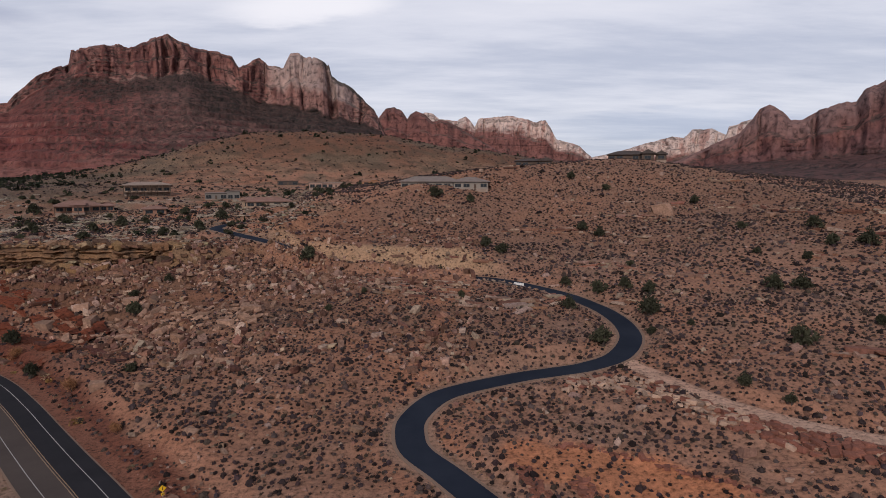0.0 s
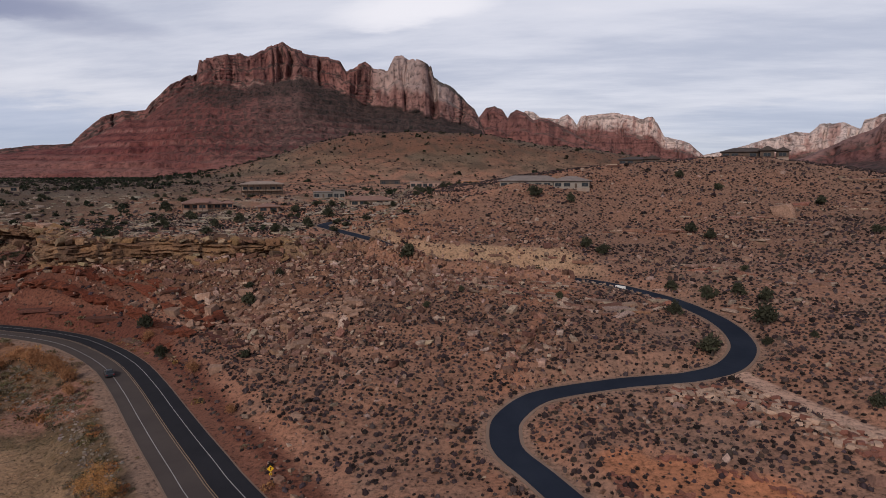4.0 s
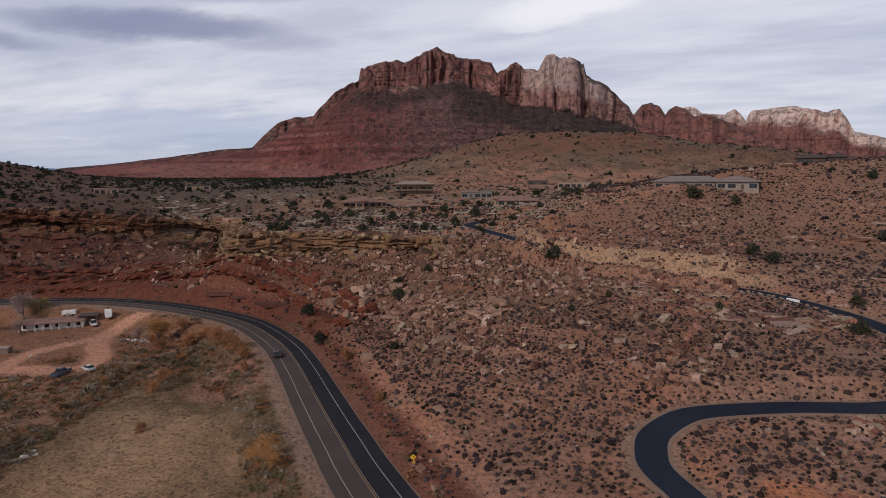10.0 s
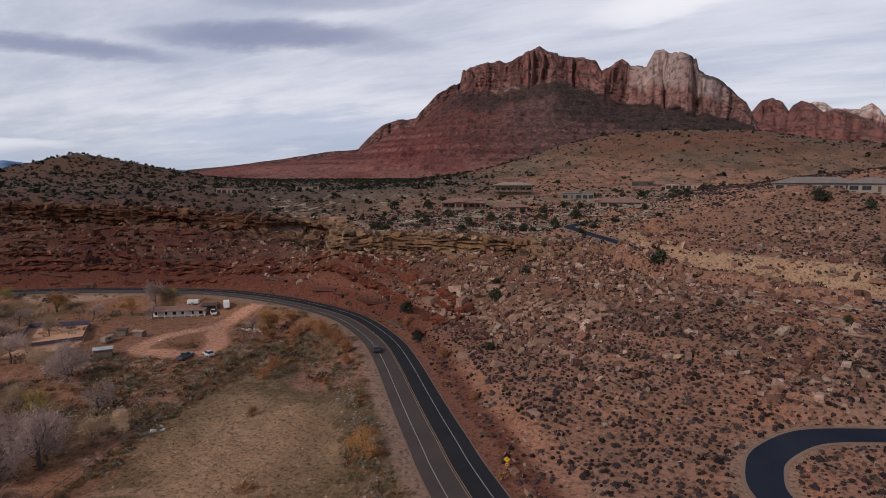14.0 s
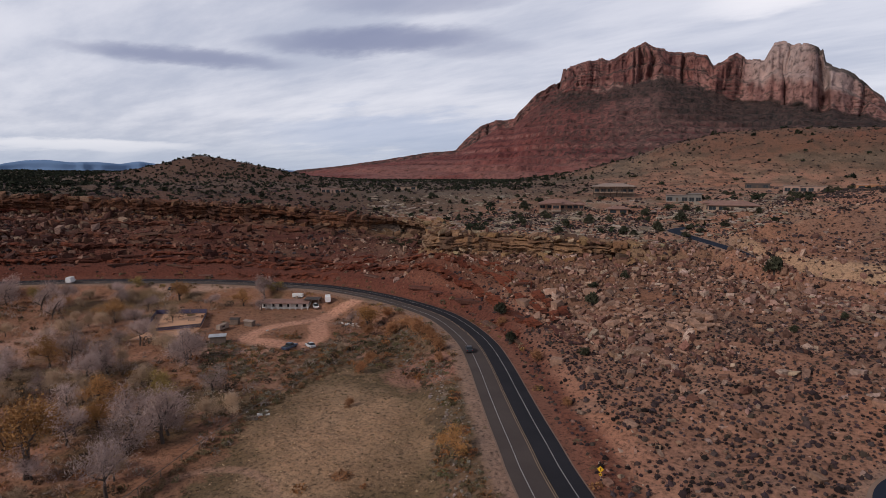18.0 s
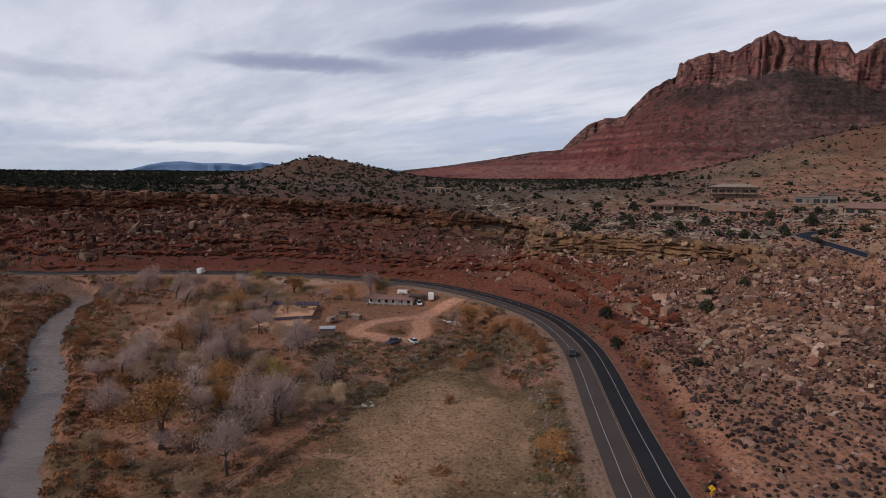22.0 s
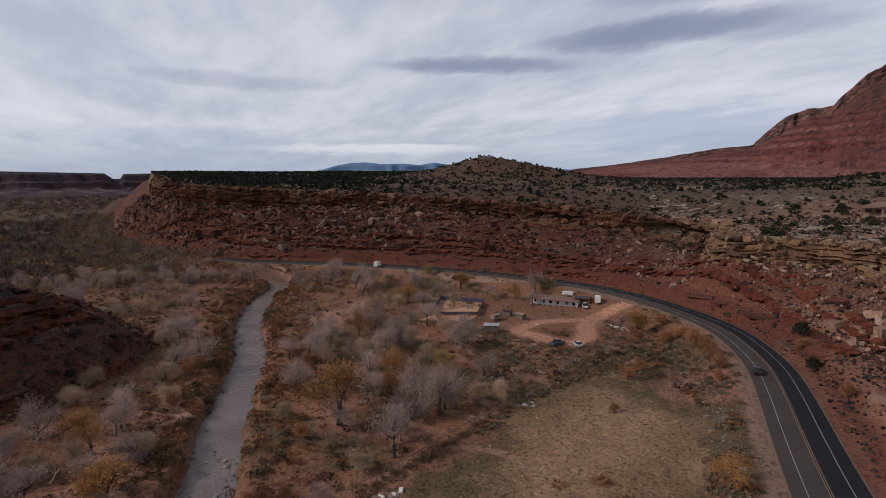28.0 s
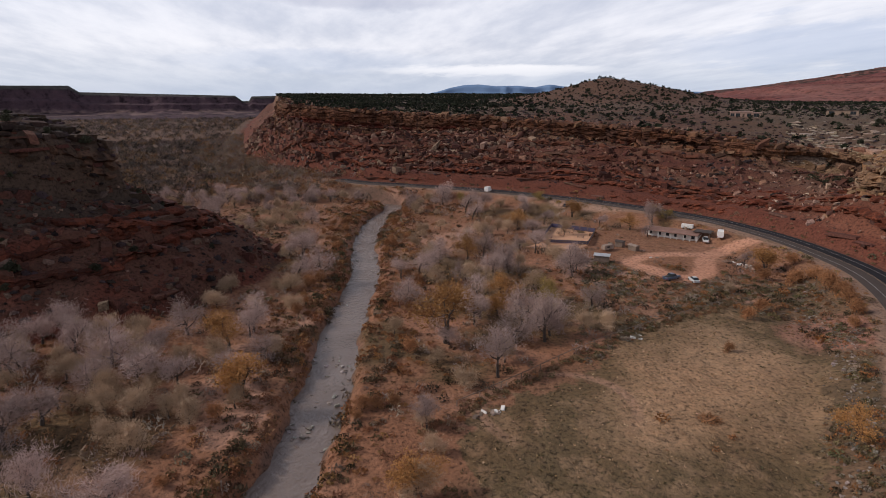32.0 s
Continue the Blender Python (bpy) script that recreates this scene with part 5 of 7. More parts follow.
way = near_rim[i + 1, :2] - near_rim[i - 1, :2]
way /= np.hypot(*way.T)[:, None]
off = np.where(rng.uniform(0, 1, len(i)) < 0.8, rng.uniform(-1.0, 7.5, len(i)), rng.uniform(1.2, 6.0, len(i)) * -1)
x, y = near_rim[i, 0] - way[:, 1] * off, near_rim[i, 1] + way[:, 0] * off
z = np.where((off > -1.2) & (off < 5), near_rim[i, 2] + 0.1, ground_z(x, y)) + np.where(off < -1, rng.uniform(0, 2.5, len(i)) * step(off, -5, -2), 0)
s1 = np.clip(rng.lognormal(-0.32, 0.5, len(x)), 0.3, 1.9)
sz = np.stack([s1 * 1.3, s1 * 0.9, s1 * rng.uniform(0.5, 0.95, len(x))], 1)
cols = shades(rng, len(x), YELLOW, 0.25)
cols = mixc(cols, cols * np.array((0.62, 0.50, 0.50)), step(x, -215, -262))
ob = litter("caprock_blocks", ROCKS, x, y, z + 0.15 * s1, sz, cols, STONE, 36, 0.24, np.arctan2(way[:, 1], way[:, 0]) + rng.normal(0, 0.5, len(x)))
tagged(ob, "stacked blocks of cracked yellow caprock along the rim", "rock ledge", kind="stuff")


def ledge_chance(x, y, z, g):
    q = (z + 1.6 * fbm(x, y, 70, 3, 21)) / 3.1
    q = q - np.floor(q)
    band = (q > 0.40) & (q < 0.62)
    s = g["slope"] & (g["cliff"] > 0.5) & (g["u"] > 0.04) & (g["u"] < 0.8)
    where = np.where(g["az"] > 45, 0.5, 0.9 * (g["u"] < 0.2) + 0.12)
    return (s * where + 0.8 * is_talus(g)) * band * step(fbm(x, y, 30, 3, 661), -0.35, 0.1) * off_roads(g, 1.0)


x, y, z, g, rng = spread(32000, 120, 560, 22, 122, ledge_chance, 37)
s1 = np.clip(rng.lognormal(0.35, 0.45, len(x)), 0.6, 3.2)
sz = np.stack([s1 * 1.5, s1 * 0.6, 0.22 + 0.16 * s1], 1)
ob = litter("red_ledges", ROCKS, x, y, z + 0.25, sz, shades(rng, len(x), RED, 0.25), STONE, 38, 0.04, contour(x, y))
tagged(ob, "broken ledges of dark red bedded rock", "rock ledge", kind="stuff")
x, y, z, g, rng = spread(9000, 190, 420, 8, 50, lambda x, y, z, g: g["north"] * step(g["s_rim"], 150, 20) * (g["az"] > 12) * (0.25 + 0.75 * step(fbm(x, y, 22, 4, 171), -0.05, 0.25)) * off_roads(g, 1), 39)
s1 = np.clip(rng.lognormal(-0.2, 0.5, len(x)), 0.3, 2.4)
ob = litter("pale_slabs", ROCKS, x, y, z + 0.02, np.stack([s1 * 1.4, s1, 0.3 * s1 + 0.1], 1), shades(rng, len(x), [(0.42, 0.34, 0.27), (0.34, 0.265, 0.20), (0.26, 0.19, 0.14)], 0.25), STONE, 40, 0.08)
tagged(ob, "flat pale sandstone slabs between the houses and the rim", "rock slabs", kind="stuff")
x, y, z, g, rng = spread(20000, 60, 330, -44, 30, lambda x, y, z, g: (g["slope"] * (0.2 + 0.9 * step(fbm(x, y, 18, 3, 631), 0.05, 0.45))) * off_roads(g, 0.5) * (1 - red_bank(x, y)), 7)
sz = np.clip(rng.lognormal(-1.4, 0.55, len(x)), 0.1, 1.0)
ob = litter("hillside_stones", ROCKS, x, y, z, sz, shades(rng, len(x), [(0.33, 0.20, 0.145), (0.27, 0.15, 0.11), (0.40, 0.275, 0.215)], 0.3), STONE, 8, 0.3)
tagged(ob, "loose pinkish stones scattered among the shrubs", "stones", kind="stuff")

x, y, z, g, rng = spread(60000, 120, 420, 92, 122, lambda x, y, z, g: ((g["s_sou"] < 7) & (g["r"] < 400)) * 0.10 + (g["south"] & (g["s_sou"] < 40)) * 0.04, 45)
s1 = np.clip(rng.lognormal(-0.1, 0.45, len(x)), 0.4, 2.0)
# block colours darkened as well, for the shade on this side
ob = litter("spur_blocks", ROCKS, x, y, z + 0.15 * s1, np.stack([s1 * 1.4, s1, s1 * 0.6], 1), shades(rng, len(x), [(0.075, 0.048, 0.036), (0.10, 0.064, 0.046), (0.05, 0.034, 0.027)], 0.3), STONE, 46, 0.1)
tagged(ob, "dark stacked caprock blocks on the southern spur", "rock ledge", kind="stuff")
x, y, z, g, rng = spread(9000, 120, 420, 92, 122, lambda x, y, z, g: (is_talus(g) * (0.35 + 0.6 * step(g["s_sou"], 24, 10)) + g["south"] * 0.5), 47)
ob = litter("spur_shrubs", SAGE, x, y, z - 0.05, np.clip(rng.lognormal(-0.1, 0.4, len(x)), 0.4, 2.0), shades(rng, len(x), DARK_SHRUBS, 0.3), LEAF, 48)
tagged(ob, "dark scrub on the shaded red slope of the spur", "shrubs", kind="stuff")

x, y, z, g, rng = spread(9000, 105, 300, 92, 122, lambda x, y, z, g: is_talus(g) * 0.75 * (0.3 + 0.7 * step(fbm(x, y, 16, 3, 741), -0.2, 0.2)), 61)
ob = litter("spur_rubble", ROCKS, x, y, z + 0.05, np.clip(rng.lognormal(-0.85, 0.55, len(x)), 0.2, 1.7), shades(rng, len(x), [(0.14, 0.062, 0.045), (0.22, 0.14, 0.105), (0.11, 0.042, 0.030), (0.12, 0.05, 0.037), (0.10, 0.04, 0.03)], 0.3), STONE, 62, 0.25)
tagged(ob, "brown and red rocks strewn down the spur", "rubble", kind="stuff")

# bands of bedded rock that crop out of the dome hill
def outcrop_chance(x, y, z, g):
    q = (z + 2.0 * fbm(x, y, 60, 3, 771)) / 5.2
    q = q - np.floor(q)
    return g["slope"] * (g["cliff"] < 0.5) * (g["r"] > 128) * (q > 0.35) * (q < 0.6) * step(fbm(x, y, 34, 3, 773), -0.15, 0.25) * off_roads(g, 1.0)


x, y, z, g, rng = spread(9000, 128, 310, -40, 10, outcrop_chance, 67)
s1 = np.clip(rng.lognormal(-0.25, 0.5, len(x)), 0.3, 2.0)
ob = litter("outcrops", ROCKS, x, y, z + 0.08, np.stack([s1 * 1.6, s1 * 0.8, 0.2 + 0.25 * s1], 1), shades(rng, len(x), [(0.36, 0.235, 0.175), (0.29, 0.165, 0.12), (0.43, 0.31, 0.235), (0.22, 0.105, 0.075), (0.31, 0.15, 0.10)], 0.25), STONE, 68, 0.1, contour(x, y))
tagged(ob, "low broken bands of pinkish tan bedrock on the hill", "rock ledge", kind="stuff")

# junipers far off over the benches
def juniper_chance(x, y, z, g):
    left = step(g["az"], 48, 60)
    d = 0.05 + 1.6 * left * (1 - 0.86 * butte_side(x, y, g)) * step(g["s_rim"], 6, 25) * (0.55 + 0.45 * step(fbm(x, y, 90, 3, 641), -0.3, 0.2)) + 0.26 * g["swell"] * step(g["r"], 900, 700)
    d = d + 1.3 * step(g["r"], 440, 640) * step(g["az"], 26, 36)
    d = d + 0.16 * step(g["s_rim"], 80, 10) * (g["az"] > 18) + 0.5 * step(g["az"], 30, 42) * step(g["r"], 220, 260)
    return d * g["north"]


x, y, z, g, rng = spread(26000, 215, 1900, -15, 97, juniper_chance, 9)
ob = litter("juniper_woodland", PINYON, x, y, z - 0.1, np.clip(rng.lognormal(0.45, 0.3, len(x)), 0.9, 3.2) * np.where(g["az"] < 42, 1.2, 1.0), shades(rng, len(x), [(0.024, 0.030, 0.018), (0.034, 0.036, 0.022), (0.020, 0.024, 0.015)]), LEAF, 10)
tagged(ob, "dark green junipers dotting the benches and mesa top", "woodland", kind="stuff")

x, y, z, g, rng = spread(17000, 330, 1500, 58, 98, lambda x, y, z, g: g["north"] * step(g["s_rim"], 5, 14) * 0.9 * (1 - 0.9 * butte_side(x, y, g)), 63)
ob = litter("mesa_junipers", PINYON, x, y, z - 0.1, np.clip(rng.lognormal(0.45, 0.3, len(x)), 0.9, 2.8), shades(rng, len(x), [(0.022, 0.028, 0.017), (0.032, 0.034, 0.021), (0.018, 0.021, 0.014)]), LEAF, 64)
tagged(ob, "dense dark junipers covering the mesa top", "woodland", kind="stuff")


# valley brush and grass
def pull_out(x, y):
    """Bare dirt pull-out beside the highway."""
    return np.hypot((x + 241) * 0.72 + (y - 112) * 0.69, ((x + 241) * 0.69 - (y - 112) * 0.72) * 3.2) < 25


def valley(g):
    return (~g["north"]) & (~g["slope"]) & (g["mesa"] < g["floor"] + 1.0)


def brush_chance(x, y, z, g):
    c = 0.55 * step(fbm(x, y, 24, 3, 651), -0.3, 0.35) + 0.5 * step(g["s_riv"], 30, 8)
    (dd,) = near_line(x, y, DRIVE)
    fld = inside(x, y, FIELD)
    yard = np.hypot(x + 185, y - 100) < 42
    return c * valley(g) * ~pull_out(x, y) * off_roads(g, 0.5) * (g["s_riv"] > 4.9) * (dd > 3.6) * np.where(fld, 0.02, 1) * np.where(yard, 0.25, 1)


x, y, z, g, rng = spread(50000, 50, 420, 30, 122, brush_chance, 11)
cols = shades(rng, len(x), [(0.33, 0.165, 0.09), (0.37, 0.235, 0.15), (0.25, 0.125, 0.07), (0.34, 0.245, 0.19), (0.16, 0.115, 0.058), (0.36, 0.16, 0.065), (0.10, 0.06, 0.04), (0.065, 0.05, 0.03)])
rust = (g["s_riv"] < 20) & (rng.uniform(0, 1, len(x)) < 0.6)
cols[rust] = shades(rng, int(rust.sum()), [(0.33, 0.14, 0.065), (0.36, 0.175, 0.075), (0.26, 0.12, 0.07)])
ob = litter("valley_brush", FLUFF, x, y, z - 0.05, np.clip(rng.lognormal(-0.3, 0.45, len(x)), 0.3, 1.7), cols, LEAF, 12)
tagged(ob, "tan, rust and grey brush over the valley floor", "brush", kind="stuff")
x, y, z, g, rng = spread(60000, 55, 260, -44, 78, lambda x, y, z, g: (inside(x, y, FIELD) * 0.9 + 0.5 * ((g["road"] > 3.3) & (g["road"] < 5.2))) * 1.0, 13)
mown = np.exp(-(((x + 84) * 0.75 + (y - 58) * 0.66) / 20) ** 2 - ((-(x + 84) * 0.66 + (y - 58) * 0.75) / 30) ** 2) + 0.35 * fbm(x, y, 12, 3, 731) + rng.normal(0, 0.3, len(x)) > 0.5
cols = shades(rng, len(x), [(0.20, 0.14, 0.075), (0.125, 0.10, 0.05), (0.25, 0.165, 0.09), (0.09, 0.078, 0.042)])
cols[mown] = shades(rng, int(mown.sum()), [(0.55, 0.37, 0.235), (0.46, 0.30, 0.18), (0.36, 0.23, 0.135)])
ob = litter("dry_grass", GRASS, x, y, z - 0.02, rng.uniform(0.12, 0.36, len(x)), cols, LEAF, 14)
tagged(ob, "dry yellow grass tufts in the field", "grass", kind="stuff")
x, y, z, g, rng = spread(9000, 65, 210, 80, 112, lambda x, y, z, g: (g["s_riv"] < 5.5) * step(fbm(x, y, 9, 2, 711), 0.0, 0.4) * 0.35, 51)
ob = litter("river_stones", ROCKS, x, y, np.full(len(x), -7.95), rng.uniform(0.12, 0.42, len(x)), shades(rng, len(x), [(0.30, 0.26, 0.23), (0.22, 0.18, 0.16), (0.40, 0.36, 0.33)]), STONE, 52, 0.2)
tagged(ob, "wet grey stones breaking the shallow river", "stones", kind="stuff")

# rusty brush that overhangs the river's banks
x, y, z, g, rng = spread(26000, 66, 300, 62, 122, lambda x, y, z, g: valley(g) * (g["s_riv"] > 4.6) * step(g["s_riv"], 17, 7) * (0.25 + 0.75 * step(fbm(x, y, 14, 3, 781), -0.2, 0.2)), 55)
ob = litter("bank_brush", FLUFF, x, y, z - 0.1, np.clip(rng.lognormal(-0.1, 0.4, len(x)), 0.45, 2.0) * np.where(y < 0, 1.15, 0.9), shades(rng, len(x), [(0.24, 0.105, 0.052), (0.19, 0.10, 0.055), (0.28, 0.15, 0.065), (0.13, 0.085, 0.05), (0.23, 0.17, 0.125), (0.10, 0.078, 0.042)]), LEAF, 56)
tagged(ob, "rust and olive brush overhanging the river banks", "brush", kind="stuff")

# bushes along the highway's verges
x, y, z, g, rng = spread(30000, 60, 330, 18, 92, lambda x, y, z, g: ((g["s_way"] > 6.3) & (g["s_way"] < 10.5)) * (0.12 + 0.5 * step(fbm(x, y, 16, 3, 721), 0.0, 0.4)), 53)
ob = litter("verge_bushes", FLUFF, x, y, z - 0.05, np.clip(rng.lognormal(-0.55, 0.5, len(x)), 0.2, 1.8), shades(rng, len(x), [(0.28, 0.14, 0.06), (0.20, 0.15, 0.085), (0.33, 0.21, 0.08), (0.14, 0.12, 0.07), (0.30, 0.22, 0.14)]), LEAF, 54)
tagged(ob, "rusty and olive bushes along the road verge", "bushes", kind="stuff")

# soft brush between the field and the highway
x, y, z, g, rng = spread(24000, 55, 185, 18, 66, lambda x, y, z, g: valley(g) * (g["s_way"] > 9) * (~inside(x + 6 * fbm(x, y, 8, 3, 763), y + 6 * fbm(x, y, 8, 3, 767), FIELD)) * (0.18 + 0.7 * step(fbm(x, y, 10, 3, 761), -0.1, 0.25)) * (near_line(x, y, DRIVE)[0] > 5), 65)
ob = litter("field_brush", FLUFF, x, y, z - 0.05, np.clip(rng.lognormal(-0.6, 0.42, len(x)), 0.22, 1.3), shades(rng, len(x), [(0.15, 0.125, 0.065), (0.21, 0.16, 0.09), (0.27, 0.205, 0.15), (0.30, 0.14, 0.06), (0.11, 0.085, 0.05), (0.24, 0.20, 0.16)]), LEAF, 66)
tagged(ob, "olive, grey and rust brush beside the field", "brush", kind="stuff")


# ---------------------------------------------------------------- trees
def part(name, mesh_data, material, parent, label=""):
    """Links one mesh object under a thing or a part; mesh_data: a bmesh, a mesh, or (verts, faces)."""
    if isinstance(mesh_data, tuple):
        me = bpy.data.meshes.new(name)
        me.from_pydata([tuple(v) for v in mesh_data[0]], [], [tuple(f) for f in mesh_data[1]])
    elif isinstance(mesh_data, bmesh.types.BMesh):
        me = bpy.data.meshes.new(name)
        mesh_data.normal_update()
        mesh_data.to_mesh(me)
        mesh_data.free()
    else:
        me = mesh_data
    if not me.materials:
        me.materials.append(material)
    ob = new(name, me)
    ob.parent = parent
    if label:
        ob["label"] = label
    return ob


def limb(V, F, a, b, ra, rb, sides=5):
    """A tapered branch from a to b."""
    a, b = np.array(a, float), np.array(b, float)
    d = b - a
    d /= np.linalg.norm(d)
    u = np.cross(d, (0.3, 0.9, 0.2))
    u /= np.linalg.norm(u)
    w = np.cross(d, u)
    n = len(V)
    for c, r in ((a, ra), (b, rb)):
        for i in range(sides):
            t = 2 * math.pi * i / sides
            V.append(c + (u * math.cos(t) + w * math.sin(t)) * r)
    for i in range(sides):
        j = (i + 1) % sides
        F.append((n + i, n + j, n + sides + j, n + sides + i))


def branching(seed, tall, levels=3, droop=0.0):
    """Trunk and limbs of a spreading tree; returns them and the tips."""
    rng = np.random.default_rng(seed)
    V, F, tips = [], [], []

    def grow(p, d, length, r, level):
        q = p + d * length * 0.55 + rng.normal(0, 0.05 * length, 3)
        e = q + (d + rng.normal(0, 0.18, 3)) * length * 0.5
        limb(V, F, p, q, r, r * 0.75, 6 if level == 0 else 4)
        limb(V, F, q, e, r * 0.75, r * 0.5, 6 if level == 0 else 4)
        if level >= levels:
            tips.append((q, d))
            tips.append((e, d))
            return
        for _ in range(4 if level == 0 else 3):
            nd = d * 0.5 + rng.normal(0, 0.62, 3) * np.array((1.15, 1.15, 0.7)) + np.array((0, 0, 0.3 - droop))
            nd /= np.linalg.norm(nd)
            grow(e if rng.random() < 0.7 else q, nd, length * rng.uniform(0.55, 0.8), r * 0.48, level + 1)

    grow(np.array((0, 0, -0.3)), np.array((rng.normal(0, 0.08), rng.normal(0, 0.08), 1.0)), tall * 0.34, tall * 0.034, 0)
    return V, F, tips


def sprays(tips, seed, per, length, slim, jitter):
    """Fine twigs or leaves about the tips: slim flakes that point outwards."""
    rng = np.random.default_rng(seed)
    c = np.repeat(np.array([t[0] for t in tips]), per, 0)
    d = np.repeat(np.array([t[1] for t in tips]), per, 0)
    n = len(c)
    c = c + rng.normal(0, jitter, (n, 3))
    d = d + rng.normal(0, 0.7, (n, 3)) + np.array((0, 0, 0.25))
    d /= np.linalg.norm(d, axis=1)[:, None]
    b = np.cross(d, rng.normal(size=(n, 3)))
    b /= np.linalg.norm(b, axis=1)[:, None]
    s = length * rng.uniform(0.5, 1.3, (n, 1))
    v = np.stack([c + d * s, c - d * s * 0.4 + b * s * slim, c - d * s * 0.4 - b * s * slim], 1).reshape(-1, 3)
    return v, np.arange(3 * n).reshape(n, 3)


BARK = paint("grey_bark", (0.060, 0.045, 0.038), 0.9, 0.25, 5, 1, 0.02)
TWIGS = paint("bare_grey_twigs", (0.40, 0.292, 0.262), 0.9, 0.2, 2, 0.2, random_tone=0.3)
WILLOW = paint("pale_willow_twigs", (0.43, 0.30, 0.20), 0.9, 0.2, 2, 0.2, random_tone=0.25)
GOLD = paint("autumn_leaves", (0.34, 0.165, 0.055), 0.8, 0.3, 2, 0.4, random_tone=0.25)
YELLOWGREEN = paint("yellowing_leaves", (0.27, 0.185, 0.06), 0.8, 0.3, 2, 0.4, random_tone=0.2)
RUSTY = paint("rusty_dry_leaves", (0.30, 0.14, 0.065), 0.9, 0.3, 2, 0.4, random_tone=0.25)
NEEDLES = paint("juniper_needles", (0.040, 0.040, 0.022), 0.85, 0.35, 1.2, 0.5, random_tone=0.25)


def tree_kind(name, label, category, group, seed, tall, twig, length, slim, per, jitter, levels=3, bark=BARK):
    V, F, tips = branching(seed, tall, levels)
    root = tagged(new(name), label, category, group)
    part("trunk", (V, F), bark, root)
    part("crown", sprays(tips, seed + 1, per, length, slim, jitter), twig, root)
    return root


def juniper(seed):
    rng = np.random.default_rng(seed)
    root = tagged(new("juniper_tree"), "rounded dark green juniper standing on red soil", "tree", "junipers on the hill")
    V, F = [], []
    for i in range(3):
        a = rng.uniform(0, 6.28)
        limb(V, F, (0, 0, -0.2), (0.3 * math.cos(a), 0.3 * math.sin(a), 0.7), 0.10, 0.05)
    part("trunk", (V, F), BARK, root)
    VV, FF, n = [], [], 0
    for i in range(9):
        a, r = rng.uniform(0, 6.28), rng.uniform(0, 0.55)
        v, f = tuft(seed * 31 + i, 70, 0.27, 1.0)
        s = rng.uniform(0.42, 0.62)
        v = v * s + np.array((r * math.cos(a), r * math.sin(a), 0.12 + rng.uniform(0, 0.75) * (1 - r)))
        VV.append(v)
        FF.append(f + n)
        n += len(v)
    part("crown", (np.concatenate(VV), np.concatenate(FF)), NEEDLES, root)
    return root


PLANTED = set()


def stand(kinds, places, seed, size=(0.8, 1.2), sink=0.1, wide=1.0, tall=1.0):
    """Sets out trees: the first of each kind itself, the rest as copies, each turned and sized."""
    rng = np.random.default_rng(seed)
    zs = ground_z(np.array([p[0] for p in places], float), np.array([p[1] for p in places], float))
    for i, p in enumerate(places):
        k = kinds[i] if i < len(kinds) else kinds[int(rng.integers(0, len(kinds)))]
        s = rng.uniform(*size) * (p[2] if len(p) > 2 else 1.0)
        m = pose(p[0], p[1], float(zs[i]) - sink, 0, 0, float(rng.uniform(0, 360)))
        if k.name not in PLANTED:
            PLANTED.add(k.name)
            k.matrix_basis = m
            ob = k
        else:
            ob = copy_thing(k, m)
        ob.scale = (s * wide, s * wide, s * tall * rng.uniform(0.9, 1.1))


# dark oak brush in the hollow below the overhang
rng = np.random.default_rng(111)
p = np.array((-208, 201)) + rng.normal(0, 1, (90, 2)) * np.array((8, 4))
ob = litter("hollow_brush", FLUFF, p[:, 0], p[:, 1], ground_z(p[:, 0], p[:, 1]) - 0.1, rng.uniform(0.6, 1.7, 90), shades(rng, 90, [(0.05, 0.05, 0.028), (0.07, 0.06, 0.035), (0.035, 0.035, 0.022)]), LEAF, 112)
tagged(ob, "dark green brush in the hollow under the overhang", "brush", kind="stuff")

# junipers of the hill, with their half widths
JUNIPERS = [(-45.5, 197.8, 3.4), (-0.7, 190, 2.4), (15.6, 210.9, 2.5), (20.6, 202, 2.8), (35.9, 169.7, 1.9), (32, 147, 2.1), (43, 159.5, 2.4), (49.8, 158.4, 2.1), (54.4, 151.5, 2.2), (49.6, 137.9, 3.0),
            (46.5, 127.5, 1.3), (34, 121.5, 2.6), (4.9, 156.4, 1.4), (-30, 151, 1.2), (-91.1, 170.1, 1.7), (-82.6, 153.7, 2.2), (-83.6, 176.7, 1.7), (-97, 232, 2.9), (-97, 256.2, 3.1), (-107.6, 224.6, 2.4),
            (107.6, 250.9, 2.7), (74.7, 270.4, 2.2), (61.5, 284.4, 2.3)]
JUNIPERS += [(54.5, 229.1, 2.5), (59.4, 222.2, 2.2), (55.6, 128.5, 1.0), (70.4, 111.7, 2.7), (82.6, 144, 2.4), (89.1, 143, 2.6), (94.1, 174.2, 1.5), (104.1, 204, 2), (115.4, 172.4, 2.2),
             (103.8, 165.1, 1.7), (121.3, 191.3, 2.9), (123.7, 169.7, 3), (55.8, 90.1, 1.3), (51.5, 96.5, 1.5), (57.3, 177.5, 1.3), (89.7, 117.1, 1.4), (-107.6, 142.5, 2.3), (-92.9, 127.8, 1.8),
             (-3.5, 266, 3.4), (11.9, 263, 2.6), (-67, 121.8, 1.3), (-22.5, 165, 1.1), (-139.2, 232.5, 2.4), (-165.2, 257.6, 2.4), (-198.6, 284.6, 3.4)]
stand([juniper(701 + 7 * i) for i in range(4)], JUNIPERS, 71, (1.1, 1.3), tall=1.2)
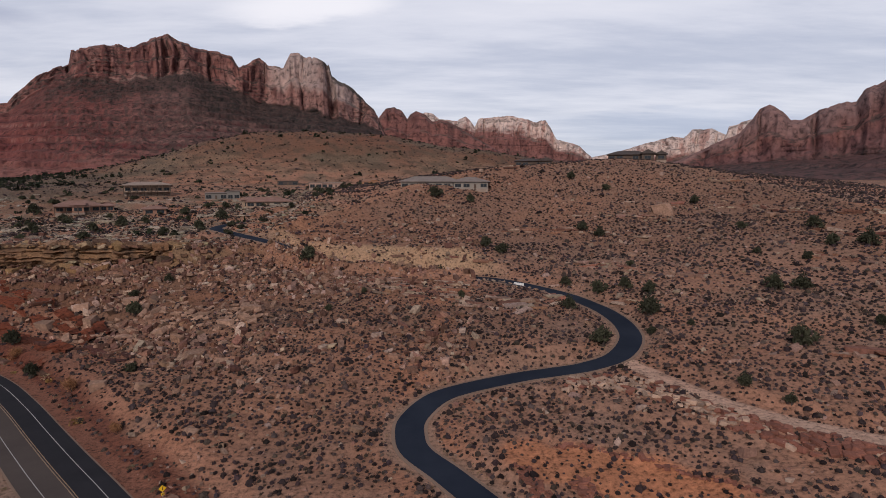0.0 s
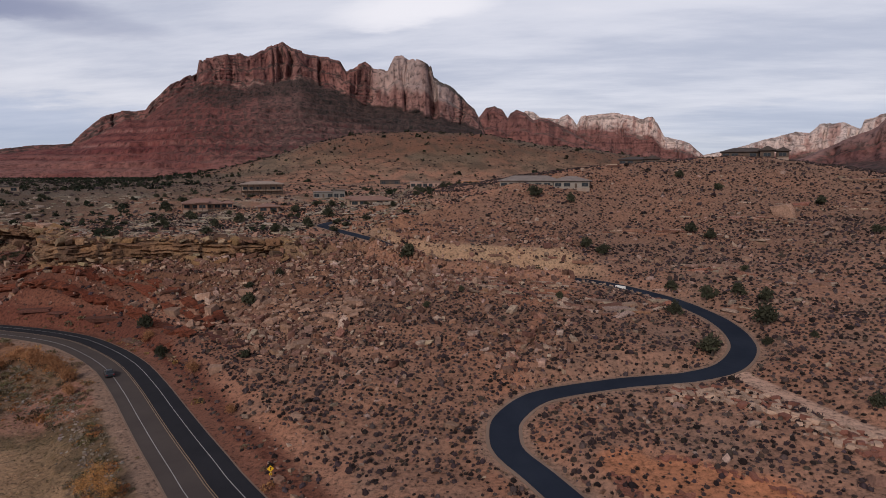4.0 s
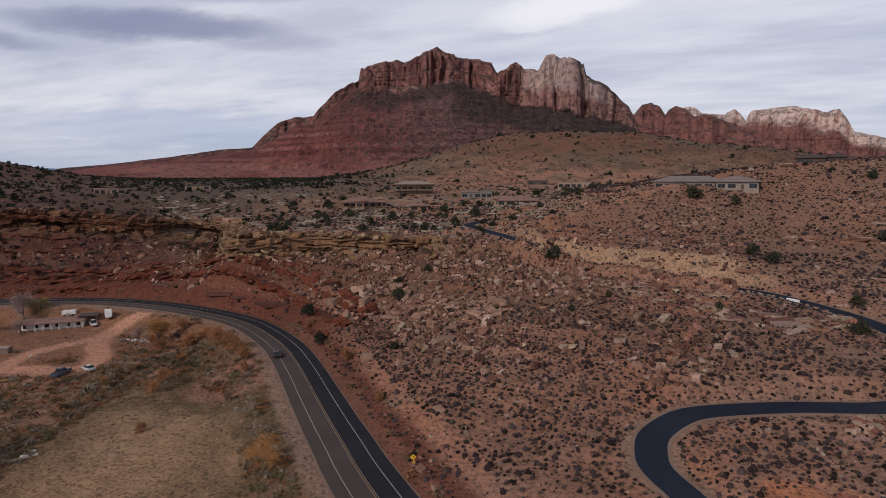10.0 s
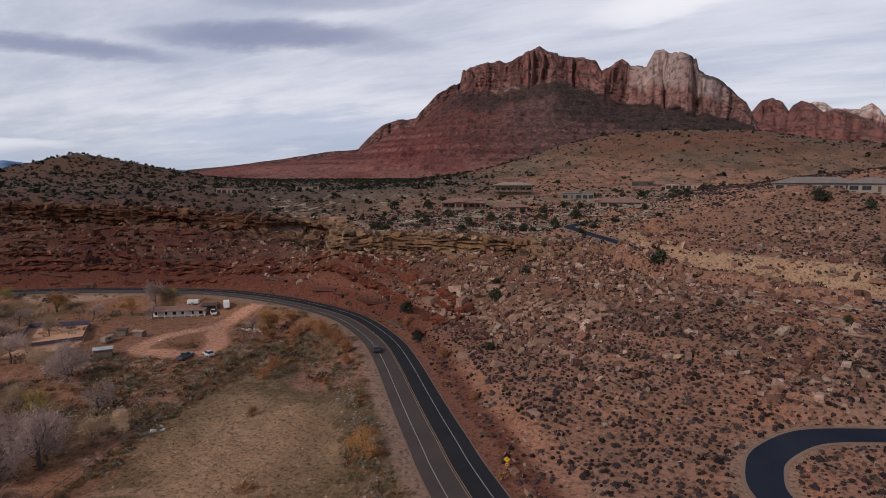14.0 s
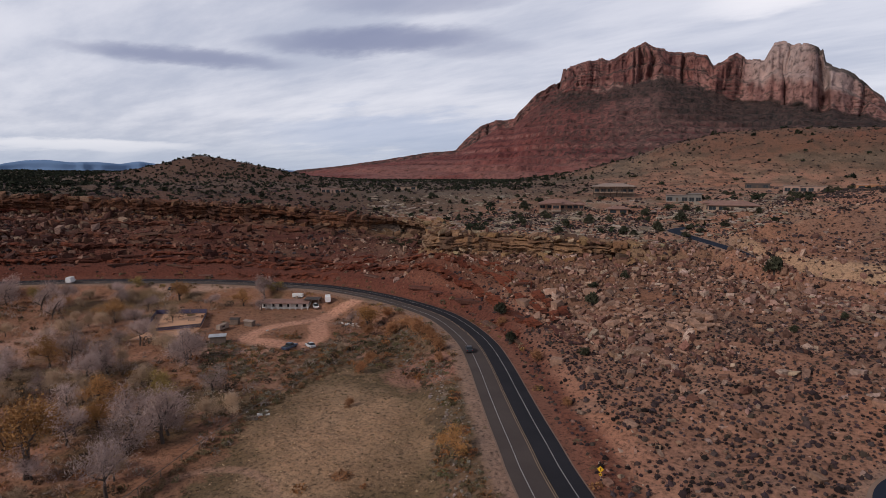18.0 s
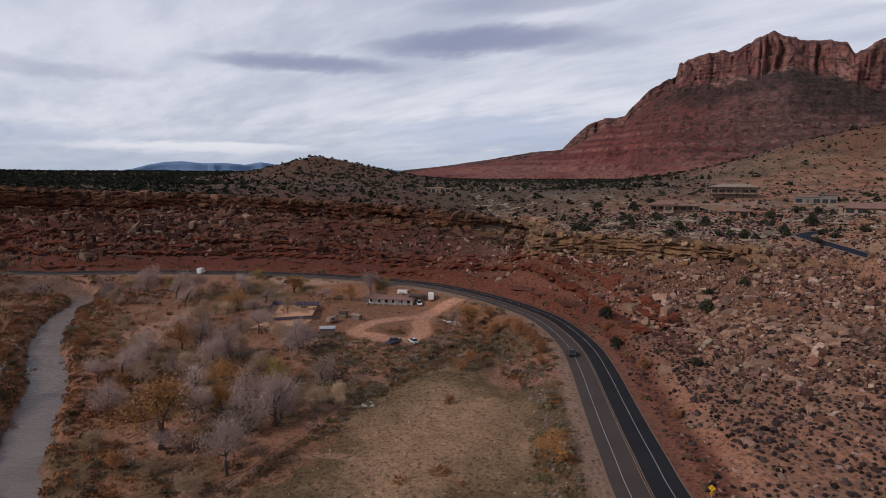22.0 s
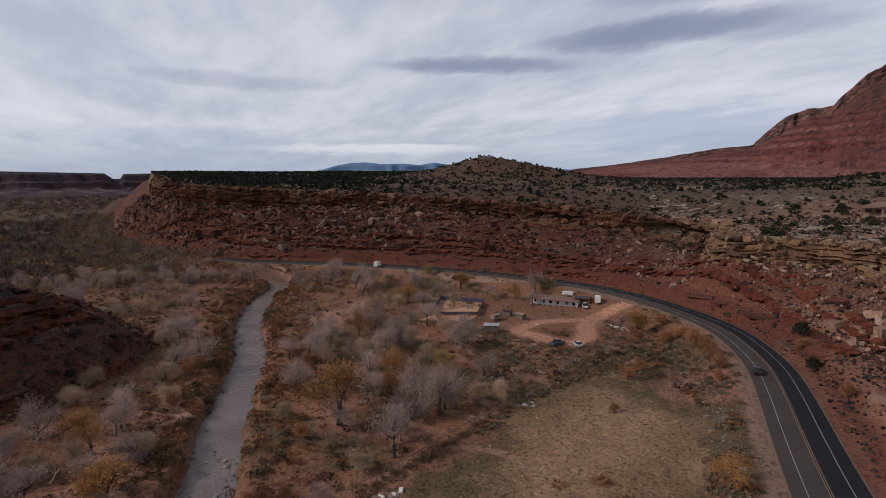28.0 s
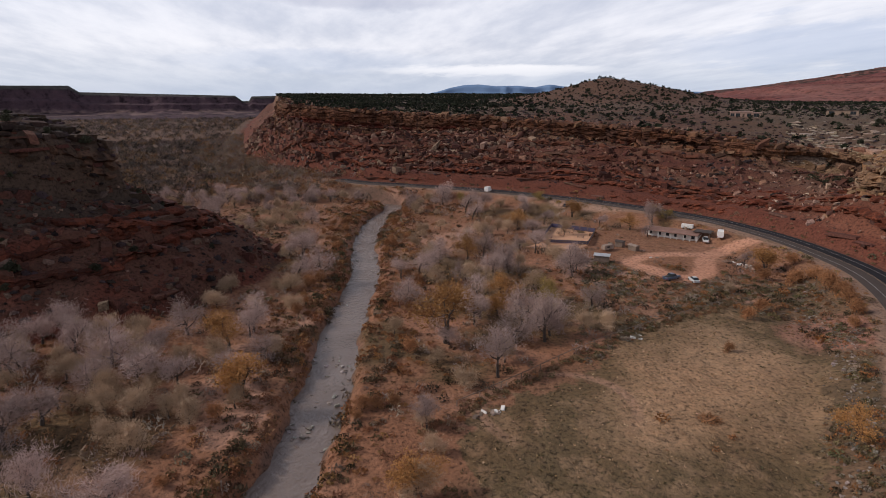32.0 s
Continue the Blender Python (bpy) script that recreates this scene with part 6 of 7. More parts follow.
# junipers between the houses and on the spur
x, y, z, g, rng = spread(260, 235, 420, 8, 46, lambda x, y, z, g: g["north"] * 0.42, 73)
stand([juniper(801 + 7 * i) for i in range(3)], [(a, b, c) for a, b, c in zip(x, y, rng.uniform(1.2, 2.8, len(x)))], 74)

# bare cottonwoods and willows along the river
BARE = [tree_kind("cottonwood_tree", "bare grey cottonwood with a spreading twiggy crown", "tree", "bare trees by the river", 901 + 11 * i, 11.5, TWIGS, 0.85, 0.050, 34, 0.95) for i in range(5)]
WILLOWS = [tree_kind("willow_tree", "leafless pale willow thicket by the river", "tree", "bare trees by the river", 951 + 11 * i, 6.0, WILLOW, 0.60, 0.055, 38, 0.70) for i in range(4)]
GOLDEN = [tree_kind("autumn_cottonwood", "cottonwood with thinning orange autumn leaves", "tree", "autumn trees", 981 + 11 * i, 11.5, GOLD, 0.24, 0.45, 52, 0.9) for i in range(3)]
GREENISH = [tree_kind("yellow_cottonwood", "young cottonwood with yellow-green autumn leaves", "tree", "autumn trees", 1021 + 11 * i, 9.0, YELLOWGREEN, 0.24, 0.45, 48, 0.8) for i in range(2)]
RUST = [tree_kind("tamarisk_bush", "rust-brown dry tamarisk bush on the bank", "bush", "rust-coloured bushes", 1051 + 11 * i, 4.2, RUSTY, 0.30, 0.22, 60, 0.6, 2) for i in range(3)]


def wood_chance(x, y, z, g):
    (dd,) = near_line(x, y, DRIVE)
    fld = inside(x, y, [(px * 1.04 if px < -80 else px, py) for px, py in FIELD])
    yard = np.hypot(x + 178, y - 103) < 30
    by_road = (g["s_way"] < 45) & (x > -130)
    c = 0.30 + 0.6 * step(fbm(x, y, 34, 3, 681), -0.15, 0.3)
    return c * valley(g) * (g["s_riv"] > 11) * (g["s_way"] > 12) * (dd > 6) * ~fld * ~yard * ~by_road * ~pull_out(x, y)


x, y, z, g, rng = spread(980, 62, 330, 42, 121, wood_chance, 75)
places = [(a, b) for a, b in zip(x, y)]
stand(BARE + WILLOWS + WILLOWS, places, 76, (0.55, 1.05))
x, y, z, g, rng = spread(66, 66, 175, 92, 121, lambda x, y, z, g: valley(g) * (g["s_riv"] > 11) * 1.0, 175)
stand(WILLOWS + BARE[:2], [(a, b) for a, b in zip(x, y)], 176, (0.6, 1.0))
# the woods further down the valley
HAZE = [tuft(1101 + i, 46, 0.24, 1.1, 1.0, 0.3, 0.25) for i in range(5)]
for n_, r0, r1, big, seed in ((11000, 300, 800, 1.2, 77), (6000, 800, 1750, 1.45, 177)):
    x, y, z, g, rng = spread(n_, r0, r1, 80, 122, lambda x, y, z, g: valley(g) * (g["s_riv"] > 9) * (g["s_way"] > 9) * (0.5 + 0.5 * step(fbm(x, y, 60, 3, 691), -0.2, 0.2)), seed)
    ob = litter("valley_woods", HAZE, x, y, z - 0.2, np.clip(rng.lognormal(big, 0.3, len(x)), 1.2, 6.5), shades(rng, len(x), [(0.17, 0.135, 0.125), (0.22, 0.17, 0.15), (0.12, 0.088, 0.075), (0.24, 0.14, 0.07), (0.045, 0.038, 0.030), (0.08, 0.062, 0.048)]), LEAF, seed + 1)
    tagged(ob, "hazy grey leafless woods filling the far valley floor", "woodland", kind="stuff")
x, y, z, g, rng = spread(4200, 62, 300, 42, 122, lambda x, y, z, g: wood_chance(x, y, z, g) * 0.8, 85)
ob = litter("thicket", HAZE, x, y, z - 0.2, np.clip(rng.lognormal(0.35, 0.35, len(x)), 0.7, 3.0), shades(rng, len(x), [(0.38, 0.29, 0.25), (0.40, 0.30, 0.23), (0.25, 0.165, 0.125), (0.34, 0.18, 0.09), (0.09, 0.065, 0.048)]), LEAF, 86)
tagged(ob, "leafless grey thickets along the river", "thicket", kind="stuff")
x, y, z, g, rng = spread(9000, 325, 800, 83, 104, lambda x, y, z, g: (~g["north"]) * (g["s_way"] > np.where(x < -356, 0, 9)) * (g["s_way"] < 34) * (z < 3) * (y < 14) * 0.9, 87)
ob = litter("roadside_woods", HAZE, x, y, z - 0.2, np.clip(rng.lognormal(1.25, 0.25, len(x)), 2.2, 5.5), shades(rng, len(x), [(0.27, 0.21, 0.185), (0.30, 0.225, 0.17), (0.20, 0.145, 0.11), (0.28, 0.15, 0.075)]), LEAF, 88)
tagged(ob, "tall leafless trees hiding the highway", "woodland", kind="stuff")
x, y, z, g, rng = spread(260, 150, 330, 96, 121, lambda x, y, z, g: (g["south"] & (g["s_sou"] < 30)) * 0.5 + is_talus(g) * 0.12, 89)
stand([juniper(861 + 7 * i) for i in range(2)], [(a, b, c) for a, b, c in zip(x, y, rng.uniform(1.1, 2.4, len(x)))][:60], 90)
stand(GOLDEN, [(-115.6, 21.1, 1.05), (-140, 40, 0.8), (-237, 99, 0.9), (-216.6, 68.1, 0.8), (-208, 111, 0.8), (-118, -24, 0.7), (-97, -18, 0.8), (-66, 8, 0.7), (-128, 36, 0.6), (-62.5, 70.5, 0.42), (-146, 121, 0.8), (-250, 60, 0.8), (-180, 40, 0.7)], 79, wide=1.3)
stand(GREENISH, [(-260, 92, 0.55), (-215, 124, 0.6), (-209, 126.5, 0.5), (-134, 52, 0.6), (-280, 60, 0.6)], 80, wide=1.3)
stand(BARE, [(-110.4, 41.6, 1.05), (-156.7, 67.1, 0.9), (-128, 60, 0.7), (-196, 112, 0.6), (-82, 12, 0.55)], 81)
stand(RUST, [(-141, 118, 0.9), (-135, 122, 1.1), (-126, 124, 1.0), (-119, 121, 1.0), (-150, 122, 0.8), (-57, 98, 0.7), (-77, 117, 0.8), (-103, 137, 0.7), (-98, 76, 0.6), (-114, 92, 0.9), (-118, 98, 1.0), (-132, 126, 1.2), (-123, 121, 1.3), (-111, 116, 1.2), (-104, 111, 1.3), (-98, 105, 1.0), (-145, 130, 1.1)], 82)
x, y, z, g, rng = spread(900, 70, 300, 60, 121, lambda x, y, z, g: valley(g) * (g["s_riv"] > 7.5) * (g["s_riv"] < 17) * 0.5, 83)
stand(RUST, [(a, b) for a, b in zip(x, y)][:130], 84, (0.5, 1.0))


# ---------------------------------------------------------------- houses on the bench
def box_bm(x0, x1, y0, y1, z0, z1, bevel=0.0):
    bm = bmesh.new()
    v = [bm.verts.new(p) for p in ((x0, y0, z0), (x1, y0, z0), (x1, y1, z0), (x0, y1, z0), (x0, y0, z1), (x1, y0, z1), (x1, y1, z1), (x0, y1, z1))]
    for f in ((0, 3, 2, 1), (4, 5, 6, 7), (0, 1, 5, 4), (1, 2, 6, 5), (2, 3, 7, 6), (3, 0, 4, 7)):
        bm.faces.new([v[i] for i in f])
    if bevel:
        bmesh.ops.bevel(bm, geom=bm.edges[:], offset=bevel, segments=1, affect="EDGES")
    return bm


def roof_bm(x0, x1, y0, y1, z, rise, kind="hip", over=0.8, thick=0.28):
    """A hipped, gabled or flat roof with eaves and thickness."""
    x0, x1, y0, y1 = x0 - over, x1 + over, y0 - over, y1 + over
    if kind == "flat":
        return box_bm(x0, x1, y0, y1, z, z + thick, 0.05)
    if kind == "front":
        bm = roof_bm(y0 + over, y1 - over, x0 + over, x1 - over, z, rise, "gable", over, thick)
        for v in bm.verts:
            v.co.x, v.co.y = v.co.y, v.co.x
        bmesh.ops.reverse_faces(bm, faces=bm.faces[:])
        return bm
    bm = bmesh.new()
    inset = (y1 - y0) / 2 if kind == "hip" else 0.0
    ym = (y0 + y1) / 2
    low = [bm.verts.new(p) for p in ((x0, y0, z), (x1, y0, z), (x1, y1, z), (x0, y1, z))]
    eav = [bm.verts.new((*v.co[:2], z + thick)) for v in low]
    a, b = bm.verts.new((x0 + inset, ym, z + thick + rise)), bm.verts.new((x1 - inset, ym, z + thick + rise))
    bm.faces.new(low[::-1])
    for i in range(4):
        bm.faces.new((low[i], low[(i + 1) % 4], eav[(i + 1) % 4], eav[i]))
    bm.faces.new((eav[0], eav[1], b, a))
    bm.faces.new((eav[2], eav[3], a, b))
    bm.faces.new((eav[1], eav[2], b))
    bm.faces.new((eav[3], eav[0], a))
    return bm


def gz0(x, y):
    return float(ground_z(np.array([x], float), np.array([y], float))[0])


STUCCO_TAN = paint("tan_stucco", (0.29, 0.20, 0.145), 0.9, 0.12, 2, 0.3, 0.01)
STUCCO_PINK = paint("pinkish_stucco", (0.34, 0.22, 0.175), 0.9, 0.12, 2, 0.3, 0.01)
STUCCO_GREY = paint("grey_stucco", (0.17, 0.155, 0.14), 0.9, 0.12, 2, 0.3, 0.01)
STUCCO_WHITE = paint("off_white_stucco", (0.24, 0.205, 0.175), 0.9, 0.12, 2, 0.3, 0.01)
STUCCO_ORANGE = paint("orange_stucco", (0.38, 0.19, 0.10), 0.9, 0.12, 2, 0.3, 0.01)
TILE_RED = paint("red_brown_roof_tiles", (0.22, 0.125, 0.10), 0.85, 0.18, 4, 0.4, 0.03)
TILE_GREY = paint("grey_brown_shingles", (0.19, 0.155, 0.14), 0.85, 0.18, 4, 0.4, 0.03)
TILE_PALE = paint("pale_tan_roof", (0.27, 0.205, 0.17), 0.85, 0.18, 4, 0.4, 0.03)
ROOF_DARK = paint("dark_brown_roof", (0.065, 0.05, 0.045), 0.8, 0.2, 4, 0.4, 0.03)
TIMBER = paint("dark_timber", (0.09, 0.06, 0.045), 0.8, 0.2, 3, 0.5)
CONCRETE = paint("plain_concrete", (0.27, 0.20, 0.16), 0.9, 0.15, 3, 0.4, 0.01)
FRAME = paint("bronze_window_frame", (0.10, 0.085, 0.075), 0.5, 0.1)
WHITE_PAINT = paint("white_painted_wood", (0.68, 0.66, 0.63), 0.6, 0.1, 3, 0.6)
GLASS, gn, gl, gb = node_material("dark_window_glass")
gb.inputs["Base Color"].default_value = (0.025, 0.03, 0.035, 1)
gb.inputs["Roughness"].default_value, gb.inputs["Specular IOR Level"].default_value = 0.25, 0.3


def house(name, label, x, y, blocks, wall, roof, columns=0, deck=False, base=None, turn=0.0):
    """A house that faces the valley. blocks: (x0, x1, depth, height, roof kind, rise, windows, forward) along its front."""
    z = float(ground_z(np.array([x], float), np.array([y], float))[0]) if base is None else base
    root = tagged(new(name), label, "house")
    root.matrix_basis = pose(x, y, z, 0, 0, math.degrees(math.atan2(y, x)) - 90 + turn)
    for x0, x1, depth, high, kind, rise, windows, fwd in blocks:
        y0, y1 = -fwd, depth - fwd
        part("wall", box_bm(x0, x1, y0, y1, 0.0, high), wall, root)
        part("foundation", box_bm(x0 - 0.15, x1 + 0.15, y0 - 0.15, y1 + 0.15, -4.0, 0.05), CONCRETE, root)
        part("roof", roof_bm(x0, x1, y0, y1, high + 0.003, rise, kind, 0.9 if kind != "flat" else 0.45), roof, root)
        if windows:
            pitch = (x1 - x0) / windows
            for i in range(windows):
                c, w = x0 + pitch * (i + 0.5), min(pitch * 0.36, 1.6)
                if i == windows // 2 and windows > 2:
                    door = part("door", box_bm(c - 0.55, c + 0.55, y0 - 0.08, y0 + 0.1, 0.05, 2.15, 0.01), TIMBER, root, "dark wooden door")
                    part("handle", box_bm(c + 0.36, c + 0.42, y0 - 0.14, y0 - 0.08, 1.0, 1.12), FRAME, door)
                    continue
                lo = 0.35 if kind == "flat" else 0.7
                win = part("window", box_bm(c - w, c + w, y0 - 0.07, y0 + 0.1, lo, min(high - 0.4, 2.4)), FRAME, root, "dark-framed window")
                for k in (-1, 1):
                    part("pane", box_bm(c + k * w / 2 - w / 2 + 0.06, c + k * w / 2 + w / 2 - 0.06, y0 - 0.085, y0 + 0.02, lo + 0.08, min(high - 0.4, 2.4) - 0.08), GLASS, win)
    if columns:
        x0, x1, depth, high, kind, rise, _, fwd = blocks[0]
        y0 = -fwd - 3.0
        part("porch_roof", box_bm(x0 - 0.8, x1 + 0.8, y0 - 0.6, -fwd - 0.9, high - 0.25, high - 0.02, 0.04), roof, root, "flat porch roof")
        low = -3.2 if deck else -0.6
        for i in range(columns):
            c = x0 + (x1 - x0) * i / (columns - 1)
            part("column", box_bm(c - 0.2, c + 0.2, y0 - 0.2, y0 + 0.2, low, high - 0.25, 0.03), TIMBER, root)
        if deck:
            part("deck", box_bm(x0 - 0.5, x1 + 0.5, y0 - 0.5, -fwd - 0.2, -0.25, -0.02, 0.03), TIMBER, root, "raised timber deck")
            part("railing", box_bm(x0 - 0.45, x1 + 0.45, y0 - 0.45, y0 - 0.37, 0.95, 1.03), FRAME, root, "thin metal railing")
            for i in range(columns * 2):
                c = x0 + (x1 - x0) * i / (columns * 2 - 1)
                part("baluster", box_bm(c - 0.03, c + 0.03, y0 - 0.44, y0 - 0.38, -0.02, 0.95), FRAME, root)
    return root


STUCCO_BROWN = paint("red_brown_stucco", (0.27, 0.145, 0.10), 0.9, 0.12, 2, 0.3, 0.01)
house("villa", "low red-brown stucco house with red-brown hipped roof", -178, 289, [(-11, 8, 11, 3.2, "hip", 2.2, 5, 0), (-4, 1, 6, 3.6, "gable", 1.4, 1, 3), (8, 14, 8, 2.8, "hip", 1.5, 2, -1)], STUCCO_BROWN, TILE_RED, 5, base=gz0(-178, 289) + 0.8)
house("villa", "wide house with a pale roof and columned veranda", -177, 354, [(-13, 12, 12, 4.2, "hip", 1.6, 6, 0)], STUCCO_TAN, TILE_PALE, 8, True, base=gz0(-177, 354) + 2.3)
house("guest_house", "small tan guest house with a low red roof", -140, 285, [(-5, 5, 7, 2.7, "hip", 1.4, 2, 0)], STUCCO_BROWN, TILE_RED)
house("modern_house", "grey flat-roofed house with large dark windows", -129, 343, [(-9, 3, 10, 3.4, "flat", 0, 3, 0), (3, 10, 8, 4.4, "flat", 0, 2, 1.5)], STUCCO_GREY, TILE_GREY)
house("bungalow", "tan bungalow with a broad red-brown hipped roof", -87, 291, [(-10, 11, 10, 2.8, "hip", 2.0, 5, 0), (-12, -6, 6, 3.6, "hip", 1.2, 1, -3)], STUCCO_TAN, TILE_RED, base=gz0(-87, 291) - 0.8)
house("flat_house", "pinkish white flat-roofed house in two blocks", -74, 376, [(-11, -3, 9, 3.6, "flat", 0, 2, 1), (-3, 11, 9, 3.2, "flat", 0, 4, 0)], STUCCO_PINK, TILE_PALE)
house("adobe_house", "low orange adobe house with a flat roof", -50, 425, [(-8, 9, 8, 3.0, "flat", 0, 3, 0), (-2, 3, 6, 3.9, "flat", 0, 1, -2)], STUCCO_ORANGE, STUCCO_PINK)
house("ranch_house", "long grey-roofed ranch house with off-white walls", 0, 279, [(-20, 8, 12, 3.2, "hip", 2.3, 7, 0), (5, 21, 12, 3.2, "hip", 2.0, 4, 3)], STUCCO_WHITE, TILE_GREY, base=gz0(0, 279) - 1.6)
house("flat_house", "dark low house with a flat roof", -123, 468, [(-8, 8, 9, 3.2, "flat", 0, 3, 0)], ROOF_DARK, ROOF_DARK)
house("lodge", "low dark-roofed lodge along the ridge", 52, 327, [(-12, 3, 9, 3.0, "hip", 1.4, 4, 0), (1, 8, 8, 3.2, "front", 1.6, 2, 2)], TIMBER, ROOF_DARK, base=gz0(52, 327) - 0.7)
house("lodge", "dark timber lodge with two gables on the hilltop", 101, 311, [(-14, 6, 10, 3.0, "hip", 1.9, 5, 0), (3, 9, 10, 3.4, "front", 2.0, 1, 3), (10, 15, 7, 3.0, "front", 1.8, 1, 1)], TIMBER, ROOF_DARK, base=gz0(101, 311) - 0.3)
house("desert_house", "pale sandy flat-roofed house among junipers", -350, 261, [(-9, 4, 9, 3.4, "flat", 0, 4, 0), (4, 9, 8, 2.8, "flat", 0, 1, 1)], STUCCO_PINK, STUCCO_PINK)
house("desert_house", "low brown flat-roofed house on the plain", -345, 330, [(-10, 8, 8, 3.0, "flat", 0, 3, 0)], STUCCO_TAN, ROOF_DARK)


# ---------------------------------------------------------------- the homestead on the valley floor
def gz(x, y):
    return float(ground_z(np.array([x], float), np.array([y], float))[0])


def thing(name, label, category, x, y, turn=0.0, group="", sink=0.0):
    ob = tagged(new(name), label, category, group)
    ob.matrix_basis = pose(x, y, gz(x, y) - sink, 0, 0, turn)
    return ob


METAL = paint("galvanised_sheet", (0.55, 0.56, 0.57), 0.45, 0.12, 2, 0.5, 0.0, 0.6)
OLD_WOOD = paint("weathered_boards", (0.17, 0.125, 0.10), 0.9, 0.25, 4, 0.6, 0.01)
PURPLE = paint("purple_fence_cloth", (0.085, 0.075, 0.13), 0.9, 0.2, 2, 0.4)
SAND = paint("orange_arena_sand", (0.50, 0.28, 0.17), 0.95, 0.12, 1.5, 0.2, 0.02)
TYRE = paint("black_rubber", (0.02, 0.02, 0.02), 0.8, 0.1)
CHROME = paint("dull_chrome", (0.6, 0.6, 0.6), 0.25, 0.05, 3, 1, 0, 1.0)
LAMP_RED = paint("red_lamp_glass", (0.35, 0.02, 0.02), 0.3, 0.05)
LAMP_CLEAR = paint("headlamp_glass", (0.6, 0.6, 0.58), 0.15, 0.05)


def body_paint(name, color):
    return paint(name, color, 0.3, 0.05, 2, 0.5, spec=0.5)


def loft(sections):
    """A closed body through cross-sections (y, half width, z low, z high, top half width)."""
    bm = bmesh.new()
    rows = []
    for y, w, z0, z1, wt in sections:
        rows.append([bm.verts.new(p) for p in ((-w, y, z0), (-w * 1.02, y, (z0 + z1) / 2), (-wt, y, z1), (wt, y, z1), (w * 1.02, y, (z0 + z1) / 2), (w, y, z0))])
    for a, b in zip(rows, rows[1:]):
        for i in range(6):
            j = (i + 1) % 6
            bm.faces.new((a[i], a[j], b[j], b[i]))
    bm.faces.new(rows[0][::-1])
    bm.faces.new(rows[-1])
    bmesh.ops.recalc_face_normals(bm, faces=bm.faces[:])
    return bm


def wheel_bm(r, w):
    bm = bmesh.new()
    bmesh.ops.create_cone(bm, cap_ends=True, segments=18, radius1=r, radius2=r, depth=w, matrix=Matrix.Rotation(radians(90), 4, "Y"))
    bmesh.ops.bevel(bm, geom=[e for e in bm.edges if abs(e.verts[0].co.x - e.verts[1].co.x) < 1e-4], offset=0.05, segments=2, affect="EDGES")
    return bm


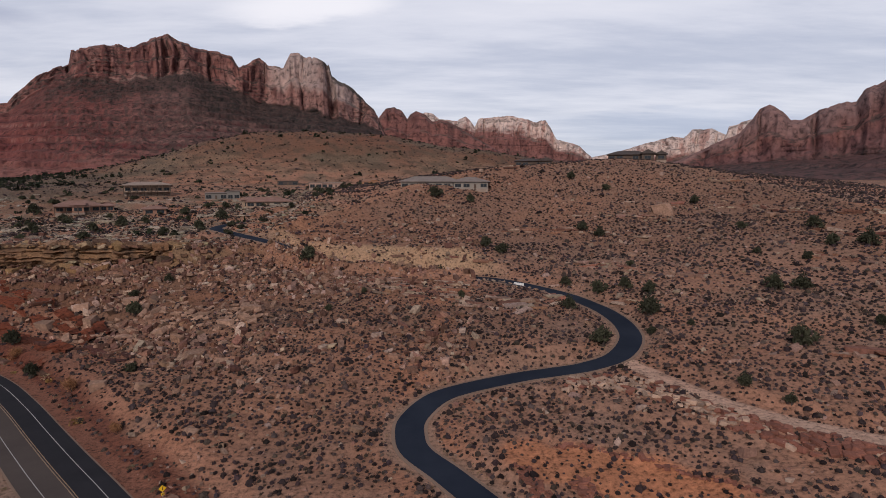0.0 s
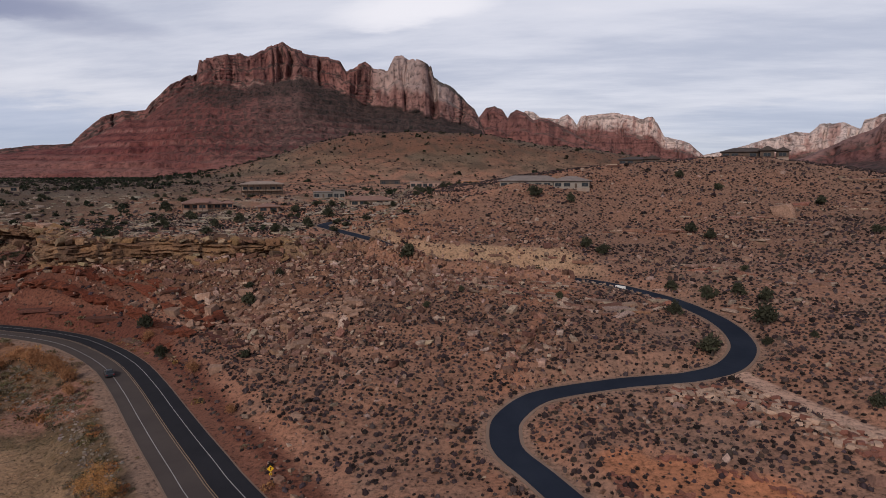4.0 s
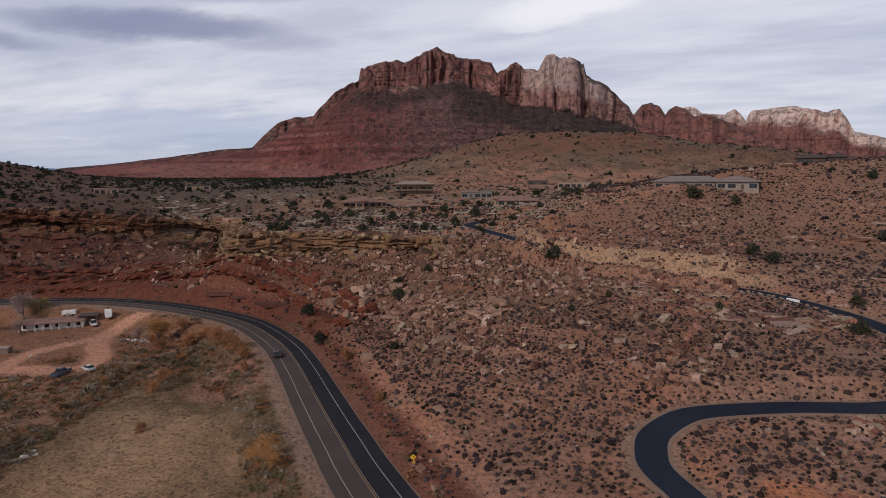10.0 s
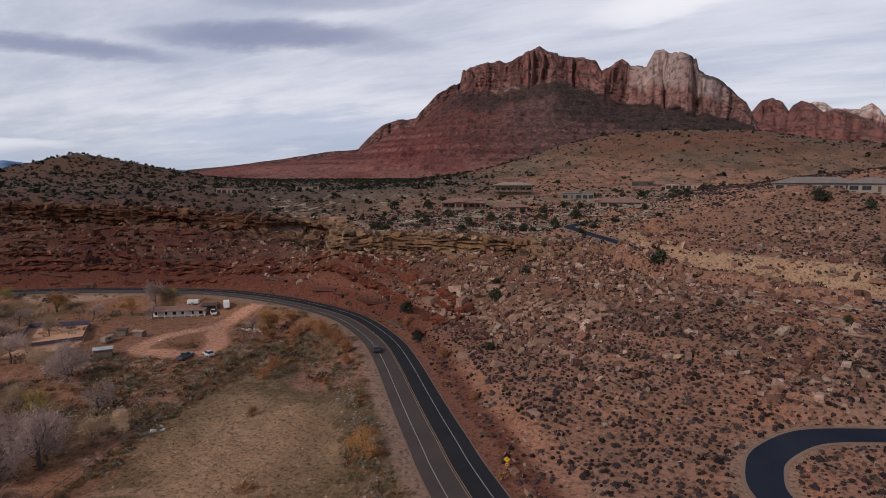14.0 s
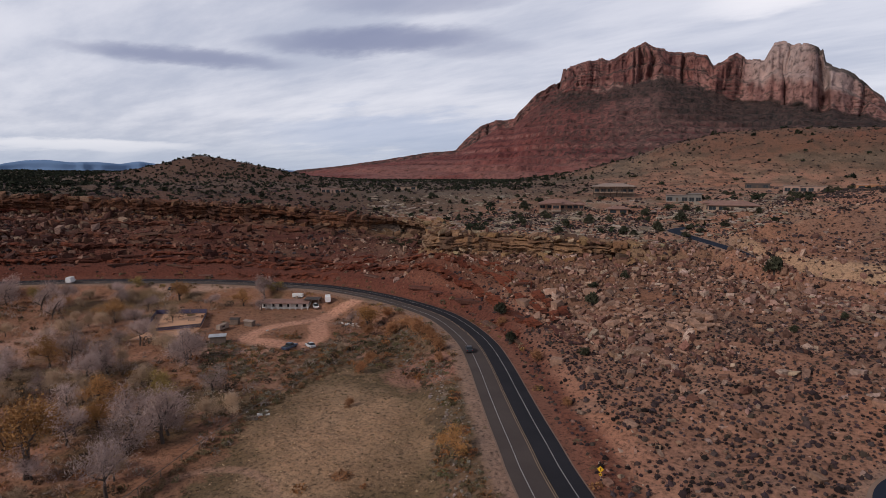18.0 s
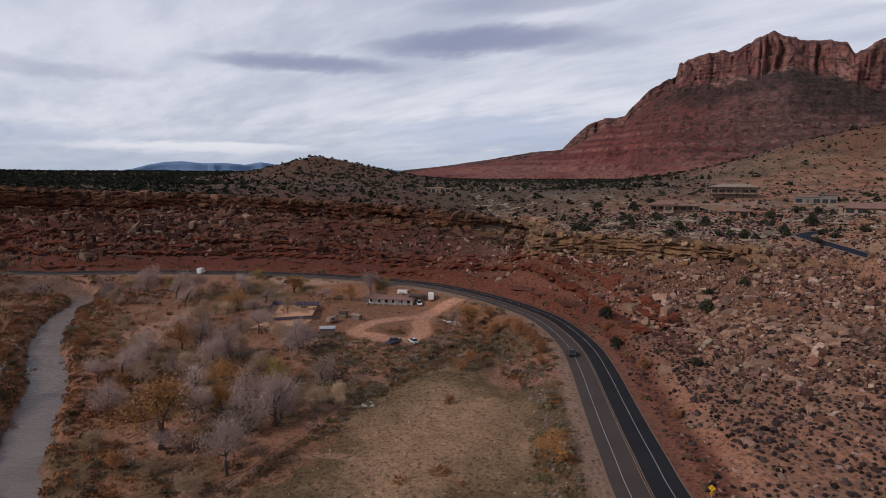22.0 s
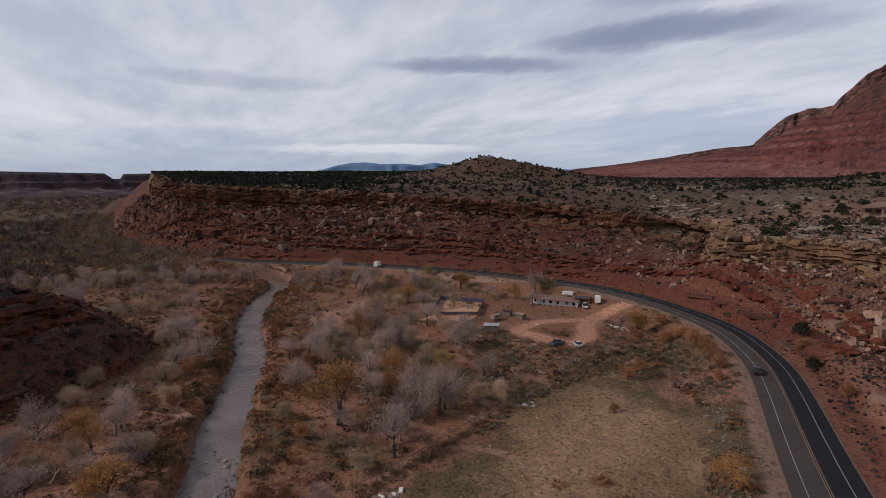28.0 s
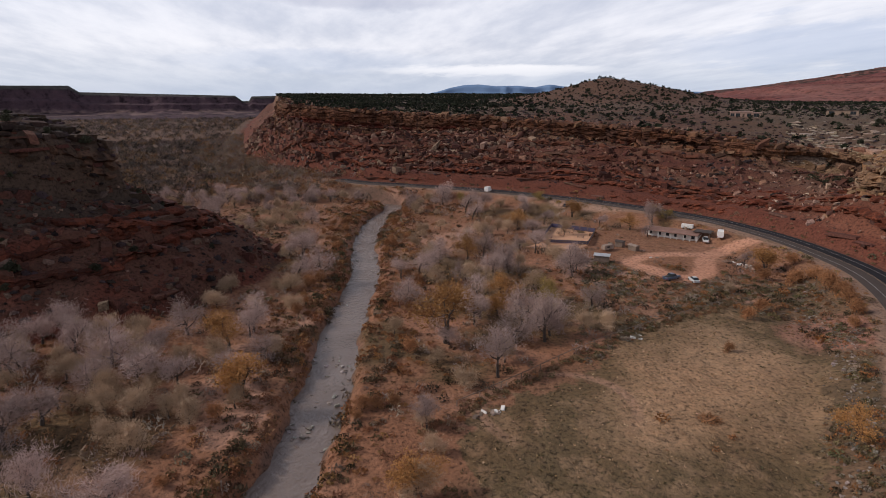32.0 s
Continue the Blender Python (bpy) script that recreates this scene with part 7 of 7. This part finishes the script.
def vehicle(label, x, y, turn, color, shape="car", group="vehicles", name=None, z=None):
    """A car, pickup or van of true size, nose towards +y."""
    paintwork = body_paint("car_paint", color)
    ob = thing(name or {"car": "car", "pickup": "pickup_truck", "van": "delivery_van"}[shape], label, "vehicle", x, y, turn, group)
    if z is not None:
        ob.location.z = z
    if shape == "car":
        hull = [(-2.2, 0.80, 0.35, 0.75, 0.74), (-2.1, 0.86, 0.28, 0.92, 0.78), (-1.3, 0.90, 0.26, 0.96, 0.82), (1.0, 0.90, 0.26, 0.94, 0.82), (1.9, 0.86, 0.28, 0.80, 0.74), (2.2, 0.74, 0.36, 0.66, 0.62)]
        cab = [(-1.75, 0.74, 0.90, 0.95, 0.70), (-1.1, 0.78, 0.92, 1.42, 0.60), (0.2, 0.78, 0.92, 1.45, 0.60), (1.05, 0.76, 0.90, 0.97, 0.70)]
        base, wr = 1.35, 0.33
    elif shape == "pickup":
        hull = [(-2.8, 0.92, 0.50, 1.05, 0.90), (-2.7, 0.95, 0.45, 1.15, 0.92), (0.9, 0.96, 0.42, 1.15, 0.92), (2.4, 0.94, 0.45, 1.08, 0.86), (2.75, 0.86, 0.52, 0.95, 0.78)]
        cab = [(-0.9, 0.84, 1.12, 1.20, 0.80), (-0.8, 0.86, 1.12, 1.82, 0.70), (0.5, 0.86, 1.12, 1.84, 0.70), (1.2, 0.84, 1.10, 1.18, 0.80)]
        base, wr = 1.75, 0.40
    else:
        hull = [(-3.0, 1.00, 0.50, 2.55, 0.96), (-2.9, 1.02, 0.45, 2.65, 0.98), (0.9, 1.02, 0.45, 2.65, 0.98), (1.0, 0.98, 0.45, 1.25, 0.92), (2.4, 0.94, 0.48, 1.15, 0.84), (2.7, 0.84, 0.55, 0.95, 0.76)]
        cab = [(0.95, 0.88, 1.20, 1.95, 0.78), (1.3, 0.88, 1.20, 1.90, 0.74), (1.95, 0.86, 1.15, 1.22, 0.80)]
        base, wr = 1.8, 0.40
    part("body", loft(hull), paintwork, ob)
    part("cabin", loft(cab), GLASS, ob, "dark glazed cabin")
    part("cabin_roof", box_bm(-0.6, 0.6, cab[1][0] + 0.08, cab[-2][0] - 0.02, cab[1][3] - 0.02, cab[1][3] + 0.05, 0.03), paintwork, ob)
    if shape == "pickup":
        part("load_bed", box_bm(-0.80, 0.80, -2.6, -0.98, 1.10, 1.165), TYRE, ob, "dark open load bed")
    for sy in (-base, base):
        for sx in (-1, 1):
            w = new("wheel")
            w.parent = ob
            w.location = (sx * (hull[2][1] - 0.08), sy, wr)
            part("tyre", wheel_bm(wr, 0.24), TYRE, w)
            part("rim", wheel_bm(wr * 0.6, 0.26), CHROME, w)
    fy, ry, hw = hull[-1][0], hull[0][0], hull[2][1]
    for sx in (-1, 1):
        c = sx * hull[-1][1] * 0.78
        part("headlight", box_bm(c - 0.14, c + 0.14, fy - 0.04, fy + 0.03, 0.62, 0.76, 0.02), LAMP_CLEAR, ob)
        c = sx * hull[0][1] * 0.85
        part("tail_light", box_bm(c - 0.1, c + 0.1, ry - 0.03, ry + 0.04, 0.66, 0.86, 0.02), LAMP_RED, ob)
        part("mirror", box_bm(sx * (hw + 0.08) - 0.08, sx * (hw + 0.08) + 0.08, cab[-2][0], cab[-2][0] + 0.1, 1.0, 1.14, 0.02), paintwork, ob)
    part("bumper", box_bm(-hull[-1][1], hull[-1][1], fy - 0.02, fy + 0.08, 0.36, 0.54, 0.03), TYRE, ob)
    return ob


vehicle("dark blue pickup truck parked on the dirt yard", -144.5, 91, 20, (0.05, 0.07, 0.11), "pickup")
vehicle("silver car parked beside the dirt loop", -141.5, 96, 80, (0.45, 0.46, 0.47), "car")
vehicle("white pickup truck parked by the homestead", -183, 127, 60, (0.75, 0.75, 0.74), "pickup")
vehicle("white van parked at the end of the drive", -181.5, 131.5, 55, (0.78, 0.78, 0.77), "van")
vehicle("dark car parked on the roadside pull-out", -247, 100, 50, (0.03, 0.03, 0.035), "car")
vehicle("white delivery van driving on the highway", -286.5, 74, -127 + 180, (0.78, 0.78, 0.77), "van", z=0.02)
vehicle("dark car driving on the highway", -96.5, 114.5, 45, (0.02, 0.025, 0.03), "car", z=0.02)

# long white-fronted homestead
home = thing("homestead", "long low dark-roofed homestead with a white porch", "house", -194, 121.5, 42)
part("wall", box_bm(-9, 9, -2.6, 3, -0.5, 2.5), WHITE_PAINT, home)
part("roof", roof_bm(-9, 9, -4.4, 3, 2.5, 0.7, "gable", 0.5, 0.14), TILE_RED, home, "brown low-pitched roof")
for i in range(9):
    part("porch_post", box_bm(-9 + i * 2.25 - 0.12, -9 + i * 2.25 + 0.12, -4.3, -4.06, -0.4, 2.5), WHITE_PAINT, home, "white porch post")
for i in range(6):
    part("window", box_bm(-7.6 + i * 3.0 - 0.6, -7.6 + i * 3.0 + 0.6, -2.68, -2.5, 0.8, 1.9), GLASS, home)
part("chimney", box_bm(3.2, 4.0, 0.5, 1.3, 2.6, 4.2, 0.03), STUCCO_TAN, home)
trailer = thing("white_trailer", "white box trailer behind the homestead", "trailer", -197, 128.5, 42, sink=0.1)
trailer.scale = (0.8, 0.8, 0.8)
part("body", box_bm(-2.6, 2.6, -1.1, 1.1, 0.5, 2.3, 0.1), WHITE_PAINT, trailer)
for sx in (-1.5, 1.5):
    for sy in (-1.1, 1.1):
        w = part("wheel", wheel_bm(0.38, 0.25), TYRE, trailer)
        w.matrix_basis = pose(sx, sy, 0.38, 0, 0, 90)
carport = thing("carport", "open dark carport beside the homestead", "carport", -186.5, 128.2, 42)
part("roof", box_bm(-3, 3, -2.6, 2.6, 2.3, 2.45, 0.02), ROOF_DARK, carport)
for sx in (-2.8, 2.8):
    for sy in (-2.4, 2.4):
        part("post", box_bm(sx - 0.08, sx + 0.08, sy - 0.08, sy + 0.08, -0.3, 2.3), OLD_WOOD, carport)


def shed(label, x, y, turn, w, d, h, wall, roof):
    ob = thing("shed", label, "shed", x, y, turn)
    part("wall", box_bm(-w / 2, w / 2, -d / 2, d / 2, -0.4, h), wall, ob)
    part("roof", roof_bm(-w / 2, w / 2, -d / 2, d / 2, h + 0.003, 0.4, "gable", 0.3, 0.08), roof, ob, "corrugated metal roof" if roof is METAL else "")
    part("door", box_bm(-0.5, 0.5, -d / 2 - 0.05, -d / 2 + 0.05, 0, 1.9, 0.01), OLD_WOOD, ob)
    return ob


shed("small dark shed with a bright metal roof", -166, 80, 60, 4.4, 3.2, 2.3, OLD_WOOD, METAL)
shed("weathered board shed by the riding arena", -184, 95, 40, 2.6, 2.2, 1.9, OLD_WOOD, ROOF_DARK)
shed("pale animal shelter beside the pens", -178, 97, 20, 3.2, 1.8, 1.7, OLD_WOOD, TILE_PALE)
camper = thing("camper_trailer", "old grey camper trailer beside the pens", "trailer", -180, 88.5, 25)
camper.scale = (0.72, 0.72, 0.72)
part("body", loft([(-3.2, 1.1, 0.7, 2.3, 0.95), (-2.9, 1.2, 0.55, 2.7, 1.05), (2.6, 1.2, 0.55, 2.7, 1.05), (3.2, 1.1, 0.9, 2.2, 0.95)]), CONCRETE, camper)
for s in (-1.19, 1.19):
    part("window", box_bm(s - 0.04, s + 0.04, -1.6, 0.2, 1.5, 2.1), GLASS, camper)
    part("wheel", wheel_bm(0.36, 0.22), TYRE, camper).location = (s * 0.9, 0, 0.36)

# riding arena with its fence
CORNERS = [(-216.4, 82), (-204.5, 95), (-187, 84.5), (-193, 69)]
arena_z = max(gz(*c) for c in CORNERS) + 0.15
arena = tagged(new("riding_arena"), "rectangular riding arena of orange sand", "arena", kind="structure")
part("sand", ([(*c, arena_z - h) for h in (0.0, 2.0) for c in CORNERS], [(3, 2, 1, 0), (4, 5, 6, 7), (0, 1, 5, 4), (1, 2, 6, 5), (2, 3, 7, 6), (3, 0, 4, 7)]), SAND, arena)


def fence(label, pts, rails, panel=None, high=1.5, gap=2.6, wood=OLD_WOOD, base=None):
    """Posts and rails along a line, with cloth between the posts where there is any."""
    ob = tagged(new("fence"), label, "fence", "fences of the homestead")
    for (ax, ay), (bx, by) in zip(pts, pts[1:]):
        n = max(1, int(math.hypot(bx - ax, by - ay) / gap))
        P = [(ax + (bx - ax) * i / n, ay + (by - ay) * i / n) for i in range(n + 1)]
        Z = [base if base is not None else gz(*p) for p in P]
        a = math.atan2(by - ay, bx - ax)
        for i in range(n):
            q = part("post", box_bm(-0.07, 0.07, -0.07, 0.07, -0.5, high), wood, ob)
            q.matrix_basis = pose(*P[i], Z[i], 0, 0, math.degrees(a))
            mid = ((P[i][0] + P[i + 1][0]) / 2, (P[i][1] + P[i + 1][1]) / 2, (Z[i] + Z[i + 1]) / 2)
            half = math.hypot(P[i + 1][0] - P[i][0], P[i + 1][1] - P[i][1]) / 2
            tilt = -math.degrees(math.atan2(Z[i + 1] - Z[i], 2 * half))
            for r in range(rails):
                h = high * (0.95 - 0.8 * r / max(rails, 1))
                q = part("rail", box_bm(-half, half, -0.03, 0.03, h - 0.07, h + 0.07), wood, ob)
                q.matrix_basis = pose(*mid, 0, tilt, math.degrees(a))
            if panel:
                q = part("panel", box_bm(-half + 0.06, half - 0.06, -0.02, 0.02, 0.1, high * 0.92), panel, ob, "dark purple fence cloth")
                q.matrix_basis = pose(*mid, 0, tilt, math.degrees(a))
    return ob


PEN = [CORNERS[2], CORNERS[3], (-188.5, 62.5), (-181.5, 78.5)]
pen = tagged(new("sand_pen"), "narrow strip of orange sand in front of the arena", "arena", kind="structure")
part("sand", ([(*c, arena_z - 0.3 - h) for h in (0.0, 2.0) for c in PEN], [(0, 1, 2, 3), (7, 6, 5, 4), (1, 0, 4, 5), (2, 1, 5, 6), (3, 2, 6, 7), (0, 3, 7, 4)]), SAND, pen)
fence("arena fence hung with dark purple cloth", [CORNERS[3], CORNERS[0], CORNERS[1]], 1, PURPLE, 1.7, base=arena_z)
fence("dark rail fence across the front of the arena", [CORNERS[1], CORNERS[2], CORNERS[3]], 2, PURPLE, 1.2, base=arena_z)
fence("weathered rail fence round a small pen", [(-187, 84), (-183, 76), (-176, 78), (-179, 85)], 3)
fence("sagging wire fence posts beside the field", [(-88, 18), (-101, 41), (-114, 69), (-124, 93)], 1, None, 1.2, 5.0)
for cx, cy, cw in ((-200, 80, 2.2), (-197, 86, 3.0), (-205, 84, 2.4)):
    j = thing("jump_fence", "low white and brown riding jump", "jump", cx, cy, 50, "jumps in the arena")
    j.location.z = arena_z
    j.scale = (0.7, 0.7, 0.7)
    for s in (-1, 1):
        part("stand", box_bm(s * cw / 2 - 0.06, s * cw / 2 + 0.06, -0.25, 0.25, 0, 1.1), OLD_WOOD, j)
    for k in range(3):
        part("pole", box_bm(-cw / 2, cw / 2, -0.05, 0.05, 0.25 + 0.3 * k, 0.35 + 0.3 * k), OLD_WOOD, j)

# scrap and boards
rng = np.random.default_rng(91)
for cx, cy, n, rad, kinds in ((-155.5, 121, 16, 3.4, (WHITE_PAINT, METAL, OLD_WOOD, TYRE)), (-108.5, 60.5, 8, 2.6, (WHITE_PAINT, OLD_WOOD)), (-84.6, 23, 14, 2.2, (WHITE_PAINT, CONCRETE, OLD_WOOD)), (-166, 99, 6, 2.4, (WHITE_PAINT, OLD_WOOD)), (-117, 72, 4, 3, (CONCRETE, OLD_WOOD))):
    pile = thing("scrap_heap", "heap of scattered white boards and scrap", "scrap", cx, cy, 0, "scrap heaps")
    for i in range(n):
        px, py = rng.normal(0, rad * 0.5, 2)
        w, d, h = rng.uniform(0.2, 0.8), rng.uniform(0.15, 0.4), rng.uniform(0.06, 0.4)
        b = part("board", box_bm(-w, w, -d, d, -0.15, h, 0.02), kinds[int(rng.integers(0, len(kinds)))], pile)
        b.matrix_basis = pose(px, py, gz(cx + px, cy + py) - gz(cx, cy), float(rng.normal(0, 8)), float(rng.normal(0, 8)), float(rng.uniform(0, 180)))
heap = thing("brush_pile", "round pile of cut brown brush in the field", "brush pile", -74.5, 56, 0)
part("branches", tuft(93, 220, 0.24, 0.55, 1.0, 0.0, 0.2), RUSTY, heap)
heap.scale = (2.0, 2.0, 1.4)

# ---------------------------------------------------------------- beside the roads
SIGN_YELLOW = paint("yellow_sign_paint", (0.72, 0.42, 0.02), 0.45, 0.06)
BLACK = paint("black_sign_paint", (0.02, 0.02, 0.02), 0.5, 0.05)
sign = thing("road_sign", "yellow curve warning sign on a steel post", "sign", -39.2, 77.2, 25)
part("post", box_bm(-0.05, 0.05, -0.05, 0.05, -0.6, 3.3), METAL, sign)
dia = box_bm(-0.55, 0.55, -0.02, 0.02, -0.55, 0.55, 0.01)
bmesh.ops.rotate(dia, verts=dia.verts, matrix=Matrix.Rotation(radians(45), 3, "Y"))
bmesh.ops.translate(dia, verts=dia.verts, vec=(0, -0.08, 2.7))
panel = part("warning_panel", dia, SIGN_YELLOW, sign)
part("arrow", box_bm(-0.07, 0.07, -0.115, -0.10, 2.35, 2.95), BLACK, panel)
part("arrow_head", box_bm(-0.07, 0.30, -0.115, -0.10, 2.95, 3.09), BLACK, panel)
plate = part("speed_plate", box_bm(-0.32, 0.32, -0.10, -0.06, 1.15, 1.75, 0.01), SIGN_YELLOW, sign)
sign.scale = (0.66, 0.66, 0.66)
part("bars", box_bm(-0.18, 0.18, -0.115, -0.103, 1.32, 1.58), BLACK, plate)

# dry stone wall under the dirt track: rows of red and tan blocks
STONE_RED = paint("red_wall_stone", (0.19, 0.075, 0.052), 0.9, 0.25, 2.5, 0.5, 0.03, random_tone=0.3)
STONE_TAN = paint("tan_wall_stone", (0.34, 0.225, 0.165), 0.9, 0.2, 2.5, 0.5, 0.03, random_tone=0.3)
wall_line = smooth_line([(25, 108), (29, 107.6), (33, 106.4), (36.6, 103.8), (40.6, 100), (43.2, 95.2), (46, 90.6), (49, 87), (52.2, 83.8), (56.6, 80.4), (61.6, 77), (66, 74)], 1.0)
wall = tagged(new("stone_wall"), "tumbled dry stone wall of red and tan blocks", "wall", kind="structure")
rock_meshes = []
for k in range(5):
    me = bpy.data.meshes.new("stone")
    me.from_pydata(ROCKS[k][0].tolist(), [], ROCKS[k][1].tolist())
    me.materials.append(STONE_RED if k % 2 else STONE_TAN)
    rock_meshes.append(me)
rng = np.random.default_rng(95)
for i in range(len(wall_line)):
    px, py = wall_line[i]
    for row in range(6):
        if rng.random() < 0.12:
            continue
        ox, oy = px + rng.normal(0, 0.25) - row * 0.55, py + rng.normal(0, 0.25) - row * 0.95 - 0.4
        red = (i / len(wall_line) > 0.55 and rng.random() < 0.85) or rng.random() < 0.3
        me = rock_meshes[int(rng.choice([1, 3])) if red else int(rng.choice([0, 2, 4]))]
        s = rng.uniform(0.34, 0.74)
        b = new("stone", me)
        b.parent = wall
        b.matrix_basis = pose(ox, oy, gz(ox, oy) + 0.16 * s, float(rng.normal(0, 10)), float(rng.normal(0, 10)), float(rng.uniform(0, 360))) @ Matrix.Diagonal((s * 1.2, s, s * 0.9, 1))

# low rows of red stones across the bare bank
for pts in ([(17.5, 85.7), (23, 83.5), (29.8, 80.1), (35, 75.5), (40.5, 70.8)], [(11.5, 80), (12.5, 76), (14, 72)], [(19.5, 77), (19.2, 74.6), (21, 71)]):
    row = tagged(new("stone_row"), "low tumbled row of red stones across bare orange soil", "stone row", "stone rows on the bank")
    line = smooth_line(pts, 0.55)
    n_row = 1 if len(pts) > 3 else 4
    for px, py in line:
        for k in range(n_row):
            ox, oy = px + float(rng.normal(0, 0.2)) + (k - (n_row - 1) / 2) * 0.6, py + float(rng.normal(0, 0.25))
            s = float(rng.uniform(0.22, 0.5))
            b = new("stone", rock_meshes[int(rng.choice([1, 3]))])
            b.parent = row
            b.matrix_basis = pose(ox, oy, gz(ox, oy) + 0.1 * s, float(rng.normal(0, 10)), float(rng.normal(0, 10)), float(rng.uniform(0, 360))) @ Matrix.Diagonal((s * 1.3, s, s * 0.8, 1))

# pale stones lining the ditch between the field and the highway
x, y = smooth_line([(-131, 123), (-116, 109), (-96, 98.7), (-73, 81.4), (-63.5, 73), (-52, 60)], 0.28).T
rng = np.random.default_rng(103)
x, y = x + rng.normal(0, 1.3, len(x)), y + rng.normal(0, 1.3, len(x))
ob = litter("ditch_stones", ROCKS, x, y, ground_z(x, y), rng.uniform(0.1, 0.3, len(x)), shades(rng, len(x), [(0.30, 0.25, 0.22), (0.22, 0.17, 0.14), (0.38, 0.31, 0.26)], 0.3), STONE, 104, 0.2)
tagged(ob, "pale grey stones lining the dry ditch", "stones", kind="stuff")

# pale barrier and edge stones above the bend of the hill road
barrier = thing("barrier", "short white concrete barrier on the road's edge", "barrier", 22.6, 172.2, -42)
part("block", box_bm(-1.7, 1.7, -0.25, 0.25, -0.3, 0.75, 0.06), WHITE_PAINT, barrier)
rng = np.random.default_rng(113)
p = smooth_line([(12, 181.5), (17, 177), (22, 172.5), (27, 167.5), (30.5, 162.5)], 1.1)
p = p + rng.normal(0, 0.3, p.shape)
ob = litter("edge_stones", ROCKS, p[:, 0], p[:, 1], ground_z(p[:, 0], p[:, 1]) + 0.1, rng.uniform(0.25, 0.6, len(p)), shades(rng, len(p), [(0.40, 0.27, 0.20), (0.33, 0.20, 0.145)], 0.2), STONE, 114, 0.2)
tagged(ob, "pale stones lining the edge of the hill road", "stones", kind="stuff")

# single big boulders
BOULDER = paint("pale_boulder", (0.27, 0.160, 0.112), 0.9, 0.3, 1.6, 0.4, 0.08, random_tone=0.3)
for k, (bx, by, s) in enumerate([(-50, 153, 2.3), (-56, 127.2, 2.3), (-40.3, 112.7, 1.4), (91.4, 244.5, 4.6), (-70.3, 115.3, 1.5), (-59.6, 112.7, 1.4), (-51.7, 113.8, 1.2), (-222, 232, 4.2), (-197, 214, 3.4), (-144.5, -40, 1.5),
                                 (-31, 140, 1.2), (62, 190, 1.6), (120, 215, 1.8), (-92, 150, 2.2), (-99, 158, 2.6), (-104, 150, 2.4), (-88, 162, 2.0)]):
    v, f = hull_rock(1200 + k, 0.75)
    me = bpy.data.meshes.new("boulder")
    me.from_pydata((v * s * 0.85).tolist(), [], f.tolist())
    me.materials.append(BOULDER)
    b = tagged(new("boulder", me), "large pale sandstone boulder lying on the slope", "boulder", "large boulders")
    b.matrix_basis = pose(bx, by, gz(bx, by) + 0.22 * s, 8 * math.sin(k), 8 * math.cos(2 * k), 47.0 * k)

# the heap of large fallen blocks above the bend
HEAP = []
for k in range(8):
    v, f = hull_rock(1300 + k, 0.32 + 0.04 * k)
    v = v * np.array((1.25, 0.95, 1.0))
    me = bpy.data.meshes.new("boulder")
    me.from_pydata(v.tolist(), [], f.tolist())
    me.materials.append(BOULDER)
    HEAP.append(me)
x, y, z, g, rng = spread(2600, 128, 215, 16, 41, lambda x, y, z, g: g["slope"] * (g["s_rim"] > 9) * (g["s_way"] > 17) * (0.08 + step(fbm(x, y, 30, 2, 621), -0.1, 0.3)) * (g["berm"] < 0.2) * (g["road"] > 8), 99)
for bx, by, bz in list(zip(x, y, z))[:280]:
    s = float(np.clip(rng.lognormal(-0.45, 0.45), 0.35, 1.6))
    b = tagged(new("boulder", HEAP[int(rng.integers(0, 8))]), "angular fallen sandstone block in the heap below the rim", "boulder", "large boulders")
    b.matrix_basis = pose(float(bx), float(by), float(bz) + 0.26 * s, float(rng.normal(0, 17)), float(rng.normal(0, 17)), float(rng.uniform(0, 360))) @ Matrix.Diagonal((s, s, s, 1))

# rusty hedge along the edge of the field
hx, hy = [], []
rng = np.random.default_rng(97)
edge = smooth_line([(-80, 12), (-87, 22), (-99, 43), (-112, 70), (-121, 92), (-128, 100)], 0.35)
p = edge[rng.integers(0, len(edge), 420)] + rng.normal(0, 0.8, (420, 2)) + np.array((-1.6, 0.8))
ob = litter("hedge", FLUFF, p[:, 0], p[:, 1], ground_z(p[:, 0], p[:, 1]), rng.uniform(0.25, 0.9, 420), shades(rng, 420, [(0.26, 0.13, 0.07), (0.20, 0.125, 0.075), (0.15, 0.115, 0.065), (0.30, 0.19, 0.11)]), LEAF, 98)
tagged(ob, "ragged rust-brown hedge along the field ditch", "hedge", kind="stuff")
